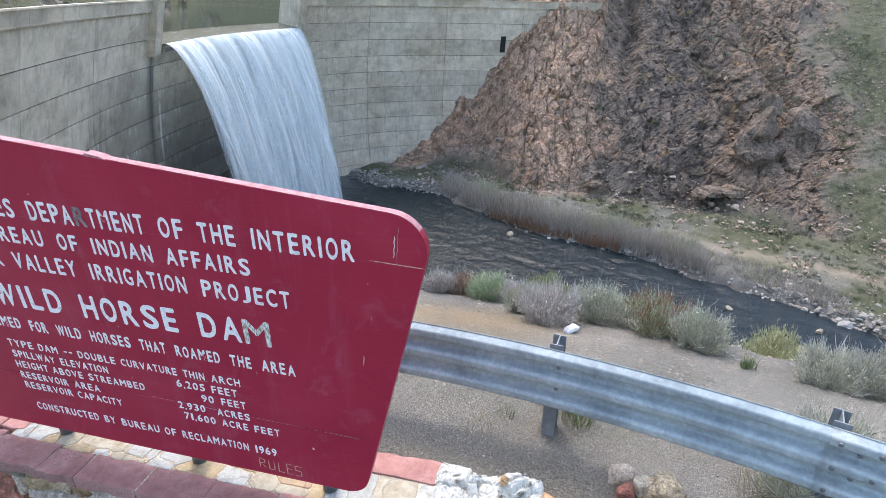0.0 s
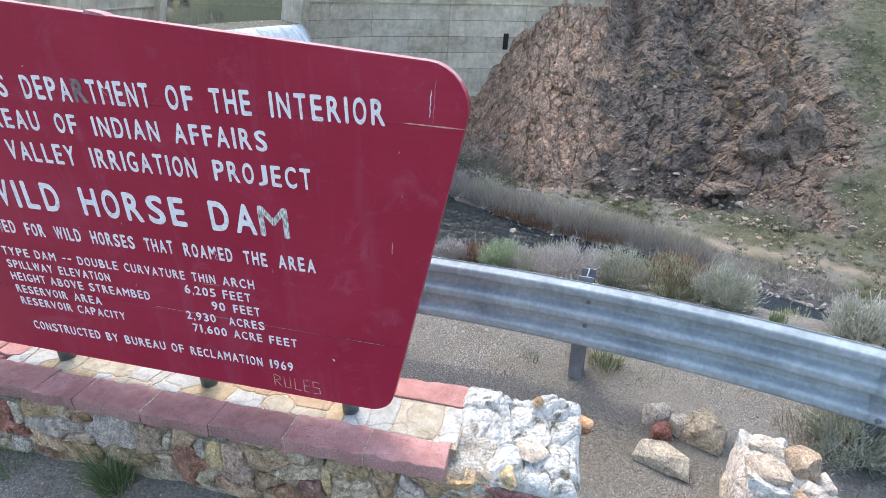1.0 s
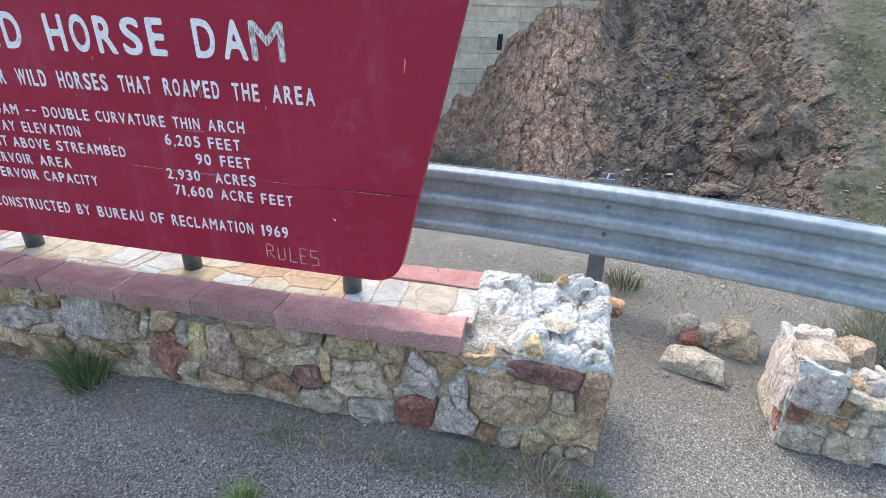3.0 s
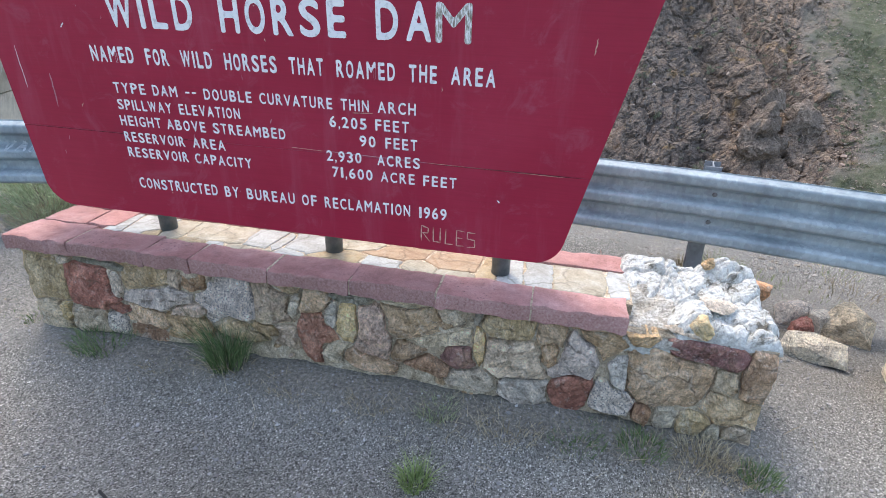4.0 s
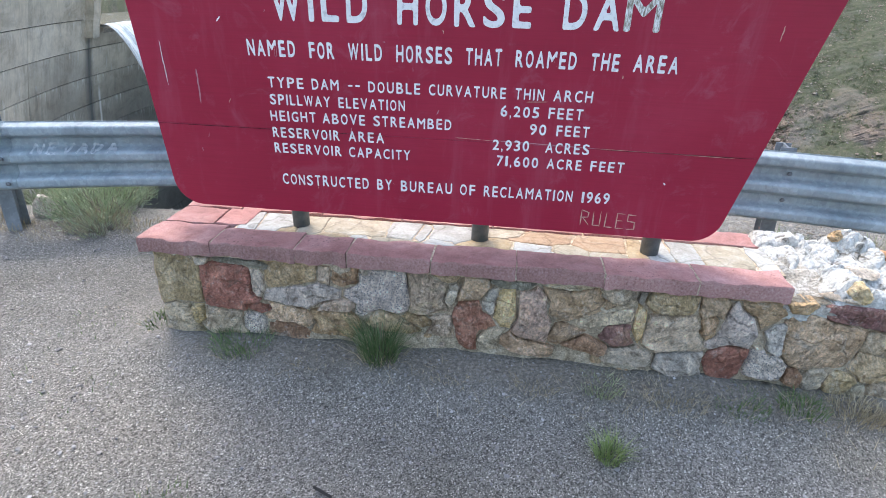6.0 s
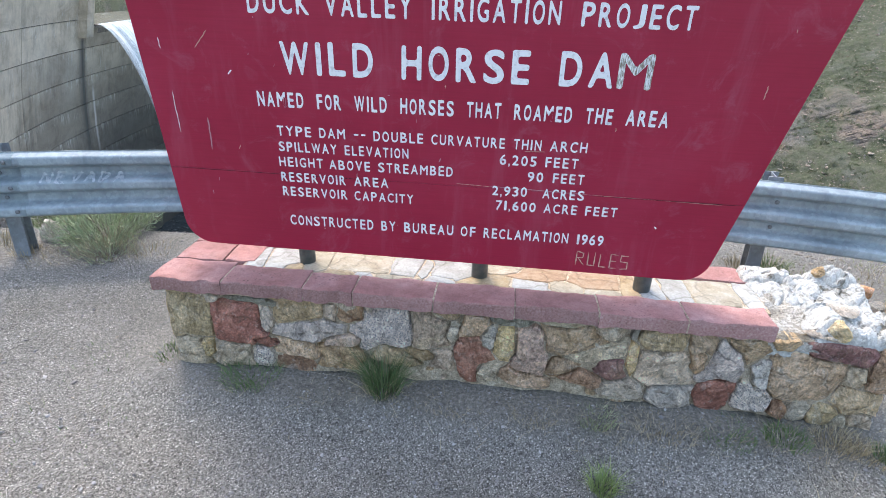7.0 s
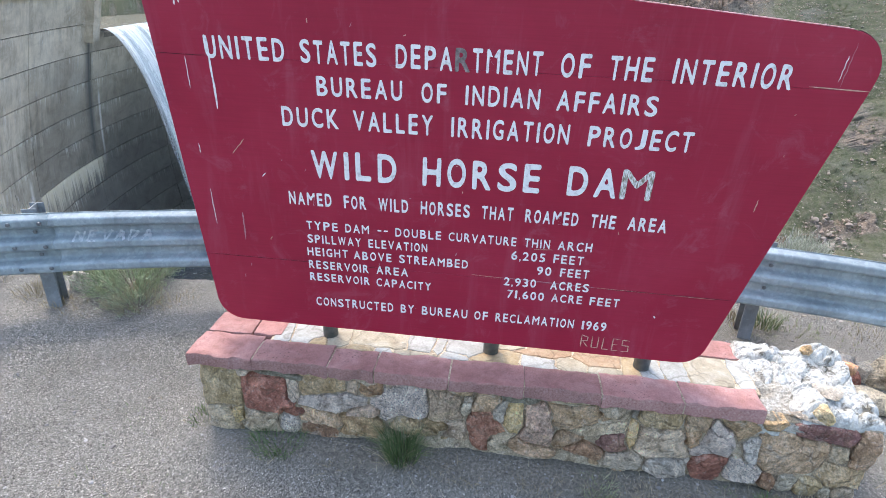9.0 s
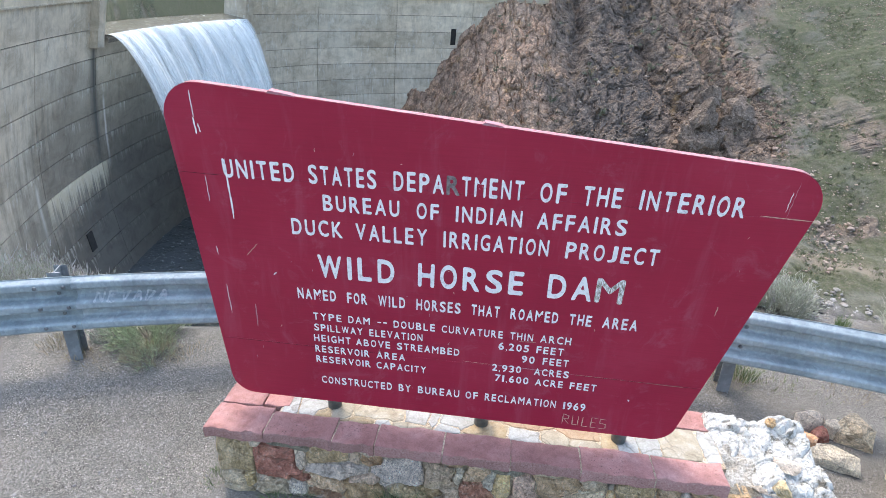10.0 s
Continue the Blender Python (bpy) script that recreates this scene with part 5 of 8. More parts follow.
def glyph(ch, weight):
    """The outlines of one character of the built-in font, in a unit box, its corners rounded off as a router bit leaves them."""
    if (ch, weight) in GLYPHS:
        return GLYPHS[ch, weight]
    cu = bpy.data.curves.new("glyph", "FONT")
    cu.body, cu.size, cu.offset, cu.resolution_u = ch, 1.0, weight, 4
    ob = bpy.data.objects.new("glyph", cu)
    scene.collection.objects.link(ob)
    me = bpy.data.meshes.new_from_object(ob.evaluated_get(bpy.context.evaluated_depsgraph_get()))
    bpy.data.objects.remove(ob)
    bpy.data.curves.remove(cu)
    bm = bmesh.new()
    bm.from_mesh(me)
    bpy.data.meshes.remove(me)
    bmesh.ops.remove_doubles(bm, verts=bm.verts, dist=1e-5)
    rim = {e for e in bm.edges if len(e.link_faces) == 1}
    loops = []
    while rim:
        e = rim.pop()
        start, at = e.verts
        pts = [start.co.xy.copy(), at.co.xy.copy()]
        while at != start:
            e = next((n for n in at.link_edges if n in rim), None)
            if e is None:
                break
            rim.discard(e)
            at = e.other_vert(at)
            if at != start:
                pts.append(at.co.xy.copy())
        fine = []
        for p, q in zip(pts, pts[1:] + pts[:1]):
            n = max(1, int((q - p).length / 0.035))
            fine += [tuple(p.lerp(q, k / n)) for k in range(n)]
        ring = np.array(fine)
        for _ in range(2):
            ring = 0.5 * ring + 0.25 * (np.roll(ring, 1, 0) + np.roll(ring, -1, 0))
        loops.append(ring)
    bm.free()
    lo, hi = np.min([r.min(0) for r in loops], 0), np.max([r.max(0) for r in loops], 0)
    GLYPHS[ch, weight] = [(r - lo) / (hi - lo) for r in loops]
    return GLYPHS[ch, weight]


def word(text, u0, u1, v0, h, material=None, weight=0.008, name="lettering", tilt=0.0):
    """One routed and painted word between u0 and u1 on the baseline v0, h high, set letter by letter."""
    gap = 0.36 if len(text) > 1 else 0.0
    unit = (u1 - u0) / (sum(LETTER_WIDTH.get(c, 1.0) for c in text) + gap * (len(text) - 1))
    r = random.Random(text + str(u0))
    verts, faces, u = [], [], u0
    for ch in text:
        wd = LETTER_WIDTH.get(ch, 1.0) * unit
        base, top = v0 + tilt * (u + wd / 2) + r.uniform(-0.012, 0.012) * h, h * r.uniform(0.985, 1.015)
        if ch == ",":
            base, top = base - 0.17 * h, 0.32 * h
        elif ch == "-":
            base, top = base + 0.44 * h, 0.15 * h
        slant = r.uniform(-0.012, 0.012)
        rings = [[Vector((u + x * wd + slant * y * h, base + y * top, 0.0018)) for x, y in ring] for ring in glyph(ch, weight)]
        o = len(verts)
        verts += [p for ring in rings for p in ring]
        faces += [tuple(o + i for i in tri) for tri in geometry.tessellate_polygon(rings)]
        for ring in rings:
            b, n = len(verts), len(ring)
            verts += ring + [Vector((p.x, p.y, -0.003)) for p in ring]
            faces += [(b + i, b + (i + 1) % n, b + n + (i + 1) % n, b + n + i) for i in range(n)]
        u += wd + gap * unit
    label = "white painted word" if material is None else "weathered letter that has lost its paint"
    return part(name, mesh_of(name, verts, faces), material or LETTER, planks[0 if v0 < -0.283 else 1], label)


def line(v0, h, *words, tilt=0.0, weight=0.008):
    for text, u0, u1 in words:
        word(text, u0, u1, v0, h, weight=weight, tilt=tilt)


line(0.755, 0.102, ("UNITED", -1.258, -0.881), ("STATES", -0.805, -0.457), ("DEPA", -0.370, -0.118), ("TMENT", -0.029, 0.270), ("OF", 0.350, 0.474), ("THE", 0.553, 0.734), ("INTERIOR", 0.817, 1.292), weight=0.018)
word("R", -0.106, -0.040, 0.755, 0.10, LETTER_BARE, 0.025)
line(0.611, 0.089, ("BUREAU", -0.742, -0.341), ("OF", -0.253, -0.140), ("INDIAN", -0.054, 0.276), ("AFFAIRS", 0.352, 0.782), weight=0.018)
line(0.459, 0.094, ("DUCK", -0.924, -0.648), ("VALLEY", -0.575, -0.199), ("IRRIGATION", -0.112, 0.424), ("PROJECT", 0.508, 0.962), weight=0.018)
line(0.209, 0.146, ("WILD", -0.796, -0.373), ("HORSE", -0.244, 0.319), ("DA", 0.447, 0.672), tilt=0.006, weight=0.022)
word("M", 0.690, 0.832, 0.214, 0.146, LETTER_WORN, 0.012)
line(0.054, 0.071, ("NAMED", -0.931, -0.709), ("FOR", -0.644, -0.530), ("WILD", -0.465, -0.314), ("HORSES", -0.251, -0.005), ("THAT", 0.054, 0.208), ("ROAMED", 0.267, 0.522), ("THE", 0.582, 0.698), ("AREA", 0.757, 0.936), tilt=0.004, weight=0.022)
line(-0.083, 0.049, ("TYPE", -0.853, -0.685), ("DAM", -0.645, -0.519), ("--", -0.475, -0.420), ("DOUBLE", -0.381, -0.144), ("CURVATURE", -0.105, 0.237), ("THIN", 0.277, 0.403), ("ARCH", 0.444, 0.610), tilt=0.005, weight=0.014)
line(-0.161, 0.049, ("SPILLWAY", -0.853, -0.565), ("ELEVATION", -0.525, -0.214), ("6,205", 0.219, 0.389), ("FEET", 0.430, 0.579), tilt=0.005, weight=0.014)
line(-0.237, 0.049, ("HEIGHT", -0.860, -0.639), ("ABOVE", -0.606, -0.403), ("STREAMBED", -0.363, 0.000), ("90", 0.355, 0.428), ("FEET", 0.473, 0.617), tilt=0.006, weight=0.014)
line(-0.317, 0.049, ("RESERVOIR", -0.859, -0.530), ("AREA", -0.486, -0.316), ("2,930", 0.194, 0.359), ("ACRES", 0.434, 0.628), tilt=0.006, weight=0.014)
line(-0.393, 0.049, ("RESERVOIR", -0.859, -0.526), ("CAPACITY", -0.488, -0.191), ("71,600", 0.216, 0.408), ("ACRE", 0.448, 0.605), ("FEET", 0.644, 0.793), tilt=0.007, weight=0.014)
line(-0.552, 0.055, ("CONSTRUCTED", -0.836, -0.398), ("BY", -0.356, -0.283), ("BUREAU", -0.238, 0.013), ("OF", 0.051, 0.125), ("RECLAMATION", 0.166, 0.583), ("1969", 0.626, 0.753), tilt=0.010, weight=0.014)


def stroke(name, pts, width, material, label="", z=0.0012):
    """A thin flat stroke of paint or a scratch along pts, ragged in width."""
    r = random.Random(len(pts) * 7 + int(abs(pts[0][0]) * 1000))
    v, f = [], []
    for i, (u, w) in enumerate(pts):
        a, b = pts[max(i - 1, 0)], pts[min(i + 1, len(pts) - 1)]
        d = Vector((b[0] - a[0], b[1] - a[1])).normalized()
        k = width * r.uniform(0.5, 1.0) * (0.35 if i in (0, len(pts) - 1) else 1)
        v += [(u - d.y * k / 2, w + d.x * k / 2, z), (u + d.y * k / 2, w - d.x * k / 2, z)]
    f = [(2 * i, 2 * i + 1, 2 * i + 3, 2 * i + 2) for i in range(len(pts) - 1)]
    return part(name, mesh_of(name, v, f), material, sign, label)


def run(u0, w0, u1, w1, n=7, jit=0.002, seed=1):
    r = random.Random(seed)
    return [(u0 + (u1 - u0) * i / n + r.uniform(-jit, jit), w0 + (w1 - w0) * i / n) for i in range(n + 1)]


# the hand-scratched word
for letter, u, strokes in (("r", 0.636, (((0, 0), (0, 1)), ((0, 1), (0.8, 0.85), (0.75, 0.55), (0, 0.5)), ((0.2, 0.5), (0.95, 0)))), ("u", 0.692, (((0, 1), (0.05, 0.05), (0.8, 0.05)), ((0.8, 1), (0.8, 0)))), ("l", 0.748, (((0.1, 1), (0.05, 0.02), (0.9, 0.02)),)), ("e", 0.800, (((0.9, 0.97), (0.05, 1), (0.05, 0), (0.85, 0.03)), ((0.05, 0.52), (0.7, 0.52)))), ("s", 0.848, (((0.95, 0.95), (0.1, 0.97), (0.1, 0.55), (0.9, 0.5), (0.95, 0.05), (0.1, 0)),))):
    for s in strokes:
        pts = []
        for (a, b), (c, d) in zip(s[:-1], s[1:]):
            pts += [(u + 0.042 * (a + (c - a) * k / 3), -0.660 + 0.078 * (b + (d - b) * k / 3) - 0.03 * (u - 0.63)) for k in range(3)]
        pts.append((u + 0.042 * s[-1][0], -0.660 + 0.078 * s[-1][1] - 0.03 * (u - 0.63)))
        stroke("scratched_letter", pts, 0.007, SCRATCH, "letter scratched into the red paint")
# paint runs, cracks and scratches
for i, (a, b, c, d, wd) in enumerate(((-1.369, 1.19, -1.367, 1.06, 0.006), (-1.372, 1.06, -1.366, 0.975, 0.010), (-1.352, 1.03, -1.345, 0.985, 0.007), (-1.362, 0.755, -1.361, 0.612, 0.005), (-1.243, 0.852, -1.241, 0.52, 0.011), (-1.372, 0.34, -1.368, 0.29, 0.005), (-1.352, 0.10, -1.348, -0.1, 0.005))):
    stroke("paint_run", run(a, b, c, d, 9, 0.0015, i), wd, LETTER, "white paint run")
for i, (a, b, c, d, wd, mt) in enumerate(((0.02, -0.270, 0.18, -0.274, 0.003, SCRATCH), (0.18, -0.272, 0.66, -0.281, 0.0045, EDGE_PALE), (0.66, -0.281, 1.25, -0.287, 0.003, SCRATCH), (1.36, 0.773, 1.603, 0.765, 0.006, SCRATCH), (1.478, 0.775, 1.492, 0.95, 0.003, EDGE_PALE), (1.466, 0.80, 1.474, 0.90, 0.004, LETTER), (-1.20, 0.30, -1.13, 0.38, 0.006, SCRATCH), (-1.06, 0.19, -1.04, 0.21, 0.006, LETTER), (0.33, -0.09, 0.42, -0.085, 0.004, SCRATCH), (-1.50, 0.768, -1.28, 0.764, 0.003, GAP), (0.978, -0.42, 0.985, -0.43, 0.010, LETTER), (-1.44, -0.286, -0.3, -0.283, 0.003, GAP), (0.66, -0.284, 1.33, -0.284, 0.003, GAP), (1.30, 0.20, 1.305, 0.26, 0.006, SCRATCH), (-1.20, -0.18, -1.195, -0.02, 0.01, EDGE_PALE))):
    stroke("scratch", run(a, b, c, d, 8, 0.002, 20 + i), wd, mt, "pale scratch")
rng = random.Random(11)
for i in range(26):
    u, w = rng.uniform(-1.35, 1.45), rng.uniform(-0.65, 1.08)
    stroke("paint_chip", run(u, w, u + rng.uniform(-0.012, 0.012), w + rng.uniform(-0.022, 0.022), 3, 0.002, i), rng.uniform(0.003, 0.007), rng.choice((SCRATCH, EDGE_PALE)))
# three pipe posts
PIPE_ME = bm_mesh("pipe_post", cyl_bm(0.044, -0.86, 0.55, 20), True)
for u in (-0.80, 0.155, 1.005):
    part("pipe_post", PIPE_ME, PIPE, sign, "grey steel pipe post", m=Matrix.Translation((u, 0, -BOARD_T - 0.045)) @ Matrix.Rotation(radians(-90), 4, "X"))

# ---- stone wall under the sign ----
def field_stone(cx, cz, hw, hh, kind_seed, rot=0.0, proud=0.02, depth=0.10, square=3.2, chip=0.6, outline=None):
    """A rough stone set in a wall: a blunt uneven outline (its own, or one that fits its neighbours), a chiselled face of a few flat facets, a worn rim. Local x along, y up, z out."""
    r = random.Random(kind_seed)
    n = max(18, int((hw + hh) * 4 / 0.022))
    cuts = [(r.uniform(0, 6.283), r.uniform(0.78, 1.02)) for _ in range(5)]
    ring = []
    for k in range(n):
        a = 2 * math.pi * k / n
        c, d = math.cos(a), math.sin(a)
        q = (abs(c) ** square + abs(d) ** square) ** (-1 / square)
        x, y = c * q, d * q
        for ang, lim in cuts:
            m = x * math.cos(ang) + y * math.sin(ang)
            if m > lim:
                x, y = x - (m - lim) * math.cos(ang), y - (m - lim) * math.sin(ang)
        ring.append((x * hw, y * hh))
    if outline is not None:
        ring, rot, n = [tuple(p) for p in outline], 0.0, len(outline)
    ca, sa = math.cos(radians(rot)), math.sin(radians(rot))
    fit_ = 0.35 if outline is not None else 1.0
    size = min(hw, hh)
    planes = [(r.uniform(-0.42, 0.42) * chip, r.uniform(-0.42, 0.42) * chip, r.uniform(0.0, 0.016)) for _ in range(6)]
    planes.append((r.uniform(-0.05, 0.05), r.uniform(-0.05, 0.05), 0.0))
    low_ = min(h_ - abs(u_) * hw * 0.5 - abs(v_) * hh * 0.5 for u_, v_, h_ in planes)
    planes = [(u_, v_, h_ - low_ * 0.75) for u_, v_, h_ in planes]
    o = Vector((kind_seed * 1.37, kind_seed * 0.71, 0))
    bm = bmesh.new()
    steps = [(1.0, -depth), (1.0, 0.55), (1 - min(0.005 / size, 0.08), 0.90), (1 - min(0.012 / size, 0.14), 1.0)] + [(k, 1.0) for k in (0.80, 0.68, 0.54, 0.40, 0.22)]
    rings = []
    for k, lev in steps:
        row = []
        for x, y in ring:
            p = Vector((x * k, y * k, 0))
            w = noise.noise_vector(p * 14 + o) * 0.010 * fit_ + noise.noise_vector(p * 45 + o) * 0.004 * fit_
            p = p + Vector((w.x, w.y, 0))
            if lev < 0:
                z = lev
            else:
                top = proud + min(h_ + u_ * p.x + v_ * p.y for u_, v_, h_ in planes)
                z = max(top, proud * 0.55) * lev + noise.noise(p * 20 + o) * 0.006 * lev + noise.noise(p * 60 + o) * 0.004 + 0.011 * lev * math.floor(2.2 * noise.noise(p * Vector((5, 12, 5)) + o) + 0.5) / 2
            row.append(bm.verts.new((cx + p.x * ca - p.y * sa, cz + p.x * sa + p.y * ca, z)))
        rings.append(row)
    for a, b in zip(rings[:-1], rings[1:]):
        for k in range(n):
            bm.faces.new((a[k], a[(k + 1) % n], b[(k + 1) % n], b[k]))
    mid = bm.verts.new((cx, cz, proud + min(p_[2] for p_ in planes)))
    for k in range(n):
        bm.faces.new((rings[-1][k], rings[-1][(k + 1) % n], mid))
    bmesh.ops.recalc_face_normals(bm, faces=bm.faces)
    for e in bm.edges:
        if len(e.link_faces) == 2 and e.calc_face_angle(0) > 0.22:
            e.smooth = False
    return bm


WALL_X0, WALL_X1, WALL_Y, WALL_T = -2.91, 0.77, 2.50, 0.52
WALL_BASE = Matrix.Translation((-1.2, 2.75, 0))
wall = empty("stone_wall", "low mortared wall of mixed fieldstones with red stone coping", "wall", m=WALL_BASE)
W_INV = WALL_BASE.inverted()
# mortar body with an uneven, flush-pointed face
bm = bmesh.new()
bmesh.ops.create_cube(bm, size=1.0, matrix=Matrix.LocRotScale(((WALL_X0 + WALL_X1) / 2, WALL_Y + WALL_T / 2, 0.20), None, (WALL_X1 - WALL_X0, WALL_T, 0.71)))
bmesh.ops.bisect_plane(bm, geom=list(bm.faces) + list(bm.edges) + list(bm.verts), plane_co=(0, 0, 0.2), plane_no=(0, 0, 1))
for lo_, hi_, st, ax in ((WALL_X0, WALL_X1, 0.017, 0), (-0.06, 0.55, 0.017, 2)):
    for q_ in np.arange(lo_ + st, hi_, st):
        no_ = (1, 0, 0) if ax == 0 else (0, 0, 1)
        bmesh.ops.bisect_plane(bm, geom=list(bm.faces) + list(bm.edges) + list(bm.verts), plane_co=(q_, 0, 0) if ax == 0 else (0, 0, q_), plane_no=no_)
for v_ in bm.verts:
    if v_.co.y < WALL_Y + 0.01:
        v_.co.y -= 0.0005 + 0.020 * noise.noise(v_.co * 6) + 0.012 * noise.noise(v_.co * 19) + 0.009 * noise.noise(v_.co * 55)
bm.transform(W_INV)
part("mortar_core", bm_mesh("mortar_core", bm, True), MORTAR, wall)
STONES = [(-2.82, 0.38, 0.15, 0.145, "tan", 6), (-2.66, 0.52, 0.05, 0.03, "cream", 0), (-2.53, 0.37, 0.15, 0.15, "red", 4), (-2.38, 0.27, 0.105, 0.025, "red", -10), (-2.82, 0.16, 0.095, 0.115, "grey", 0), (-2.71, 0.21, 0.04, 0.07, "ochre", 15), (-2.57, 0.19, 0.125, 0.07, "grey", 0), (-2.41, 0.19, 0.07, 0.06, "granite", 0), (-2.44, 0.52, 0.155, 0.02, "slate", -6), (-2.38, 0.42, 0.035, 0.09, "cream", 0), (-2.19, 0.49, 0.135, 0.105, "olive", 8), (-2.14, 0.36, 0.18, 0.075, "blue", 14), (-2.01, 0.5, 0.04, 0.075, "grey", 0), (-1.92, 0.51, 0.095, 0.075, "brown", 0), (-1.81, 0.53, 0.02, 0.045, "cream", 0), (-1.71, 0.43, 0.17, 0.13, "granite", -4), (-2.17, 0.24, 0.18, 0.055, "tan", -4), (-2.23, 0.14, 0.085, 0.055, "brown", 0), (-2.01, 0.23, 0.125, 0.06, "brown", -4), (-1.66, 0.26, 0.11, 0.045, "olive", -8)]
STONES += [(-1.97, 0.32, 0.11, 0.03, "grey", 4), (-1.51, 0.43, 0.105, 0.135, "lilac", 6), (-1.54, 0.27, 0.12, 0.035, "brown", -8), (-1.43, 0.27, 0.07, 0.055, "grey", 0), (-1.37, 0.45, 0.025, 0.075, "cream", -25), (-1.42, 0.54, 0.1, 0.04, "tan", -8), (-1.26, 0.5, 0.09, 0.06, "tan", 12), (-1.265, 0.28, 0.085, 0.100, "red", 38), (-1.18, 0.43, 0.035, 0.075, "blue", 0), (-1.08, 0.53, 0.105, 0.03, "slate", -8), (-1.09, 0.39, 0.05, 0.105, "ochre", 0), (-0.97, 0.36, 0.09, 0.14, "lilac", 4), (-1.18, 0.22, 0.075, 0.05, "grey", -8), (-1.03, 0.19, 0.13, 0.04, "tan", -10), (-0.78, 0.44, 0.16, 0.1, "tan", -2), (-0.82, 0.54, 0.125, 0.035, "grey", -6), (-0.81, 0.27, 0.075, 0.055, "olive", 0), (-0.65, 0.37, 0.14, 0.035, "grey", 14), (-0.6, 0.53, 0.055, 0.07, "grey", 0), (-0.55, 0.29, 0.07, 0.065, "plum", 0)]
STONES += [(-0.7, 0.22, 0.105, 0.035, "brown", -6), (-0.46, 0.37, 0.025, 0.09, "ochre", 0), (-0.5, 0.18, 0.095, 0.04, "cream", 0), (-0.35, 0.5, 0.12, 0.06, "olive", -6), (-0.29, 0.33, 0.105, 0.1, "grey", 0), (-0.23, 0.17, 0.1, 0.055, "blue", 0), (-0.47, 0.52, 0.02, 0.05, "slate", 0), (-0.14, 0.51, 0.055, 0.09, "tan", 0), (-0.14, 0.39, 0.04, 0.07, "ochre", 0), (-0.03, 0.2, 0.075, 0.085, "red", -30), (-0.01, 0.39, 0.07, 0.125, "blue", -20), (0.08, 0.5, 0.095, 0.065, "olive", -32), (0.17, 0.34, 0.035, 0.075, "white", 0), (0.17, 0.2, 0.095, 0.06, "granite", -6), (-0.0, 0.56, 0.135, 0.025, "tan", -6), (0.38, 0.34, 0.155, 0.125, "tan", -6), (0.23, 0.54, 0.065, 0.05, "ochre", 0), (0.4, 0.15, 0.045, 0.055, "cream", 0), (0.29, 0.15, 0.035, 0.05, "brown", 0), (0.52, 0.49, 0.155, 0.045, "plum", -3), (0.62, 0.36, 0.065, 0.06, "grey", -6), (0.66, 0.22, 0.13, 0.07, "tan", -12), (0.52, 0.15, 0.065, 0.06, "olive", -10), (0.715, 0.40, 0.05, 0.11, "tan", 0), (0.71, 0.10, 0.05, 0.06, "grey", 0), (0.60, 0.10, 0.035, 0.04, "cream", 0)]


def hewn(ring, seed, tol=0.012):
    """An outline brought down to a few straight breaks, each a little ragged."""
    n = len(ring)
    keep_ = {int(np.argmax(ring[:, 0])), int(np.argmin(ring[:, 0]))}
    while True:
        ks, worst, at = sorted(keep_), tol, None
        for a, b in zip(ks, ks[1:] + [ks[0] + n]):
            if b - a < 2:
                continue
            p, q = ring[a], ring[b % n]
            mid = ring[np.arange(a + 1, b) % n]
            d = q - p
            off = np.abs(d[0] * (mid[:, 1] - p[1]) - d[1] * (mid[:, 0] - p[0])) / max(np.hypot(*d), 1e-6)
            if off.max() > worst:
                worst, at = off.max(), (a + 1 + int(off.argmax())) % n
        if at is None:
            break
        keep_.add(at)
    ks, out, r = sorted(keep_), [], np.random.RandomState(seed)
    for a, b in zip(ks, ks[1:] + ks[:1]):
        m = max(2, int(np.hypot(*(ring[b] - ring[a])) / 0.016))
        for k in range(m):
            out.append(ring[a] + (ring[b] - ring[a]) * k / m + r.normal(0, 0.0016, 2))
    return np.array(out)


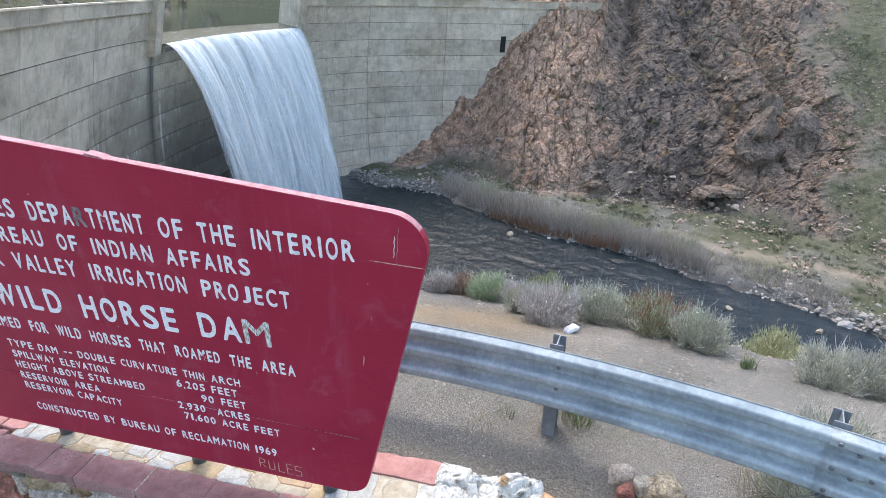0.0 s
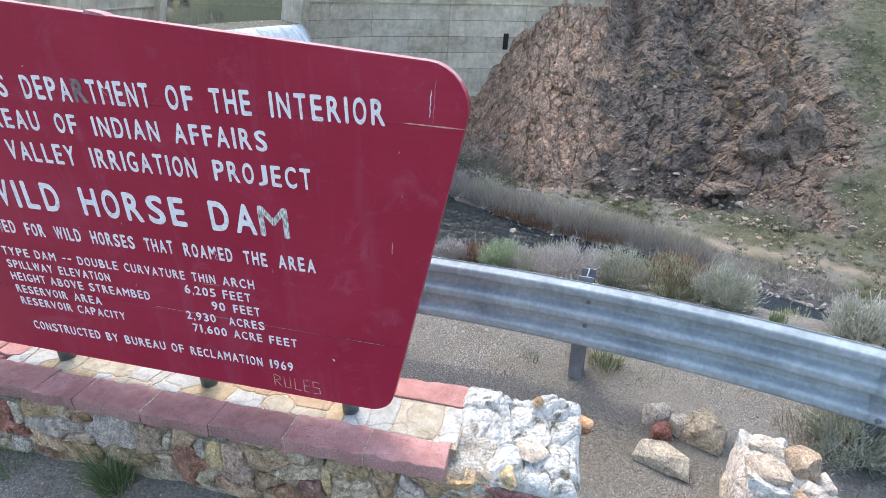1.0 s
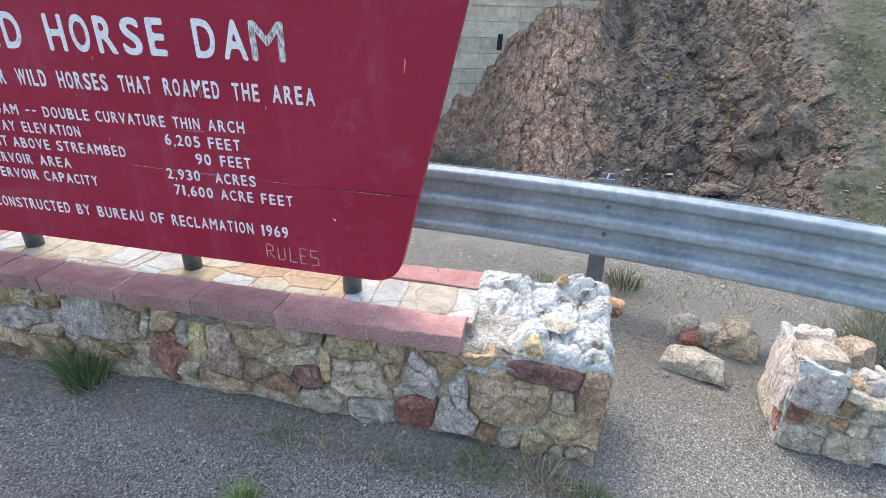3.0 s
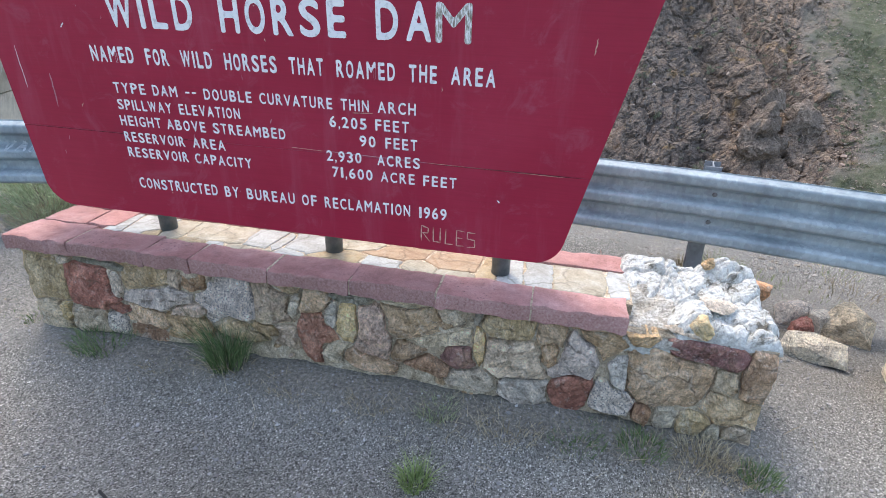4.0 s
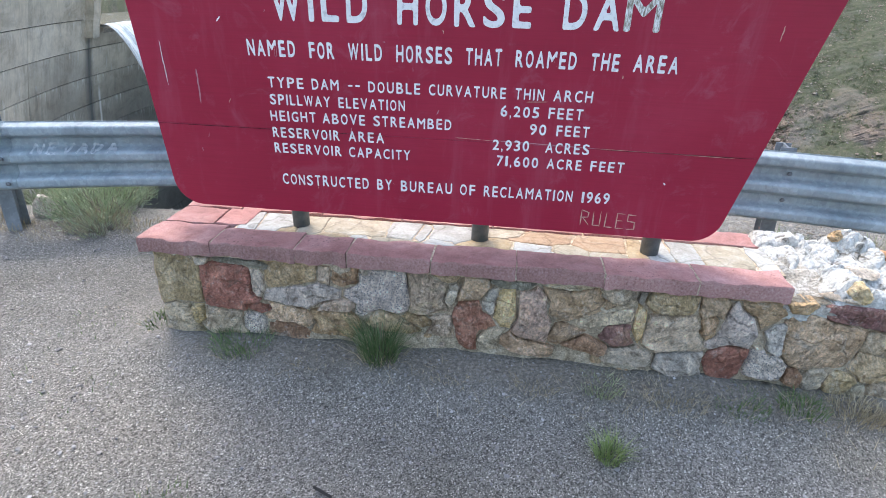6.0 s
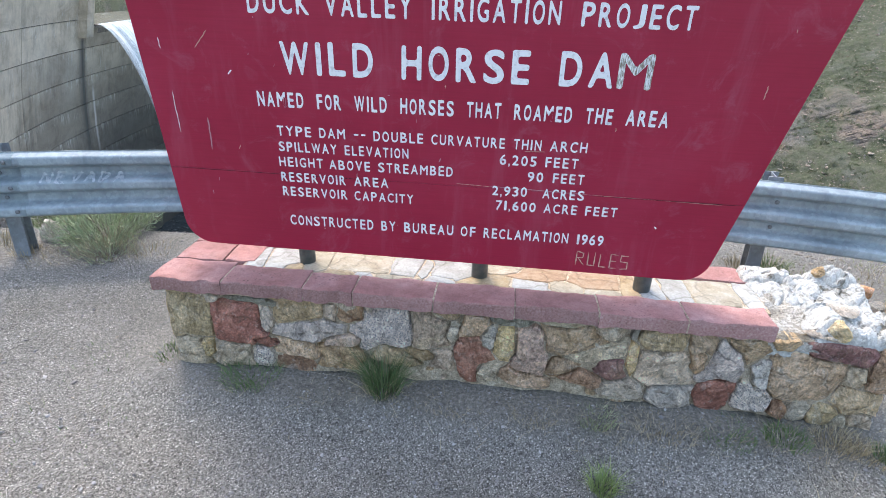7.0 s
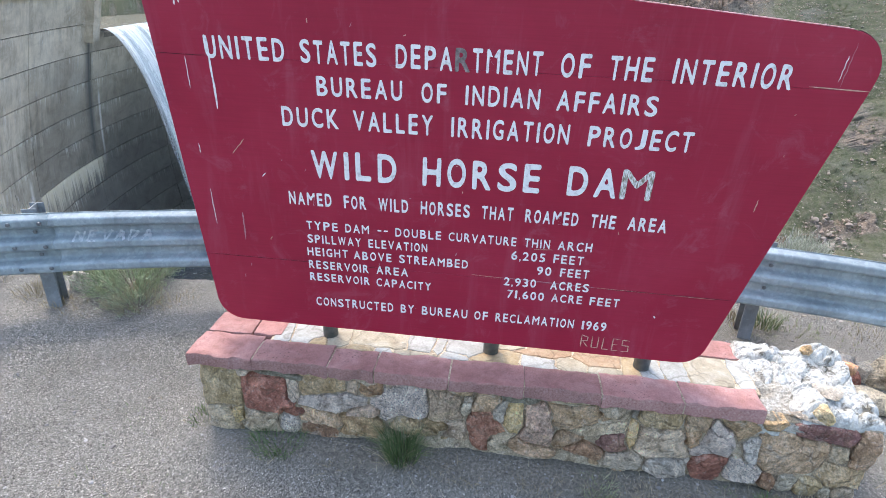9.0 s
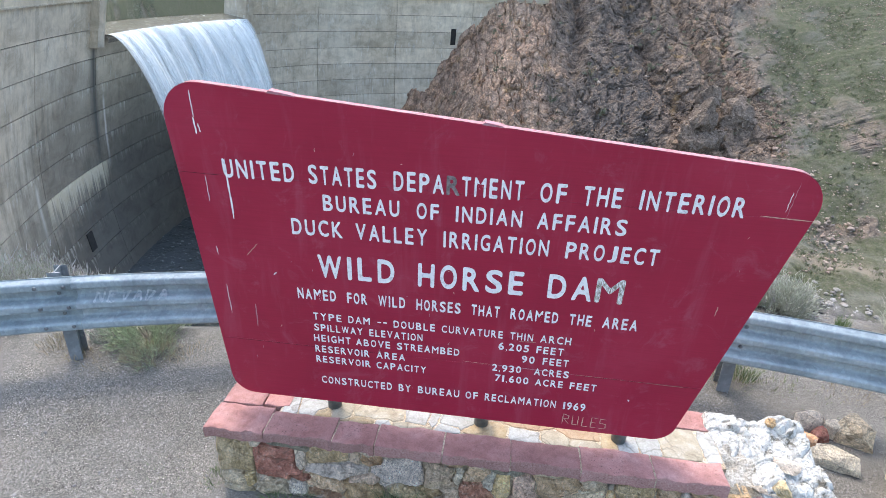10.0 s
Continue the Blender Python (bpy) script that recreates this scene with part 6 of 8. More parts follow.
def fitted_outlines(stones, x0, x1, z0, z1, joint=0.0055, reach=1.20):
    """For each stone (x, z, half width, half height, kind, turn) an outline that runs out to its neighbours, with a wandering joint between."""
    box = np.array([q_[:4] for q_ in stones], float)
    turn = np.radians([q_[5] for q_ in stones])

    def measure_to(pts, j):
        dx, dz = pts[..., 0, None] - box[j, 0], pts[..., 1, None] - box[j, 1]
        ca, sa = np.cos(turn[j]), np.sin(turn[j])
        u, w = np.abs(dx * ca + dz * sa) / box[j, 2], np.abs(dz * ca - dx * sa) / box[j, 3]
        return (u ** 4.5 + w ** 4.5) ** (1 / 4.5)

    out = []
    for i, (cx, cz, hw, hh) in enumerate(box):
        n = max(22, int((hw + hh) * 4 / 0.018))
        ang = np.arange(n) * 2 * np.pi / n
        far = 1.45 * math.hypot(hw, hh)
        rr = np.linspace(0.0, far, 90)
        pts = np.stack([cx + rr[None] * np.cos(ang)[:, None], cz + rr[None] * np.sin(ang)[:, None]], -1)
        flat_ = pts.reshape(-1, 2)
        wob = np.stack([vnoise(p3(flat_[:, 0] * 11, flat_[:, 1] * 11), k) + 0.4 * vnoise(p3(flat_[:, 0] * 34, flat_[:, 1] * 34), k + 3) - 0.7 for k in (301, 302)], 1)
        warped = (flat_ + 0.020 * wob).reshape(pts.shape)
        own = measure_to(warped, np.array([i]))[..., 0]
        near = [j for j in range(len(box)) if j != i and abs(box[j, 0] - cx) < hw + box[j, 2] + 0.10 and abs(box[j, 1] - cz) < hh + box[j, 3] + 0.10]
        other = measure_to(warped, np.array(near)).min(-1) if near else np.full(own.shape, 9.0)
        stop = (other < own) | (own > reach) | (pts[..., 0] < x0) | (pts[..., 0] > x1) | (pts[..., 1] < z0) | (pts[..., 1] > z1)
        stop[:, :3] = False
        first = np.where(stop.any(1), stop.argmax(1), 89)
        rad = np.maximum(rr[first] - joint, 0.010)
        out.append(hewn(np.stack([rad * np.cos(ang), rad * np.sin(ang)], 1), i))
    return out


rnd = random.Random(21)
outlines = fitted_outlines(STONES, WALL_X0 - 0.005, WALL_X1 + 0.01, -0.05, 0.560, 0.0068, 1.46)
FRONT = Matrix(((1, 0, 0, 0), (0, 0, -1, WALL_Y), (0, 1, 0, 0), (0, 0, 0, 1)))
for i, (sx, sz, hw, hh, kind, rot) in enumerate(STONES):
    bm = field_stone(sx, sz, hw, hh, 200 + i, rot, rnd.uniform(0.014, 0.040), chip=0.42, outline=outlines[i])
    bm.transform(W_INV @ FRONT)
    part("stone", bm_mesh("stone", bm, True), STONE[kind], wall)
# chips wedged between the big stones
n_chip, tries = 0, 0
chips_ = [q_[:4] for q_ in STONES]
while n_chip < 16 and tries < 6000:
    tries += 1
    r_ = rnd.uniform(0.016, 0.034)
    x_, z_ = rnd.uniform(WALL_X0 + 0.04, WALL_X1 - 0.04), rnd.uniform(0.05, 0.53)
    if any(abs(x_ - a) < c * 1.05 + r_ and abs(z_ - b) < d * 1.05 + r_ * 0.7 for a, b, c, d in chips_):
        continue
    chips_.append((x_, z_, r_, r_ * 0.6))
    bm = field_stone(x_, z_, r_, r_ * rnd.uniform(0.5, 0.9), 400 + n_chip, rnd.uniform(-25, 25), rnd.uniform(0.006, 0.018))
    bm.transform(W_INV @ FRONT)
    part("stone", bm_mesh("stone", bm, True), STONE[rnd.choice(("tan", "grey", "brown", "olive", "cream", "brown"))], wall)
    n_chip += 1
# the two ends: a few plain stones
for mtx in (Matrix(((0, 0, -1, WALL_X0), (-1, 0, 0, WALL_Y + WALL_T), (0, 1, 0, 0), (0, 0, 0, 1))), Matrix(((0, 0, 1, WALL_X1), (1, 0, 0, WALL_Y), (0, 1, 0, 0), (0, 0, 0, 1)))):
    for i, (a, b, c, d, kind) in enumerate(((0.10, 0.42, 0.09, 0.11, "tan"), (0.33, 0.45, 0.12, 0.08, "grey"), (0.14, 0.18, 0.12, 0.10, "brown"), (0.38, 0.24, 0.11, 0.10, "tan"), (0.26, 0.05, 0.20, 0.05, "grey"))):
        bm = field_stone(a, b, c, d, 700 + i, 0, 0.02)
        bm.transform(W_INV @ mtx)
        part("stone", bm_mesh("stone", bm, True), STONE[kind], wall)


def slab(x0, x1, y0, y1, z0, z1, seed, bev=0.010, jit=0.014):
    """A cut slab with worn, slightly wavy edges."""
    r = random.Random(seed)
    bm = bmesh.new()
    nx_, ny_ = max(2, int((x1 - x0) / 0.022)), max(2, int((y1 - y0) / 0.03))
    bmesh.ops.create_grid(bm, x_segments=nx_, y_segments=ny_, size=0.5)
    for v_ in bm.verts:
        v_.co = Vector((x0 + (v_.co.x + 0.5) * (x1 - x0), y0 + (v_.co.y + 0.5) * (y1 - y0), z1))
    ex = bmesh.ops.extrude_face_region(bm, geom=list(bm.faces))
    up = [g for g in ex["geom"] if isinstance(g, bmesh.types.BMVert)]
    ups = set(up)
    for v_ in bm.verts:
        if v_ not in ups:
            v_.co.z = z0
    bmesh.ops.recalc_face_normals(bm, faces=bm.faces)
    rim = [e for e in bm.edges if e.verts[0] in ups and e.verts[1] in ups and any(abs(f_.normal.z) < 0.5 for f_ in e.link_faces)]
    bmesh.ops.bevel(bm, geom=rim, offset=bev, segments=2, affect="EDGES", profile=0.6)
    for v_ in bm.verts:
        k = noise.noise_vector(v_.co * 11 + Vector((seed * 3.1, 0, 0))) + noise.noise_vector(v_.co * 38) * (0.75 if v_.co.y < 2.47 else 0.25)
        v_.co += Vector((k.x * jit * 0.5, k.y * jit, k.z * jit * 0.6))
    bm.normal_update()
    for e in bm.edges:
        if len(e.link_faces) == 2 and e.calc_face_angle(0) > 0.45:
            e.smooth = False
    bm.transform(W_INV)
    return bm_mesh("slab", bm, True)


CAP_X = [-2.955, -2.575, -2.145, -1.885, -1.475, -1.072, -0.665, -0.245, 0.165]
for i, (a, b) in enumerate(zip(CAP_X[:-1], CAP_X[1:])):
    part("coping_stone", slab(a + 0.0025, b - 0.0025, 2.445 + 0.006 * (i % 2), 2.635 + (0.04 if i == 0 else 0.0) + 0.012 * math.sin(i * 2.3), 0.562, 0.636 + 0.003 * (i % 3), 30 + i), CAP, wall)
for a in CAP_X[1:-1]:
    bm = box_bm(a - 0.005, a + 0.005, 2.452, 2.625, 0.565, 0.6355)
    for v_ in bm.verts:
        v_.co += noise.noise_vector(v_.co * 23) * 0.003
    bm.transform(W_INV)
    part("joint_mortar", bm_mesh("joint_mortar", bm), MORTAR, wall)
BACK_X = [-2.945, -2.62, -2.15, -1.7, -1.2, -0.72, -0.30, 0.20]
for i, (a, b) in enumerate(zip(BACK_X[:-1], BACK_X[1:])):
    part("coping_stone", slab(a + 0.004, b - 0.004, 2.905, 3.075, 0.553, 0.640 + 0.003 * (i % 2), 60 + i), CAP, wall)
part("coping_stone", slab(-2.945, -2.68, 2.685, 2.90, 0.553, 0.637, 80), CAP, wall)
part("coping_stone", slab(-2.672, -2.50, 2.70, 2.90, 0.553, 0.638, 81), CAP, wall)
bm = box_bm(-2.93, 0.15, 2.466, 2.60, 0.553, 0.629)
bm.transform(W_INV)
part("bedding_mortar", bm_mesh("bedding_mortar", bm), MORTAR, wall)
bm = box_bm(-2.55, 0.19, 2.60, 2.94, 0.50, 0.6265)
bm.transform(W_INV)
part("bedding_mortar", bm_mesh("bedding_mortar", bm), MORTAR, wall)
FLAGS = [(-2.50, 2.77, 0.045, 0.13, "flag_white", 8), (-2.36, 2.80, 0.10, 0.11, "flag_white", -4), (-2.26, 2.68, 0.05, 0.05, "flag_tan", 20), (-2.16, 2.78, 0.065, 0.12, "flag", 0), (-1.93, 2.80, 0.17, 0.105, "flag", -5), (-1.87, 2.66, 0.05, 0.035, "flag_white", 0), (-2.03, 2.66, 0.10, 0.03, "flag_tan", 4), (-1.66, 2.80, 0.085, 0.11, "flag_white", 8), (-1.555, 2.78, 0.035, 0.09, "flag_white", -12), (-1.47, 2.66, 0.06, 0.035, "flag_white", -10), (-1.40, 2.80, 0.12, 0.10, "flag_white", 3), (-1.69, 2.655, 0.10, 0.025, "flag", -6), (-1.22, 2.71, 0.13, 0.055, "flag_tan", -4), (-1.16, 2.85, 0.15, 0.05, "flag", 2)]
FLAGS += [(-0.99, 2.69, 0.10, 0.055, "flag_white", -4), (-0.93, 2.83, 0.15, 0.075, "flag_peach", 4), (-0.80, 2.70, 0.09, 0.06, "flag", -10), (-0.64, 2.80, 0.14, 0.11, "flag_peach", -6), (-0.62, 2.67, 0.10, 0.03, "flag", 5), (-0.475, 2.77, 0.05, 0.13, "flag_tan", 0), (-0.365, 2.77, 0.06, 0.13, "flag_white", 0), (-0.235, 2.77, 0.065, 0.13, "flag_white", 3), (-0.04, 2.78, 0.12, 0.12, "flag", -3), (0.13, 2.77, 0.045, 0.13, "flag_white", 0)]
TOPF = Matrix(((1, 0, 0, 0), (0, 1, 0, 0), (0, 0, 1, 0.622), (0, 0, 0, 1)))
for i, ring in enumerate(fitted_outlines(FLAGS, -2.545, 0.185, 2.628, 2.905, 0.006, 1.5)):
    bm = bmesh.new()
    cx_, cy_ = FLAGS[i][:2]
    rows_ = [[bm.verts.new((cx_ + x * k, cy_ + y * k, z + 0.0025 * noise.noise((x * k * 16 + i, y * k * 16, 1.7)))) for x, y in ring] for k, z in ((1.0, -0.03), (1.0, 0.006), (0.95, 0.0095), (0.55, 0.0105))]
    for a, b in zip(rows_[:-1], rows_[1:]):
        for k in range(len(ring)):
            bm.faces.new((a[k], a[(k + 1) % len(ring)], b[(k + 1) % len(ring)], b[k]))
    mid = bm.verts.new((cx_, cy_, 0.011))
    for k in range(len(ring)):
        bm.faces.new((rows_[-1][k], rows_[-1][(k + 1) % len(ring)], mid))
    bmesh.ops.recalc_face_normals(bm, faces=bm.faces)
    bm.transform(W_INV @ TOPF)
    part("flagstone", bm_mesh("flagstone", bm), STONE[FLAGS[i][4]], wall)


def lump(size, seed, detail=3, rough=0.35, facet=0.5):
    """A broken rock: a sphere cut by facets and roughened."""
    bm = bmesh.new()
    bmesh.ops.create_icosphere(bm, subdivisions=detail, radius=1.0)
    r = random.Random(seed)
    planes = [(Vector((r.gauss(0, 1), r.gauss(0, 1), r.gauss(0, 1))).normalized(), r.uniform(0.55, 0.9)) for _ in range(14)]
    for v_ in bm.verts:
        p = v_.co.copy()
        for n_, d_ in planes:
            k = p.dot(n_)
            if k > d_:
                p -= n_ * (k - d_) * (0.5 + facet * 0.5)
        p *= 1 + rough * 0.35 * noise.noise(p * 1.7 + Vector((seed * 5.3, 0, 0))) + rough * 0.18 * noise.noise(p * 5 + Vector((0, seed * 2.1, 0)))
        v_.co = Vector((p.x * size[0], p.y * size[1], p.z * size[2]))
    return bm


# broken end of the wall: pale mortar rubble where the coping is gone
nx_, ny_ = 84, 80
gxs, gys = np.linspace(0.15, 0.79, nx_), np.linspace(2.488, 3.06, ny_)
MX, MY = np.meshgrid(gxs, gys)
mp = p3(MX.ravel() / 0.10, MY.ravel() / 0.10)
mw = mp + 0.3 * (np.stack([fbm(mp, 2, 7), fbm(mp, 2, 8), fbm(mp, 2, 9)], 1) - 0.5)
billow = np.abs(2 * fbm(mw * 0.45, 2, 4) - 1)
chunk1, crack1 = facets(mw * 0.62, 140)
chunk2, crack2 = facets(mw * 2.3, 150)
mz = 0.610 + 0.065 * billow + 0.040 * chunk1 + 0.010 * chunk2 - 0.018 * step(0.10, 0.0, crack1) - 0.006 * step(0.2, 0.0, crack2) + 0.008 * (fbm(mp * 6.0, 2, 27) - 0.5)
mz += 0.05 * step(0.05, 0.4, MY.ravel() - 2.6) + 0.06 * np.exp(-(((MX.ravel() - 0.62) ** 2 + (MY.ravel() - 2.98) ** 2) / 0.006))
mz -= 0.10 * step(0.46, 0.30, MX.ravel()) * step(2.80, 2.66, MY.ravel())
rim_ = np.minimum(np.minimum(MX.ravel() - 0.15, 0.79 - MX.ravel()), np.minimum(MY.ravel() - 2.488, 3.06 - MY.ravel()))
mz -= 0.06 * np.exp(-rim_ / 0.02)
mco = np.stack([MX.ravel() + 0.012 * (fbm(mp * 1.5, 2, 17) - 0.5), MY.ravel() + 0.02 * (fbm(mp * 1.5, 2, 18) - 0.5), mz], 1) - np.array([-1.2, 2.75, 0])
mid_ = np.arange(nx_ * ny_).reshape(ny_, nx_)
mq = np.stack([mid_[:-1, :-1], mid_[:-1, 1:], mid_[1:, 1:], mid_[1:, :-1]], -1).reshape(-1, 4)
ring_ = list(mid_[0, :]) + list(mid_[1:, -1]) + list(mid_[-1, -2::-1]) + list(mid_[-2:0:-1, 0])
low = mco[ring_].copy()
low[:, 2] = 0.535
o_ = len(mco)
mq = np.vstack([mq, [(ring_[i], o_ + i, o_ + (i + 1) % len(ring_), ring_[(i + 1) % len(ring_)]) for i in range(len(ring_))]])
part("broken_mortar", mesh_np("broken_mortar", np.vstack([mco, low]), mq), PALE_MORTAR, wall, "rough white mortar where the coping broke off")
for x, y, z, sz, kind, seed in ((0.46, 2.505, 0.615, (0.07, 0.045, 0.055), "ochre", 3), (0.55, 2.67, 0.640, (0.085, 0.075, 0.030), "pale", 4), (0.785, 2.96, 0.60, (0.085, 0.06, 0.065), "orange", 5), (0.56, 2.97, 0.70, (0.045, 0.035, 0.035), "ochre", 7), (0.40, 2.515, 0.575, (0.09, 0.035, 0.028), "pale", 14)):
    bm = lump(sz, seed, 4, 0.5, 0.9)
    bm.transform(W_INV @ pose(x, y, z, 0, 0, seed * 37))
    part("rubble_stone", bm_mesh("rubble_stone", bm), STONE[kind], wall)

# a worn slope of beige mortar under the broken coping
SX_, SY_ = np.meshgrid(np.linspace(0.155, 0.46, 40), np.linspace(2.482, 2.80, 40))
sp_ = p3(SX_.ravel() / 0.07, SY_.ravel() / 0.07)
sz_ = 0.535 + 0.30 * (SY_.ravel() - 2.482) - 0.10 * np.maximum(SX_.ravel() - 0.36, 0) + 0.030 * (fbm(sp_, 3, 61) - 0.5) + 0.020 * (fbm(sp_ * 3.0, 2, 62) - 0.5)
sco = np.stack([SX_.ravel(), SY_.ravel() + 0.012 * (fbm(sp_, 2, 63) - 0.5), sz_], 1) - np.array([-1.2, 2.75, 0])
sid = np.arange(1600).reshape(40, 40)
srim = list(sid[0, :]) + list(sid[1:, -1]) + list(sid[-1, -2::-1]) + list(sid[-2:0:-1, 0])
slow = sco[srim].copy()
slow[:, 2] = 0.50
sq_ = np.stack([sid[:-1, :-1], sid[:-1, 1:], sid[1:, 1:], sid[1:, :-1]], -1).reshape(-1, 4)
sq_ = np.vstack([sq_, [(srim[i], 1600 + i, 1600 + (i + 1) % len(srim), srim[(i + 1) % len(srim)]) for i in range(len(srim))]])
part("mortar_slope", mesh_np("mortar_slope", np.vstack([sco, slow]), sq_, True), WORN_MORTAR, wall, "worn beige mortar under the broken coping")

# ---- loose rocks and the broken pier ----
def block_rock(sx, sy, sz, seed):
    """A quarried block with chipped corners and rough faces."""
    bm = bmesh.new()
    bmesh.ops.create_cube(bm, size=1.0)
    bmesh.ops.subdivide_edges(bm, edges=list(bm.edges), cuts=13, use_grid_fill=True)
    r = random.Random(seed)
    planes = [(Vector((r.choice((-1, 1)) * r.uniform(0.4, 1), r.choice((-1, 1)) * r.uniform(0.4, 1), r.uniform(0.1, 1))).normalized(), r.uniform(0.44, 0.62)) for _ in range(7)]
    for v_ in bm.verts:
        p = v_.co.copy()
        p.x *= 1 - 0.25 * (p.y + 0.5) * (seed % 3) / 2
        for n_, d_ in planes:
            k = p.dot(n_)
            if k > d_:
                p -= n_ * (k - d_)
        p = Vector((p.x * sx, p.y * sy, p.z * sz))
        o = Vector((seed, 0, 0))
        v_.co = p + noise.noise_vector(p * 9 + o) * 0.008 + noise.noise_vector(p * 28 + o) * 0.005 + noise.noise_vector(p * 80 + o) * 0.002
    bm.normal_update()
    for e in bm.edges:
        if len(e.link_faces) == 2 and e.calc_face_angle(0) > 0.35:
            e.smooth = False
    return bm


pier = empty("broken_stone_pier", "broken stump of a mortared stone pier with ragged white top", "stone pier", m=pose(1.87, 3.11, 0.0, 0, 0, -8))
bm = bmesh.new()
bmesh.ops.create_cube(bm, size=1.0)
bmesh.ops.subdivide_edges(bm, edges=list(bm.edges), cuts=26, use_grid_fill=True)
for v_ in bm.verts:
    q_ = v_.co
    p = Vector((q_.x * 0.40, q_.y * 0.44, 0.17 + q_.z * 0.50))
    if q_.z > 0:
        p.z -= 2 * q_.z * (0.30 * max(0, q_.x) + 0.16 * max(0, q_.x + 0.1) * max(0, 0.3 - q_.y))
    if q_.z > 0.3:
        p.z += 0.05 * noise.noise(p * 6) + 0.025 * noise.noise(p * 19)
    v_.co = p + noise.noise_vector(p * 7) * 0.012 + noise.noise_vector(p * 26) * 0.008 + noise.noise_vector(p * 70) * 0.004
part("mortar_core", bm_mesh("mortar_core", bm), PALE_MORTAR, pier)
PIER_F = Matrix(((1, 0, 0, 0), (0, 0, -1, -0.21), (0, 1, 0, 0), (0, 0, 0, 1)))
PIER_STONES = [(-0.10, 0.07, 0.095, 0.078, "pale", 0), (0.10, 0.065, 0.10, 0.075, "cream", 2), (-0.145, 0.19, 0.048, 0.050, "red", 0), (-0.06, 0.185, 0.040, 0.038, "ochre", 0), (0.02, 0.19, 0.038, 0.036, "ochre", 10), (0.10, 0.18, 0.045, 0.035, "cream", 0), (0.17, 0.19, 0.030, 0.045, "pale", 0), (-0.105, 0.325, 0.092, 0.092, "white", -4), (0.03, 0.27, 0.040, 0.045, "brown", 0), (0.05, 0.345, 0.045, 0.035, "cream", -15), (0.13, 0.27, 0.055, 0.050, "pale", 0)]
for i, (q_, ring) in enumerate(zip(PIER_STONES, fitted_outlines(PIER_STONES, -0.205, 0.205, -0.02, 0.42, 0.005, 1.15))):
    bm = field_stone(q_[0], q_[1], q_[2], q_[3], 800 + i, 0, 0.030, 0.06, chip=0.5, outline=ring)
    bm.transform(PIER_F)
    part("stone", bm_mesh("stone", bm, True), STONE[q_[4]], pier)
for i, (x, y, z, sz, kind, rz) in enumerate(((-0.10, -0.09, 0.435, (0.19, 0.16, 0.11), "cream", 6), (-0.07, 0.13, 0.42, (0.17, 0.14, 0.09), "pale", -12), (0.10, 0.13, 0.385, (0.20, 0.17, 0.11), "lilac", 10), (-0.188, 0.0, 0.30, (0.06, 0.38, 0.28), "white", 0), (-0.185, 0.06, 0.12, (0.08, 0.26, 0.22), "pale", 3), (-0.178, -0.13, 0.12, (0.07, 0.12, 0.14), "red", 0), (0.14, -0.07, 0.345, (0.12, 0.11, 0.09), "white", 30), (0.05, -0.16, 0.37, (0.09, 0.08, 0.07), "ochre", 15), (0.20, -0.15, 0.26, (0.13, 0.11, 0.11), "white", -20), (0.24, -0.03, 0.21, (0.12, 0.15, 0.14), "white", 10), (0.24, 0.11, 0.19, (0.12, 0.16, 0.24), "white", -8), (0.235, -0.17, 0.10, (0.11, 0.10, 0.15), "white", 12))):
    bm = block_rock(*sz, 51 + i)
    bm.transform(pose(x, y, z, 3 - i % 4, 2 - i % 3, rz))
    part("stone", bm_mesh("stone", bm, True), STONE[kind], pier)
for x, y, z, sz, kind, seed, rz, label in ((1.36, 3.44, 0.055, (0.35, 0.15, 0.11), "pale", 71, -24, "flat buff sandstone block lying on the gravel"), (1.645, 3.73, 0.085, (0.25, 0.20, 0.20), "grey", 72, -25, "angular grey-brown rock lying on the gravel"), (1.37, 3.84, 0.065, (0.20, 0.13, 0.14), "pale", 73, -10, "pale tan rock leaning on a bigger one"), (1.375, 3.70, 0.04, (0.13, 0.09, 0.09), "red", 74, 10, "small reddish rock on the gravel"), (1.50, 3.77, 0.07, (0.14, 0.10, 0.11), "pale", 75, 40, "pale grey rock among other rocks")):
    ob = part("rock", bm_mesh("rock", block_rock(*sz, seed), True), STONE[kind], m=pose(x, y, z, 4, -5, rz))
    tagged(ob, label, "rock", "loose rocks on the gravel")
ob = part("rock", bm_mesh("rock", lump((0.14, 0.09, 0.12), 77, 4)), STONE["white"], m=pose(-4.86, 4.02, 0.06))
tagged(ob, "pale rock beside the guardrail post", "rock", "loose rocks on the gravel")


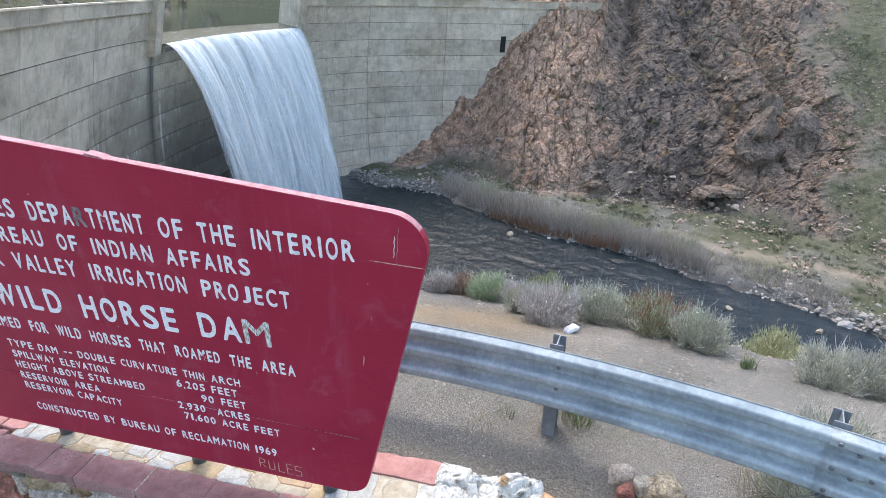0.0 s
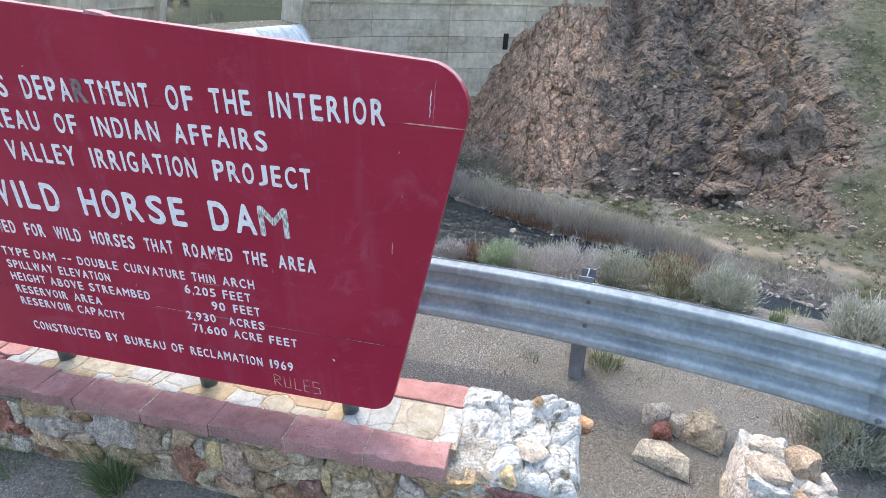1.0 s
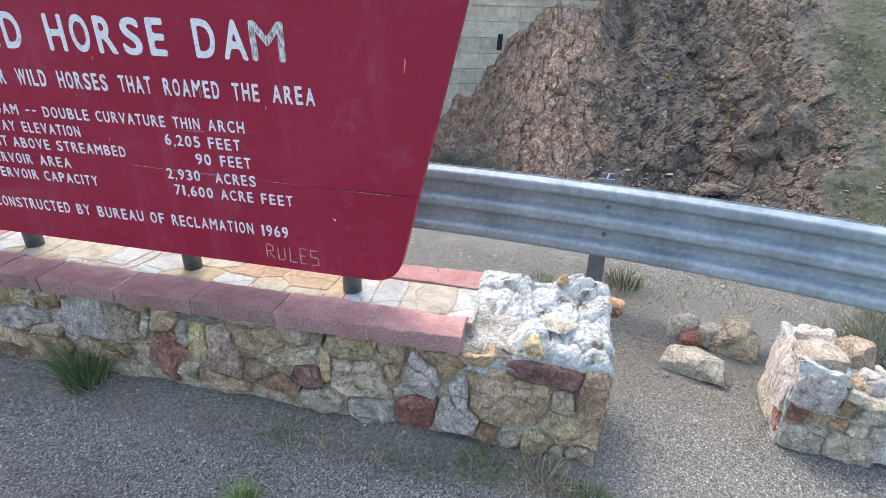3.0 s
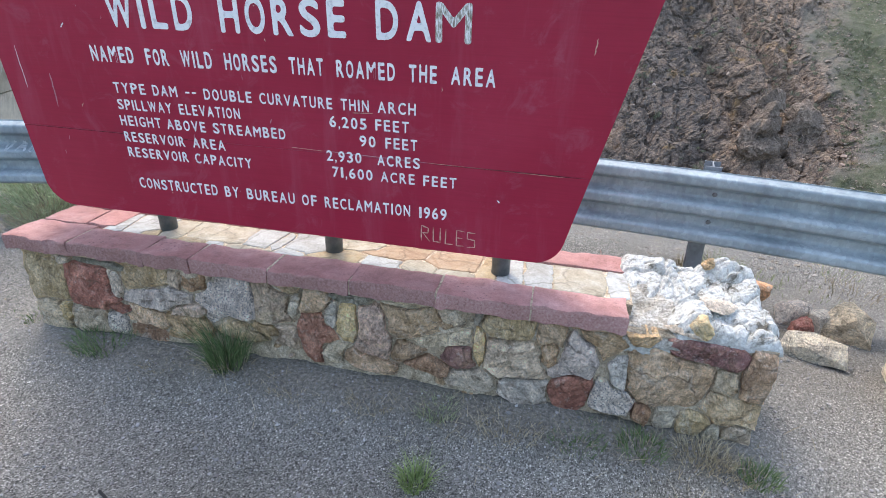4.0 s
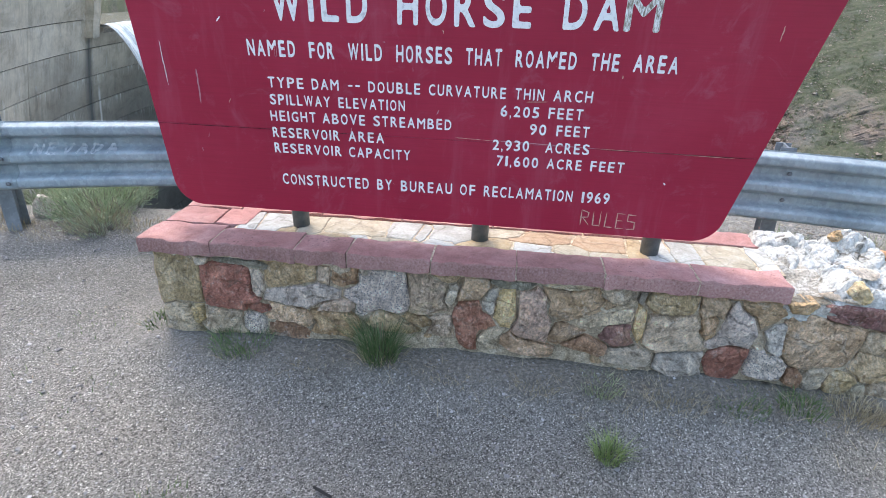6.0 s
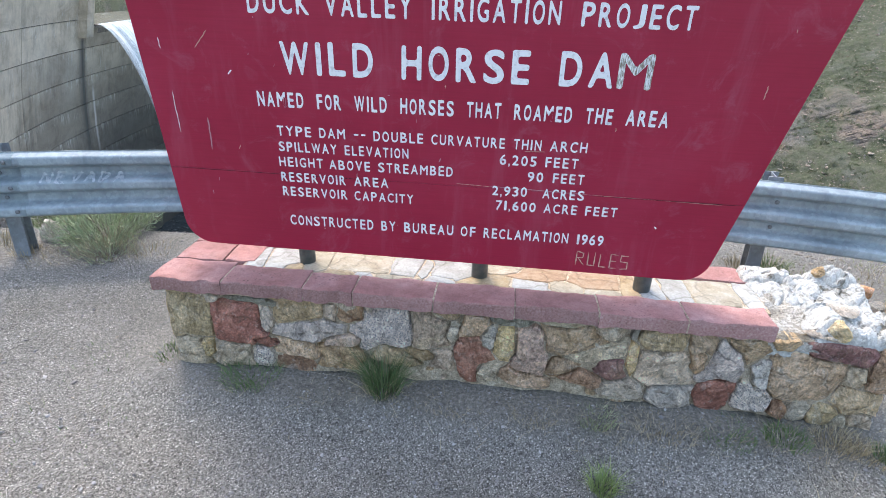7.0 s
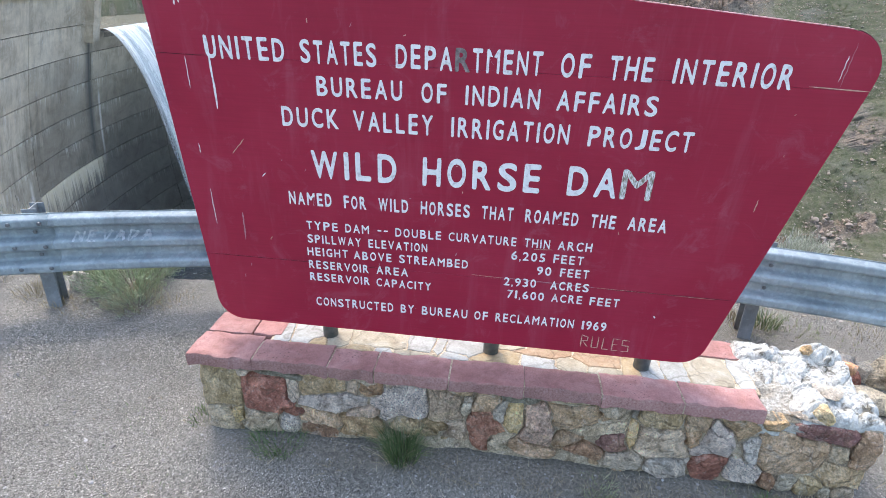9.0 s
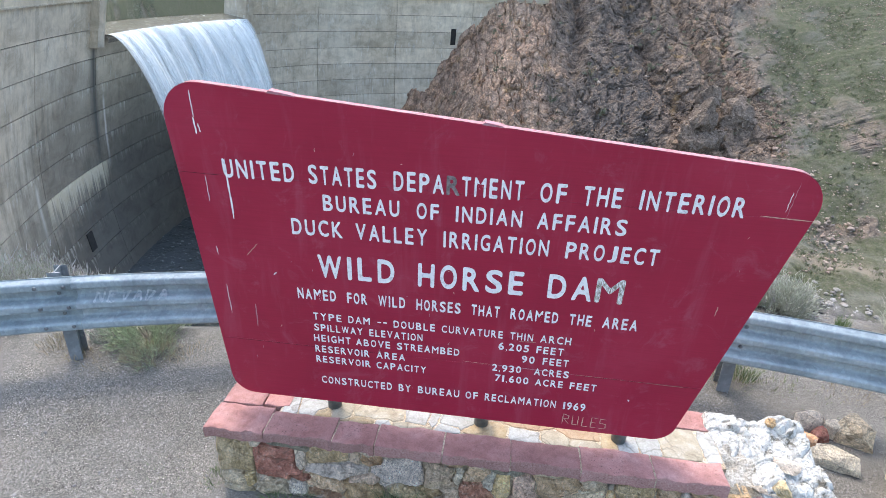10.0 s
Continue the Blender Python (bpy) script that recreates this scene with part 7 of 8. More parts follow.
# ---- plants ----
def blades(n, spread, h0, h1, lean, width, seed, curl=0.5, base=0.0, bottom=0.0):
    """Thin bent blades that fan out from a patch; returns arrays of points and quads."""
    r = np.random.RandomState(seed)
    a = r.uniform(0, 2 * np.pi, n)
    rad = spread * np.sqrt(r.uniform(0, 1, n))
    out_a = a + r.normal(0, 0.7, n)
    h = r.uniform(h0, h1, n)
    ln = lean * r.uniform(0.3, 1.0, n) * (0.4 + 0.6 * rad / max(spread, 1e-6))
    w = width * r.uniform(0.6, 1.2, n)
    px, py = rad * np.cos(a), rad * np.sin(a)
    pts = []
    tw = r.uniform(0, np.pi, n)
    for k, ww in ((0, 1.0), (0.5, 0.8), (1.0, 0.15)):
        f = ln * h * (k ** (1 + curl))
        x, y, z = px + f * np.cos(out_a), py + f * np.sin(out_a), bottom + base * rad + h * k * (1 - 0.25 * ln * k)
        dx, dy = np.cos(tw) * w * ww / 2, np.sin(tw) * w * ww / 2
        pts += [np.stack([x - dx, y - dy, z], 1), np.stack([x + dx, y + dy, z], 1)]
    co_ = np.stack(pts, 1).reshape(-1, 3)
    i = np.arange(n)[:, None] * 6
    q_ = np.concatenate([i + np.array([[0, 1, 3, 2]]), i + np.array([[2, 3, 5, 4]])], 1).reshape(-1, 4)
    return co_, q_


def tuft(x, y, z, n, spread, h, material, seed, label, lean=0.6, dry=0, name="grass_tuft"):
    th = empty(name, label, "grass", "grass tufts", m=Matrix.Translation((x, y, z)))
    co_, q_ = blades(n, spread, h * 0.35, h, lean, 0.0045, seed, 0.9)
    tagged(part("blade_mass", mesh_np("blade_mass", co_, q_), material, th), kind="stuff")
    if dry:
        co_, q_ = blades(dry, spread * 1.2, h * 0.2, h * 0.7, 1.6, 0.004, seed + 1)
        tagged(part("dry_blade_mass", mesh_np("dry_blade_mass", co_, q_), STRAW, th, "dead straw-coloured blades"), kind="stuff")
    return th


def bush(x, y, r, h, leaf, seed, label, twig=0, n=2600, tips=None, leaf_len=0.10, z=None, leaf_w=0.009, twig_len=0.16):
    """A desert shrub: bent stems from the root, with tufts of narrow leaves along them and an uneven outline."""
    z = height(x, y) if z is None else z
    th = empty("shrub", label, "shrub", "shrubs on the bank", m=Matrix.Translation((x, y, z - 0.04)))
    g = np.random.RandomState(seed)
    ns = 70
    a, el = g.uniform(0, 2 * np.pi, ns), np.arccos(g.uniform(0.02, 1.0, ns))
    ln = g.uniform(0.75, 1.1, ns)
    tip = np.stack([r * np.sin(el) * np.cos(a) * ln, r * np.sin(el) * np.sin(a) * ln, h * (0.30 + 0.70 * np.cos(el) ** 0.7) * ln], 1)
    root = np.stack([0.18 * tip[:, 0], 0.18 * tip[:, 1], np.zeros(ns)], 1)
    bow = root * 0.35 + tip * 0.65 + np.stack([np.zeros(ns), np.zeros(ns), -0.08 * h * np.ones(ns)], 1)
    pts = []
    for k, wd in ((root, 0.016), (bow, 0.010), (tip, 0.003)):
        pts += [k + (wd / 2, 0, 0), k + (-wd / 4, wd / 2, 0), k + (-wd / 4, -wd / 2, 0)]
    co_ = np.stack(pts, 1).reshape(-1, 3)
    i = np.arange(ns)[:, None] * 9
    qs = [[a0 + j, a0 + (j + 1) % 3, a0 + 3 + (j + 1) % 3, a0 + 3 + j] for a0 in (0, 3) for j in range(3)]
    q_ = np.concatenate([i + np.array([q0]) for q0 in qs], 0)
    tagged(part("stem_mass", mesh_np("stem_mass", co_, q_), WOOD, th), kind="stuff")

    def foliage(name, count, lo, mat, length, width, sd, up=0.6):
        gg = np.random.RandomState(sd)
        s = gg.randint(0, ns, count)
        k = lo + (1.04 - lo) * gg.uniform(0, 1, count) ** 0.6
        p = root[s] * ((1 - k) ** 2)[:, None] + bow[s] * (2 * k * (1 - k))[:, None] + tip[s] * (k ** 2)[:, None]
        p = p + gg.normal(0, 0.045 * (r + h), (count, 3)) * (0.4 + k)[:, None] * 0.8
        p[:, 2] = np.maximum(p[:, 2], 0.01)
        d = p / np.maximum(np.linalg.norm(p, axis=1), 1e-6)[:, None] * 0.7 + np.array([0, 0, up]) + gg.normal(0, 0.45, (count, 3))
        d /= np.linalg.norm(d, axis=1)[:, None]
        side = np.cross(d, gg.normal(0, 1, (count, 3)))
        side /= np.linalg.norm(side, axis=1)[:, None]
        L = length * gg.uniform(0.5, 1.2, count)[:, None]
        w = width * gg.uniform(0.6, 1.2, count)[:, None]
        cc = np.stack([p - side * w * 0.3, p + side * w * 0.3, p + d * L * 0.6 + side * w * 0.5, p + d * L - side * w * 0.1], 1).reshape(-1, 3)
        tagged(part(name, mesh_np(name, cc, np.arange(count * 4).reshape(-1, 4)), mat, th), kind="stuff")

    foliage("foliage", n, 0.20, leaf, leaf_len, leaf_w, seed + 1)
    if twig:
        foliage("dry_twig_mass", twig, 0.5, STRAW if twig_len < 0.15 else SAGE_GREY, twig_len, 0.78 * leaf_w, seed + 2, 1.0)
    if tips:
        foliage("seed_head_mass", n // 4, 0.85, tips, 0.10, 0.012, seed + 3, 1.2)
    return th


# along the foot of the wall and on the gravel
tuft(-1.72, 2.41, 0.06, 330, 0.085, 0.37, GRASS, 1, "dense green grass tuft at the foot of the stone wall", 0.75, 120)
tuft(-2.46, 2.42, 0.07, 420, 0.15, 0.12, GRASS, 2, "low dark green weeds against the stone wall", 0.9, 30)
tuft(-0.625, 1.97, 0.0, 230, 0.06, 0.12, BRIGHT_GRASS, 3, "small bright green grass tuft on the gravel", 1.1, 20)
for i, (x, y, n, s, h, mt) in enumerate(((-0.93, 2.36, 120, 0.13, 0.11, STRAW), (-0.62, 2.35, 130, 0.10, 0.12, BRUSH_GREEN), (-0.28, 2.33, 130, 0.15, 0.11, STRAW), (0.02, 2.33, 150, 0.13, 0.10, GRASS), (0.30, 2.33, 110, 0.10, 0.15, GRASS), (0.55, 2.35, 140, 0.12, 0.15, STRAW), (0.76, 2.28, 120, 0.08, 0.13, GRASS), (-1.35, 2.40, 80, 0.15, 0.09, STRAW), (-2.05, 2.40, 70, 0.14, 0.07, STRAW), (-2.99, 2.55, 70, 0.10, 0.10, GRASS), (0.66, 2.30, 80, 0.1, 0.1, STRAW))):
    tuft(x, y, 0.07, 2 * n, s, h * 0.5, mt, 10 + i, "sparse dry grass and weeds at the foot of the wall", 1.0, 30)
for i, (x, y, n, s, h, mt, dr) in enumerate(((1.05, 4.42, 150, 0.12, 0.20, GRASS, 90), (0.85, 4.45, 120, 0.12, 0.13, STRAW, 20), (1.6, 4.2, 30, 0.25, 0.05, BRIGHT_GRASS, 10), (0.45, 4.35, 50, 0.08, 0.07, GRASS, 10), (2.35, 3.95, 120, 0.2, 0.16, STRAW, 40), (-2.35, 1.45, 60, 0.12, 0.05, GRASS, 20), (-1.78, 1.42, 60, 0.10, 0.05, GRASS, 20), (-3.2, 1.9, 60, 0.35, 0.035, GRASS, 30), (-3.4, 2.5, 50, 0.25, 0.03, GRASS, 20), (0.25, 4.15, 60, 0.12, 0.08, STRAW, 20), (1.95, 4.35, 60, 0.2, 0.1, STRAW, 30))):
    tuft(x, y, height(x, y), n, s, h, mt, 40 + i, "small weedy grass tuft on the gravel", 0.9, dr)

# shrubs by the guardrail and along the bank
bush(-4.46, 4.12, 0.40, 0.33, WEED, 101, "green weedy shrub with dry twigs under the guardrail", twig=300, n=7000, leaf_len=0.05, leaf_w=0.006, twig_len=0.10)
bush(-4.26, 3.82, 0.24, 0.14, WEED, 103, "low dry weeds with straw stalks under the guardrail", twig=600, n=700, leaf_len=0.05, leaf_w=0.005, twig_len=0.10)
for i, (x, y, r, h, mt, tw, tp, lab) in enumerate((
        (-1.05, 8.3, 0.36, 0.44, SAGE_GREY, 300, None, "grey-brown dry shrub on the bank edge"),
        (-0.70, 8.4, 0.36, 0.40, WILLOW_RED, 300, None, "brown dry shrub on the bank edge"),
        (-0.24, 8.2, 0.48, 0.56, WEED, 200, None, "grey-green sagebrush on the bank edge"),
        (0.18, 8.1, 0.38, 0.44, SAGE_GREY, 600, None, "pale grey dry sagebrush on the bank edge"),
        (0.65, 8.7, 0.46, 0.62, GREEN, 0, None, "yellow-green leafy shrub behind the sagebrush"),
        (1.05, 8.6, 0.40, 0.46, GREEN, 100, None, "yellow-green leafy shrub behind the sagebrush"),
        (0.72, 7.0, 0.58, 0.68, SAGE_GREY, 900, None, "pale grey dry sagebrush on the bank edge"),
        (0.40, 7.5, 0.42, 0.52, SAGE, 500, None, "grey-green sagebrush on the bank edge"),
        (1.42, 7.5, 0.60, 0.72, SAGE, 400, None, "grey-green sagebrush on the bank edge"),
        (2.12, 7.2, 0.60, 0.66, WEED, 500, WILLOW_RED, "sagebrush with rusty seed heads on the bank edge"),
        (2.50, 6.7, 0.50, 0.62, SAGE, 400, None, "grey-green sagebrush on the bank edge"),
        (3.55, 8.5, 0.45, 0.55, SAGE_GREY, 800, None, "pale grey dry sagebrush on the bank edge"),
        (7.1, 15.2, 1.25, 1.9, YELLOW, 0, None, "low rounded yellow-green shrub on the bank edge"),
        (3.62, 5.98, 0.48, 0.46, SAGE, 900, None, "pale sagebrush on the bank edge"),
        (4.02, 5.92, 0.50, 0.52, SAGE, 600, None, "grey-green sagebrush on the bank edge"),
        (4.50, 6.2, 0.52, 0.60, SAGE, 600, None, "grey-green sagebrush on the bank edge"),
        (2.60, 3.86, 0.36, 0.36, SAGE, 400, None, "grey-green sagebrush under the guardrail"),
        (2.95, 4.35, 0.42, 0.45, SAGE, 500, None, "sagebrush behind the guardrail"),
        (3.45, 4.15, 0.40, 0.42, SAGE, 400, None, "sagebrush behind the guardrail"),
        (-5.95, 4.92, 0.50, 0.70, SAGE, 700, None, "sagebrush behind the guardrail"),
        (-5.1, 5.0, 0.36, 0.22, SAGE_GREY, 500, None, "dry sagebrush behind the guardrail"),
        (-6.7, 4.7, 0.62, 0.95, SAGE, 700, None, "sagebrush behind the guardrail"))):
    k = 0.70 if y > 5 else 0.85
    bush(x, y + (0.08 if y > 5 else 0), r * k, h * (k + 0.06), mt, 120 + 5 * i, lab, tw, 9000, tp, 0.050 if r < 1 else 0.14, leaf_w=0.009 if r < 1 else 0.028)
tuft(2.87, 6.15, height(2.87, 6.15), 160, 0.08, 0.2, GRASS, 90, "dark green grass tuft on the sandy bank", 0.5, 10)
for i, (x, y, n, s, h, mt, dr, lab) in enumerate((
        (-5.20, 3.86, 130, 0.15, 0.13, STRAW, 60, "straw-coloured dry grass beside a guardrail post"),
        (-4.90, 3.74, 90, 0.12, 0.08, STRAW, 40, "dead grass round the foot of a guardrail post"),
        (-5.75, 4.02, 160, 0.16, 0.16, SAGE_GREY, 40, "dark twiggy weeds under the guardrail"),
        (-4.62, 3.70, 60, 0.22, 0.06, STRAW, 40, "thin dry grass on the gravel by the guardrail"),
        (-3.98, 3.92, 70, 0.16, 0.08, STRAW, 30, "thin dry grass on the gravel by the guardrail"))):
    tuft(x, y, height(x, y), n, s, h, mt, 70 + i, lab, 0.9, dr)
for i, (x, y, n, s, h, mt) in enumerate(((1.30, 4.38, 90, 0.20, 0.07, BRUSH_GREEN), (1.62, 4.55, 60, 0.22, 0.06, SAGE_GREY), (0.92, 4.30, 70, 0.18, 0.05, BRUSH_GREEN), (1.95, 4.70, 60, 0.18, 0.08, BRUSH_GREEN))):
    tuft(x, y, height(x, y), n, s, h, mt, 170 + 3 * i, "low grey-green weeds on the gravel behind the wall", 1.0, 15)
bush(-5.95, 4.40, 0.36, 0.42, SAGE_GREY, 111, "grey twiggy shrub on the bank behind the guardrail", twig=300, n=3500, leaf_len=0.06)
bush(-5.20, 4.62, 0.34, 0.46, BRUSH_GREEN, 115, "grey-green weedy shrub on the bank behind the guardrail", twig=300, n=3500, leaf_len=0.06)
for x, y, r, leaf, seed, lab in ((-6.95, 5.15, 0.42, SAGE, 131, "pale sagebrush with dry stalks behind the guardrail"), (-6.55, 5.30, 0.34, SAGE, 135, "pale dry shrub behind the guardrail"), (-6.02, 5.05, 0.20, SAGE_GREY, 139, "small dry shrub behind the guardrail")):
    bush(x, y, r, 0.02 - height(x, y), leaf, seed, lab, twig=200, n=6000, tips=SAGE_GREY, leaf_len=0.06)
# litter
LITTER_X, LITTER_Y = 1.0, 6.62
bm = lump((0.12, 0.06, 0.075), 91, 3, 0.9, 0.9)
tagged(part("plastic_litter", bm_mesh("plastic_litter", bm), PAPER, m=pose(LITTER_X, LITTER_Y, height(LITTER_X, LITTER_Y) + 0.05, 0, 0, 30)), "crumpled white plastic litter on the bank", "litter")
stick_me = bm_mesh("stick", cyl_bm(0.006, -0.045, 0.045, 8))
tagged(part("stick", stick_me, BLACK, m=pose(-1.77, 1.60, 0.018, 90, 0, 65)), "short dark stick lying on the gravel", "stick")

# ---- scattered stones ----
rng_ = np.random.RandomState(6)


def scatter(name, xs, ys, zs, sizes, material, label, category, flat=0.65, seed=0):
    """Many small stones joined into one mesh, each a dented octahedron."""
    r = np.random.RandomState(seed)
    n = len(xs)
    g = 0.618
    base = np.array([(-g, 1, 0), (g, 1, 0), (-g, -1, 0), (g, -1, 0), (0, -g, 1), (0, g, 1), (0, -g, -1), (0, g, -1), (1, 0, -g), (1, 0, g), (-1, 0, -g), (-1, 0, g)], float) / 1.1
    tri = np.array([(0, 11, 5), (0, 5, 1), (0, 1, 7), (0, 7, 10), (0, 10, 11), (1, 5, 9), (5, 11, 4), (11, 10, 2), (10, 7, 6), (7, 1, 8), (3, 9, 4), (3, 4, 2), (3, 2, 6), (3, 6, 8), (3, 8, 9), (4, 9, 5), (2, 4, 11), (6, 2, 10), (8, 6, 7), (9, 8, 1)])
    v_ = base[None] * r.uniform(0.65, 1.15, (n, 12, 1)) + r.normal(0, 0.07, (n, 12, 3))
    v_ *= r.uniform(0.65, 1.25, (n, 1, 3))
    v_[:, :, 2] *= flat
    a = r.uniform(0, 6.283, n)
    ca, sa = np.cos(a)[:, None], np.sin(a)[:, None]
    x_, y_ = v_[:, :, 0] * ca - v_[:, :, 1] * sa, v_[:, :, 0] * sa + v_[:, :, 1] * ca
    v_ = np.stack([x_, y_, v_[:, :, 2]], 2) * np.asarray(sizes)[:, None, None] + np.stack([xs, ys, zs], 1)[:, None, :]
    f_ = (np.arange(n)[:, None, None] * 12 + tri[None]).reshape(-1, 3)
    ob = part(name, mesh_np(name, v_.reshape(-1, 3), f_), material)
    return tagged(ob, label, category, kind="stuff")


def rocky(name, cols, rough=0.9):
    m, t, b = nodes(name)
    g = t.nodes.new("ShaderNodeNewGeometry")
    c = ramp(t, g.outputs["Random Per Island"], [(i / (len(cols) - 1), c_) for i, c_ in enumerate(cols)])
    n = noise_tex(t, coords(t, world_space=True), 3.0, 6, 0.7)
    c = mixc(t, 0.6, c, ramp(t, n, [(0.3, (0.6, 0.6, 0.6)), (0.65, (1.2, 1.2, 1.2))]), "MULTIPLY")
    t.links.new(c, b.inputs["Base Color"])
    b.inputs["Roughness"].default_value = rough
    bump(t, b, n, 0.5, 0.05)
    return m


PEBBLE = rocky("pebble", [(0.17, 0.168, 0.165), (0.22, 0.215, 0.21), (0.26, 0.255, 0.25), (0.20, 0.18, 0.165), (0.42, 0.41, 0.40)])
SCREE = rocky("scree", [(0.25, 0.19, 0.15), (0.34, 0.265, 0.21), (0.22, 0.19, 0.165), (0.40, 0.34, 0.28), (0.29, 0.205, 0.16)])
SHINGLE = rocky("river_shingle", [(0.20, 0.19, 0.175), (0.30, 0.285, 0.26), (0.15, 0.14, 0.13), (0.40, 0.385, 0.36), (0.24, 0.20, 0.17)])
BANK_CHIP = rocky("bank_chips", [(0.20, 0.175, 0.145), (0.28, 0.25, 0.21), (0.24, 0.205, 0.165), (0.34, 0.315, 0.28), (0.22, 0.20, 0.18)])
n = 34000
xs, ys = rng_.uniform(-5.0, 2.8, n), 0.9 + 4.3 * rng_.uniform(0, 1, n) ** 1.3
zs = land(xs, ys)[0] + heap_at(xs, ys)
keep = ~((ys > 2.46) & (ys < 3.1) & (xs > -3) & (xs < 0.85))
scatter("gravel_stones", xs[keep], ys[keep], zs[keep] + 0.001, (rng_.gamma(1.5, 0.0014, n) + 0.0020)[keep], PEBBLE, "loose grey gravel chips", "gravel", 0.6, 1)
n = 12000
xs, ys = rng_.uniform(-3, 5, n), rng_.uniform(4.6, 9.0, n)
scatter("bank_stones", xs, ys, land(xs, ys)[0], rng_.gamma(1.2, 0.0045, n) + 0.003, BANK_CHIP, "small tan stones on the sandy bank", "gravel", 0.6, 2)
# river shingle and boulders on the far shore
k = rng_.uniform(0, 1, 5200)
pos = np.stack([np.interp(k, np.linspace(0, 1, len(FAR_SHORE[2:13])), FAR_SHORE[2:13, 0]), np.interp(k, np.linspace(0, 1, len(FAR_SHORE[2:13])), FAR_SHORE[2:13, 1])], 1)
pos += rng_.normal(0, 1, pos.shape) * np.array([1.6, 1.8]) + np.array([0.2, 0.9])
hh, dd_, _, _ = land(pos[:, 0], pos[:, 1])
ok = (dd_ > -0.6) & (dd_ < 5)
dens = np.where((pos[:, 0] > 22) | (pos[:, 0] < -16), 1.0, 0.35)
ok &= rng_.uniform(0, 1, len(ok)) < dens
scatter("shore_stones", pos[ok, 0], pos[ok, 1], hh[ok], rng_.gamma(2.0, 0.065, ok.sum()) + 0.04, SHINGLE, "pale boulders and shingle along the far shore", "rocks", 0.7, 3)
for x, y, s_, seed in ((-5.1, 70.5, 0.75, 5), (19.2, 57.0, 0.5, 6), (6.7, 57.8, 0.35, 7), (27.0, 54.5, 0.5, 8)):
    ob = part("rock", bm_mesh("rock", lump((s_, s_ * 0.7, s_ * 0.55), 950 + seed, 3)), STONE["slate"], m=pose(x, y, RIVER_Z + 0.1, 0, 0, seed * 50))
    tagged(ob, "dark wet rock standing in the river", "rock", "rocks in the river")
# blocks and scree on the rock face and the bench
n = 16000
xs, ys = rng_.uniform(-26, 50, n), rng_.uniform(60, 100, n)
hh, dd_, _, uu = land(xs, ys)
bb = bench_width(xs)
ok = (dd_ > 1.5) & (uu < -1) & (rng_.uniform(0, 1, n) < np.where(dd_ > bb + 3, 0.05, np.where(dd_ > bb - 3, 0.65, 0.28)) * np.where(xs > 30, 0.5, 1.0))
scatter("scree_blocks", xs[ok], ys[ok], hh[ok] + 0.05, rng_.gamma(1.3, 0.085, ok.sum()) + 0.04, SCREE, "broken brown and buff rock blocks on the canyon side", "rocks", 0.75, 4)


n = 9000
xs, ys = rng_.uniform(30, 62, n), rng_.uniform(62, 118, n)
hh, dd_, _, uu = land(xs, ys)
ok = (dd_ > 3) & (xs - 0.10 * (ys - 80) > 35)
scatter("slope_stones", xs[ok], ys[ok], hh[ok] + 0.02, rng_.gamma(1.2, 0.045, ok.sum()) + 0.03, SCREE, "small grey and tan stones strewn on the grassy slope", "rocks", 0.6, 14)

# ---- rounded crags on the canyon side ----
CRAG = stony("crag_stone", [(0.3, (0.14, 0.108, 0.088)), (0.5, (0.21, 0.165, 0.132)), (0.72, (0.29, 0.235, 0.19))], 0.8, 4.0, relief=1.0, depth=0.4, vary=0.2, space=True)
for label, lumps in (
        ("rounded brown rock crag standing out of the canyon side", ((27.4, 87.6, -16.6, 2.7, 2.0, 2.4), (27.3, 88.6, -13.2, 2.4, 1.9, 2.4), (27.8, 89.9, -10.8, 1.6, 1.6, 1.9), (25.4, 88.0, -15.6, 1.3, 1.3, 2.0), (29.8, 88.3, -16.6, 1.4, 1.4, 1.6))),
        ("rounded brown rock crag beside a taller one", ((32.9, 90.6, -12.8, 2.0, 1.8, 2.3), (31.3, 90.2, -14.4, 1.4, 1.3, 1.8), (34.3, 90.6, -14.6, 1.5, 1.4, 1.7))),
        ("pale boulder fallen below the cliff", ((5.56, 86.0, -23.0, 1.1, 0.9, 0.9),)),
        ("buff rock ledge at the foot of the slope", ((21.5, 84.5, -22.0, 2.6, 1.6, 0.9), (24.4, 84.4, -21.7, 2.2, 1.5, 0.8), (20.2, 83.6, -22.4, 1.3, 1.1, 0.8)))):
    x0_, y0_, z0_ = lumps[0][:3]
    crag = empty("rock_crag", label, "rock crag", "crags on the canyon side", m=Matrix.Translation((x0_, y0_, z0_)))
    for i, (x, y, z, a, b, c_) in enumerate(lumps):
        y -= 1.2
        bm = lump((a * 1.1, b * 1.1, c_ * 1.1), 900 + i + int(x0_), 4, 0.7, 0.9)
        bm.transform(pose(x - x0_, y - y0_, z - z0_, 0, 0, 40 * i))
        part("boulder", bm_mesh("boulder", bm), CRAG, crag)


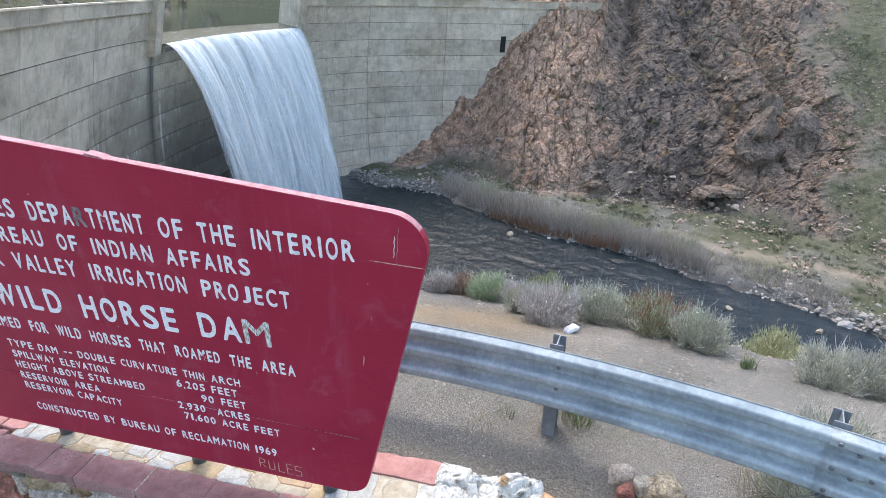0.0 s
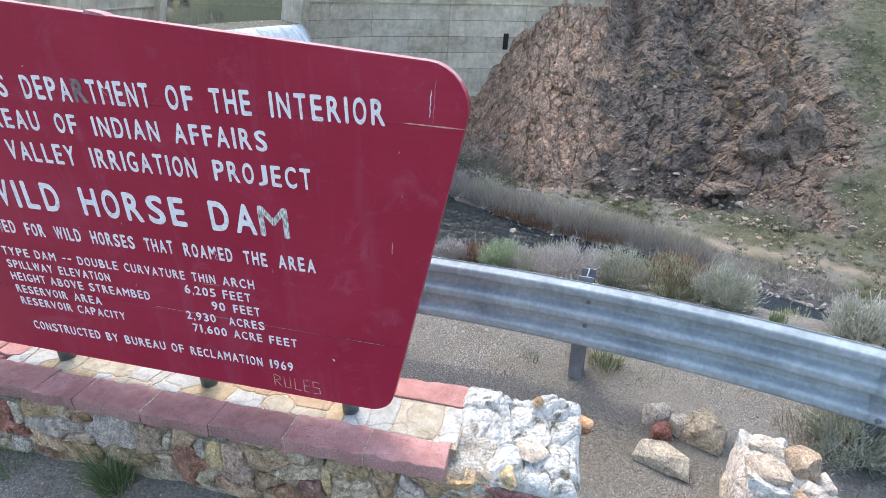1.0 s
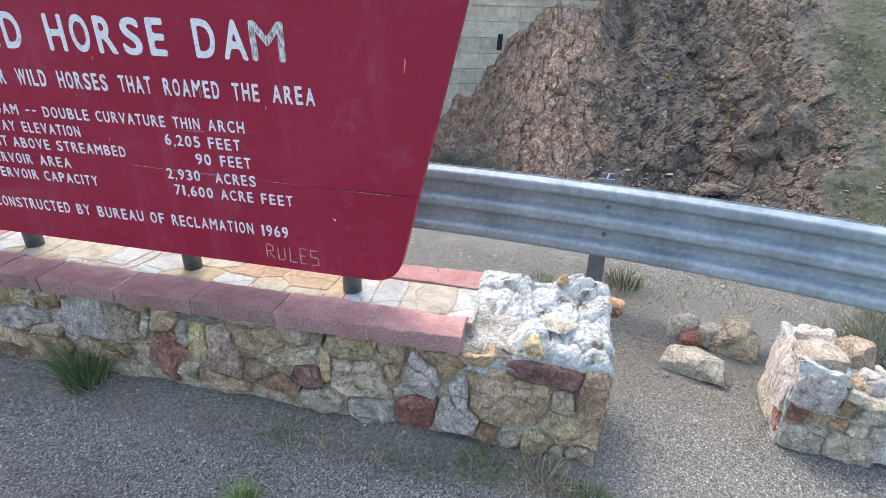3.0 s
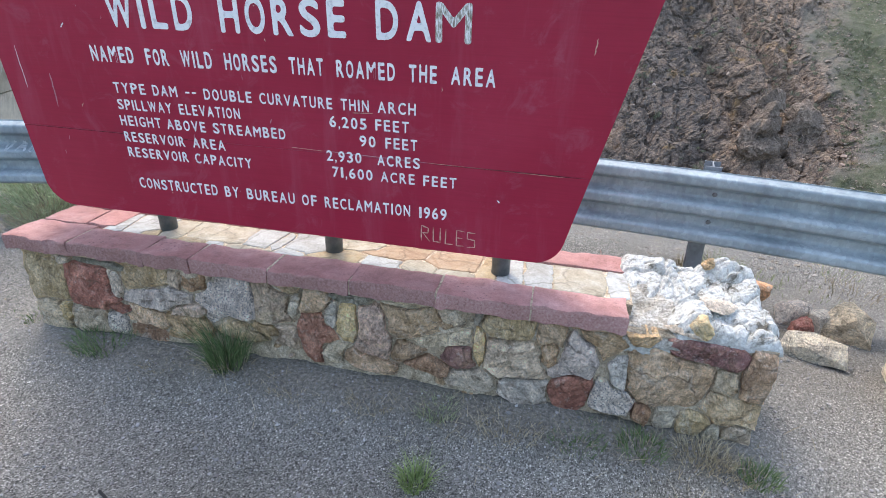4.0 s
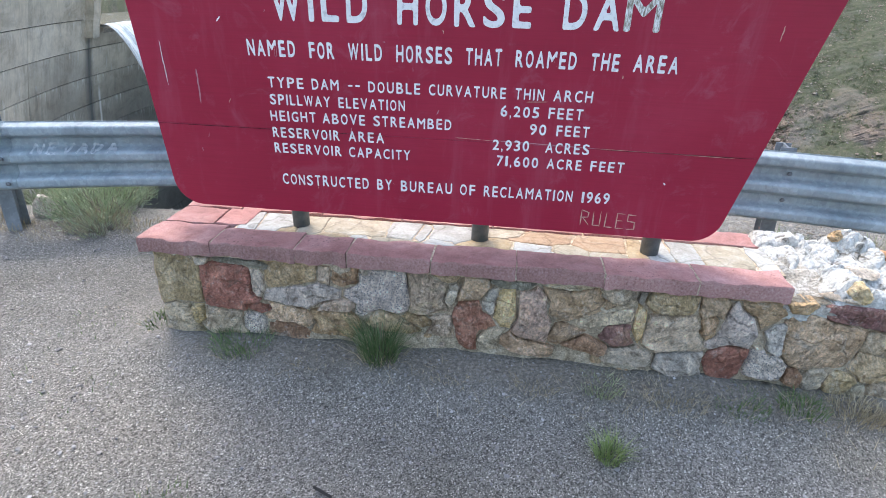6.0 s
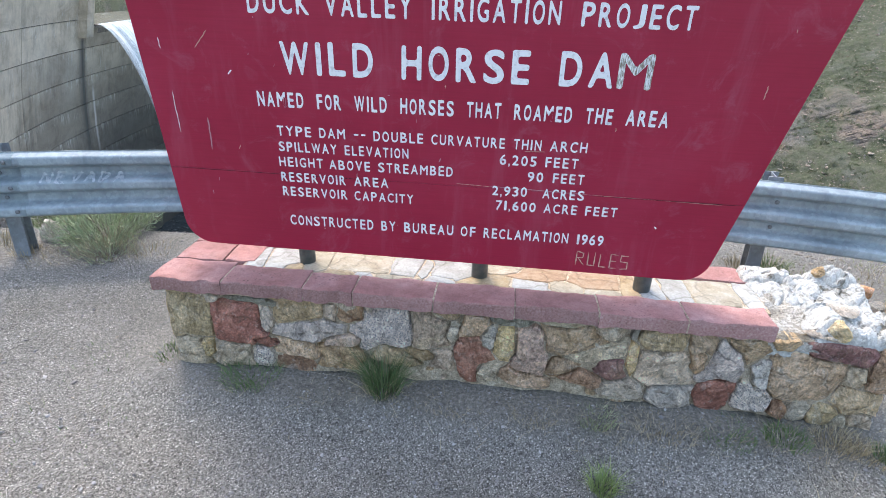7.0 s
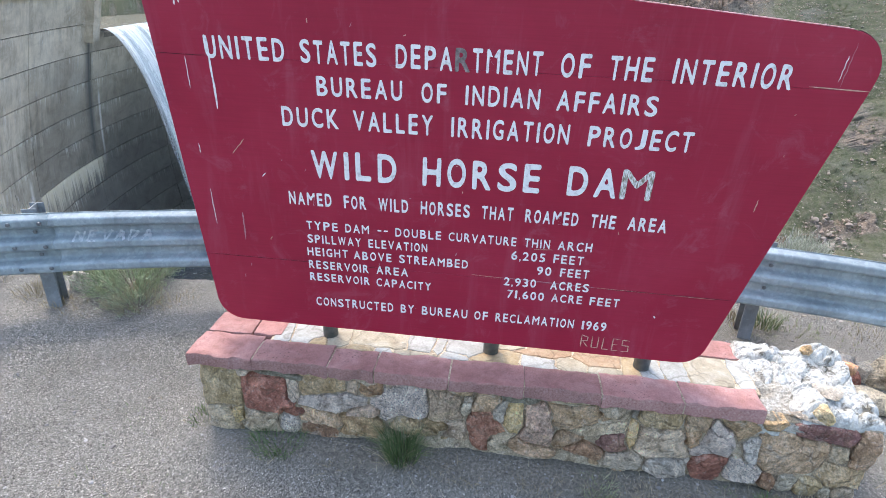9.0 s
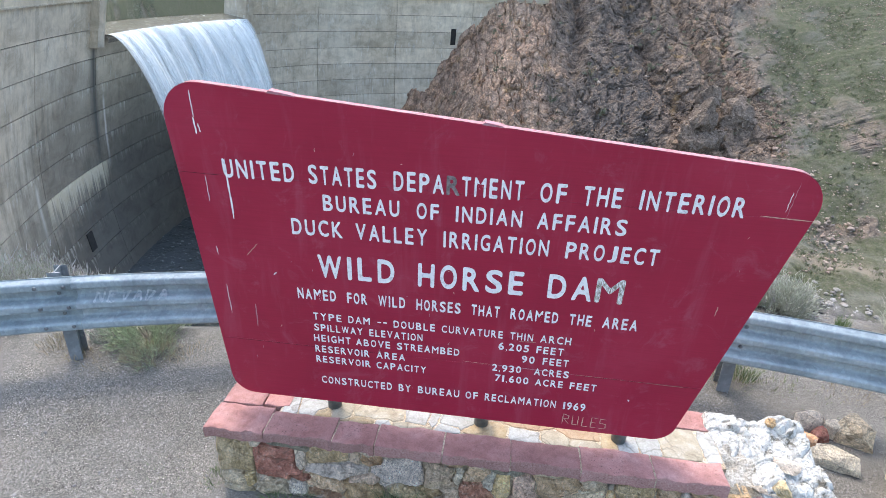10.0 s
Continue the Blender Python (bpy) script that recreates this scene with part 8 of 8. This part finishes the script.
# ---- willows and brush on the far bank ----
def thicket(name, xs, ys, zs, h, material, label, seed, per=14, width=0.05, spread=0.55, category="shrubs"):
    r = np.random.RandomState(seed)
    n = len(xs)
    cx, cy, cz, ch = (np.repeat(v, per) for v in (xs, ys, zs, h))
    m = n * per
    a = r.uniform(0, 6.283, m)
    ln = spread * r.uniform(0.1, 1.0, m)
    hh_ = ch * r.uniform(0.55, 1.1, m)
    px, py = cx + r.normal(0, 0.15, m), cy + r.normal(0, 0.15, m)
    pts, tw = [], r.uniform(0, 3.1416, m)
    for k, ww in ((0, 1.0), (0.55, 0.8), (1.0, 0.3)):
        x, y, z = px + ln * hh_ * k ** 1.4 * np.cos(a), py + ln * hh_ * k ** 1.4 * np.sin(a), cz - 0.1 + hh_ * k
        dx, dy = np.cos(tw) * width * ww / 2, np.sin(tw) * width * ww / 2
        pts += [np.stack([x - dx, y - dy, z], 1), np.stack([x + dx, y + dy, z], 1)]
    co_ = np.stack(pts, 1).reshape(-1, 3)
    i = np.arange(m)[:, None] * 6
    q_ = np.concatenate([i + np.array([[0, 1, 3, 2]]), i + np.array([[2, 3, 5, 4]])], 1).reshape(-1, 4)
    ob = part(name, mesh_np(name, co_, q_), material)
    return tagged(ob, label, category, kind="stuff")


def along_shore(x0, x1, lo, hi, n, seed):
    r = np.random.RandomState(seed)
    line = FAR_SHORE[2:13]
    x = r.uniform(x0, x1, n)
    y = np.interp(x, line[:, 0], line[:, 1]) + r.uniform(lo, hi, n)
    return x, y, land(x, y)[0]


x, y, z = along_shore(-17.5, 18.5, 0.4, 4.6, 1500, 1)
thicket("willow_thicket", x, y, z, (2.5 - 0.035 * np.abs(x)) * (0.25 + 1.3 * fbm(p3(x / 3, y / 3), 3, 61)), WILLOW, "bare grey-brown willow thicket along the far shore", 2)
x, y, z = along_shore(-12, 18, 1.6, 5.2, 650, 3)
thicket("budding_willows", x, y, z, 2.3 * (0.3 + 1.2 * fbm(p3(x / 2.5, y / 2.5), 3, 62)), WILLOW_GREEN, "willows with grey-green buds behind the shore", 4)
x, y, z = along_shore(-9, 8.5, 0.15, 1.2, 420, 5)
thicket("rusty_willows", x, y, z, 1.3 * (0.3 + 1.2 * fbm(p3(x / 2, y / 2), 3, 63)), WILLOW_RED, "rust-brown willow stems at the water", 6)
x, y, z = along_shore(18, 31, 0.8, 5.5, 260, 7)
thicket("shore_brush", x, y, z, np.full(len(x), 0.9), WILLOW, "low grey brush on the far shore", 8)
n = 900
r7 = np.random.RandomState(8)
xs, ys = r7.uniform(-20, 46, n), r7.uniform(70, 112, n)
hh, dd_, _, uu = land(xs, ys)
ok = (dd_ > 5) & (uu < -2)
ok &= fbm(p3(xs / 5, ys / 5), 3, 33) > 0.47
thicket("slope_brush", xs[ok], ys[ok], hh[ok] + 0.2, r7.uniform(0.25, 0.7, ok.sum()), SLOPE_SAGE, "scattered grey-green brush on the canyon side", 9, 22, 0.07, 0.9)
n = 9000
xs, ys = r7.uniform(-12, 56, n), r7.uniform(60, 116, n)
hh, dd_, _, uu = land(xs, ys)
ok = (dd_ > 2.5) & (uu < -2) & ((dd_ < bench_width(xs) + 1) | (xs - 0.10 * (ys - 80) > 37)) & (fbm(p3(xs / 3, ys / 3), 3, 35) > 0.42)
thicket("slope_grass", xs[ok], ys[ok], hh[ok] + 0.15, r7.uniform(0.15, 0.42, ok.sum()), SLOPE_GRASS, "low grey-green grass clumps on the far bank", 29, 12, 0.05, 1.1)
# brush on the hill beyond the reservoir
n = 2600
xs, ys = r7.uniform(-190, -60, n), r7.uniform(60, 200, n)
hh, _, _, uu = land(xs, ys)
ok = (uu > 70) & (hh > LAKE_Z) & (hh < 22)
thicket("hill_brush", xs[ok], ys[ok], hh[ok], r7.uniform(0.6, 1.6, ok.sum()), SAGE, "grey-green brush on the hill behind the reservoir", 19, 12, 0.16, 0.9)
scatter("hill_rocks", xs[ok] + 1.5, ys[ok] - 1.0, hh[ok], r7.gamma(1.5, 0.4, ok.sum()) + 0.15, SCREE, "rocks on the hill behind the reservoir", "rocks", 0.8, 21)
# dead grass and roots along the foot of the stone wall
n = 150
xs = np.where(r7.uniform(0, 1, n) < 0.8, r7.uniform(-1.45, 0.75, n), r7.uniform(-2.6, -1.4, n))
ys = 2.44 - 0.16 * r7.uniform(0, 1, n) ** 1.6
zs = land(xs, ys)[0] + 0.085 * np.exp(-(np.maximum(np.abs(ys - 2.72) - 0.30, 0) / 0.22) ** 2)
thicket("dead_grass", xs, ys, zs + 0.10, r7.uniform(0.015, 0.05, n), STRAW, "thin dead grass lying along the foot of the wall", 77, 7, 0.003, 2.2, "grass")
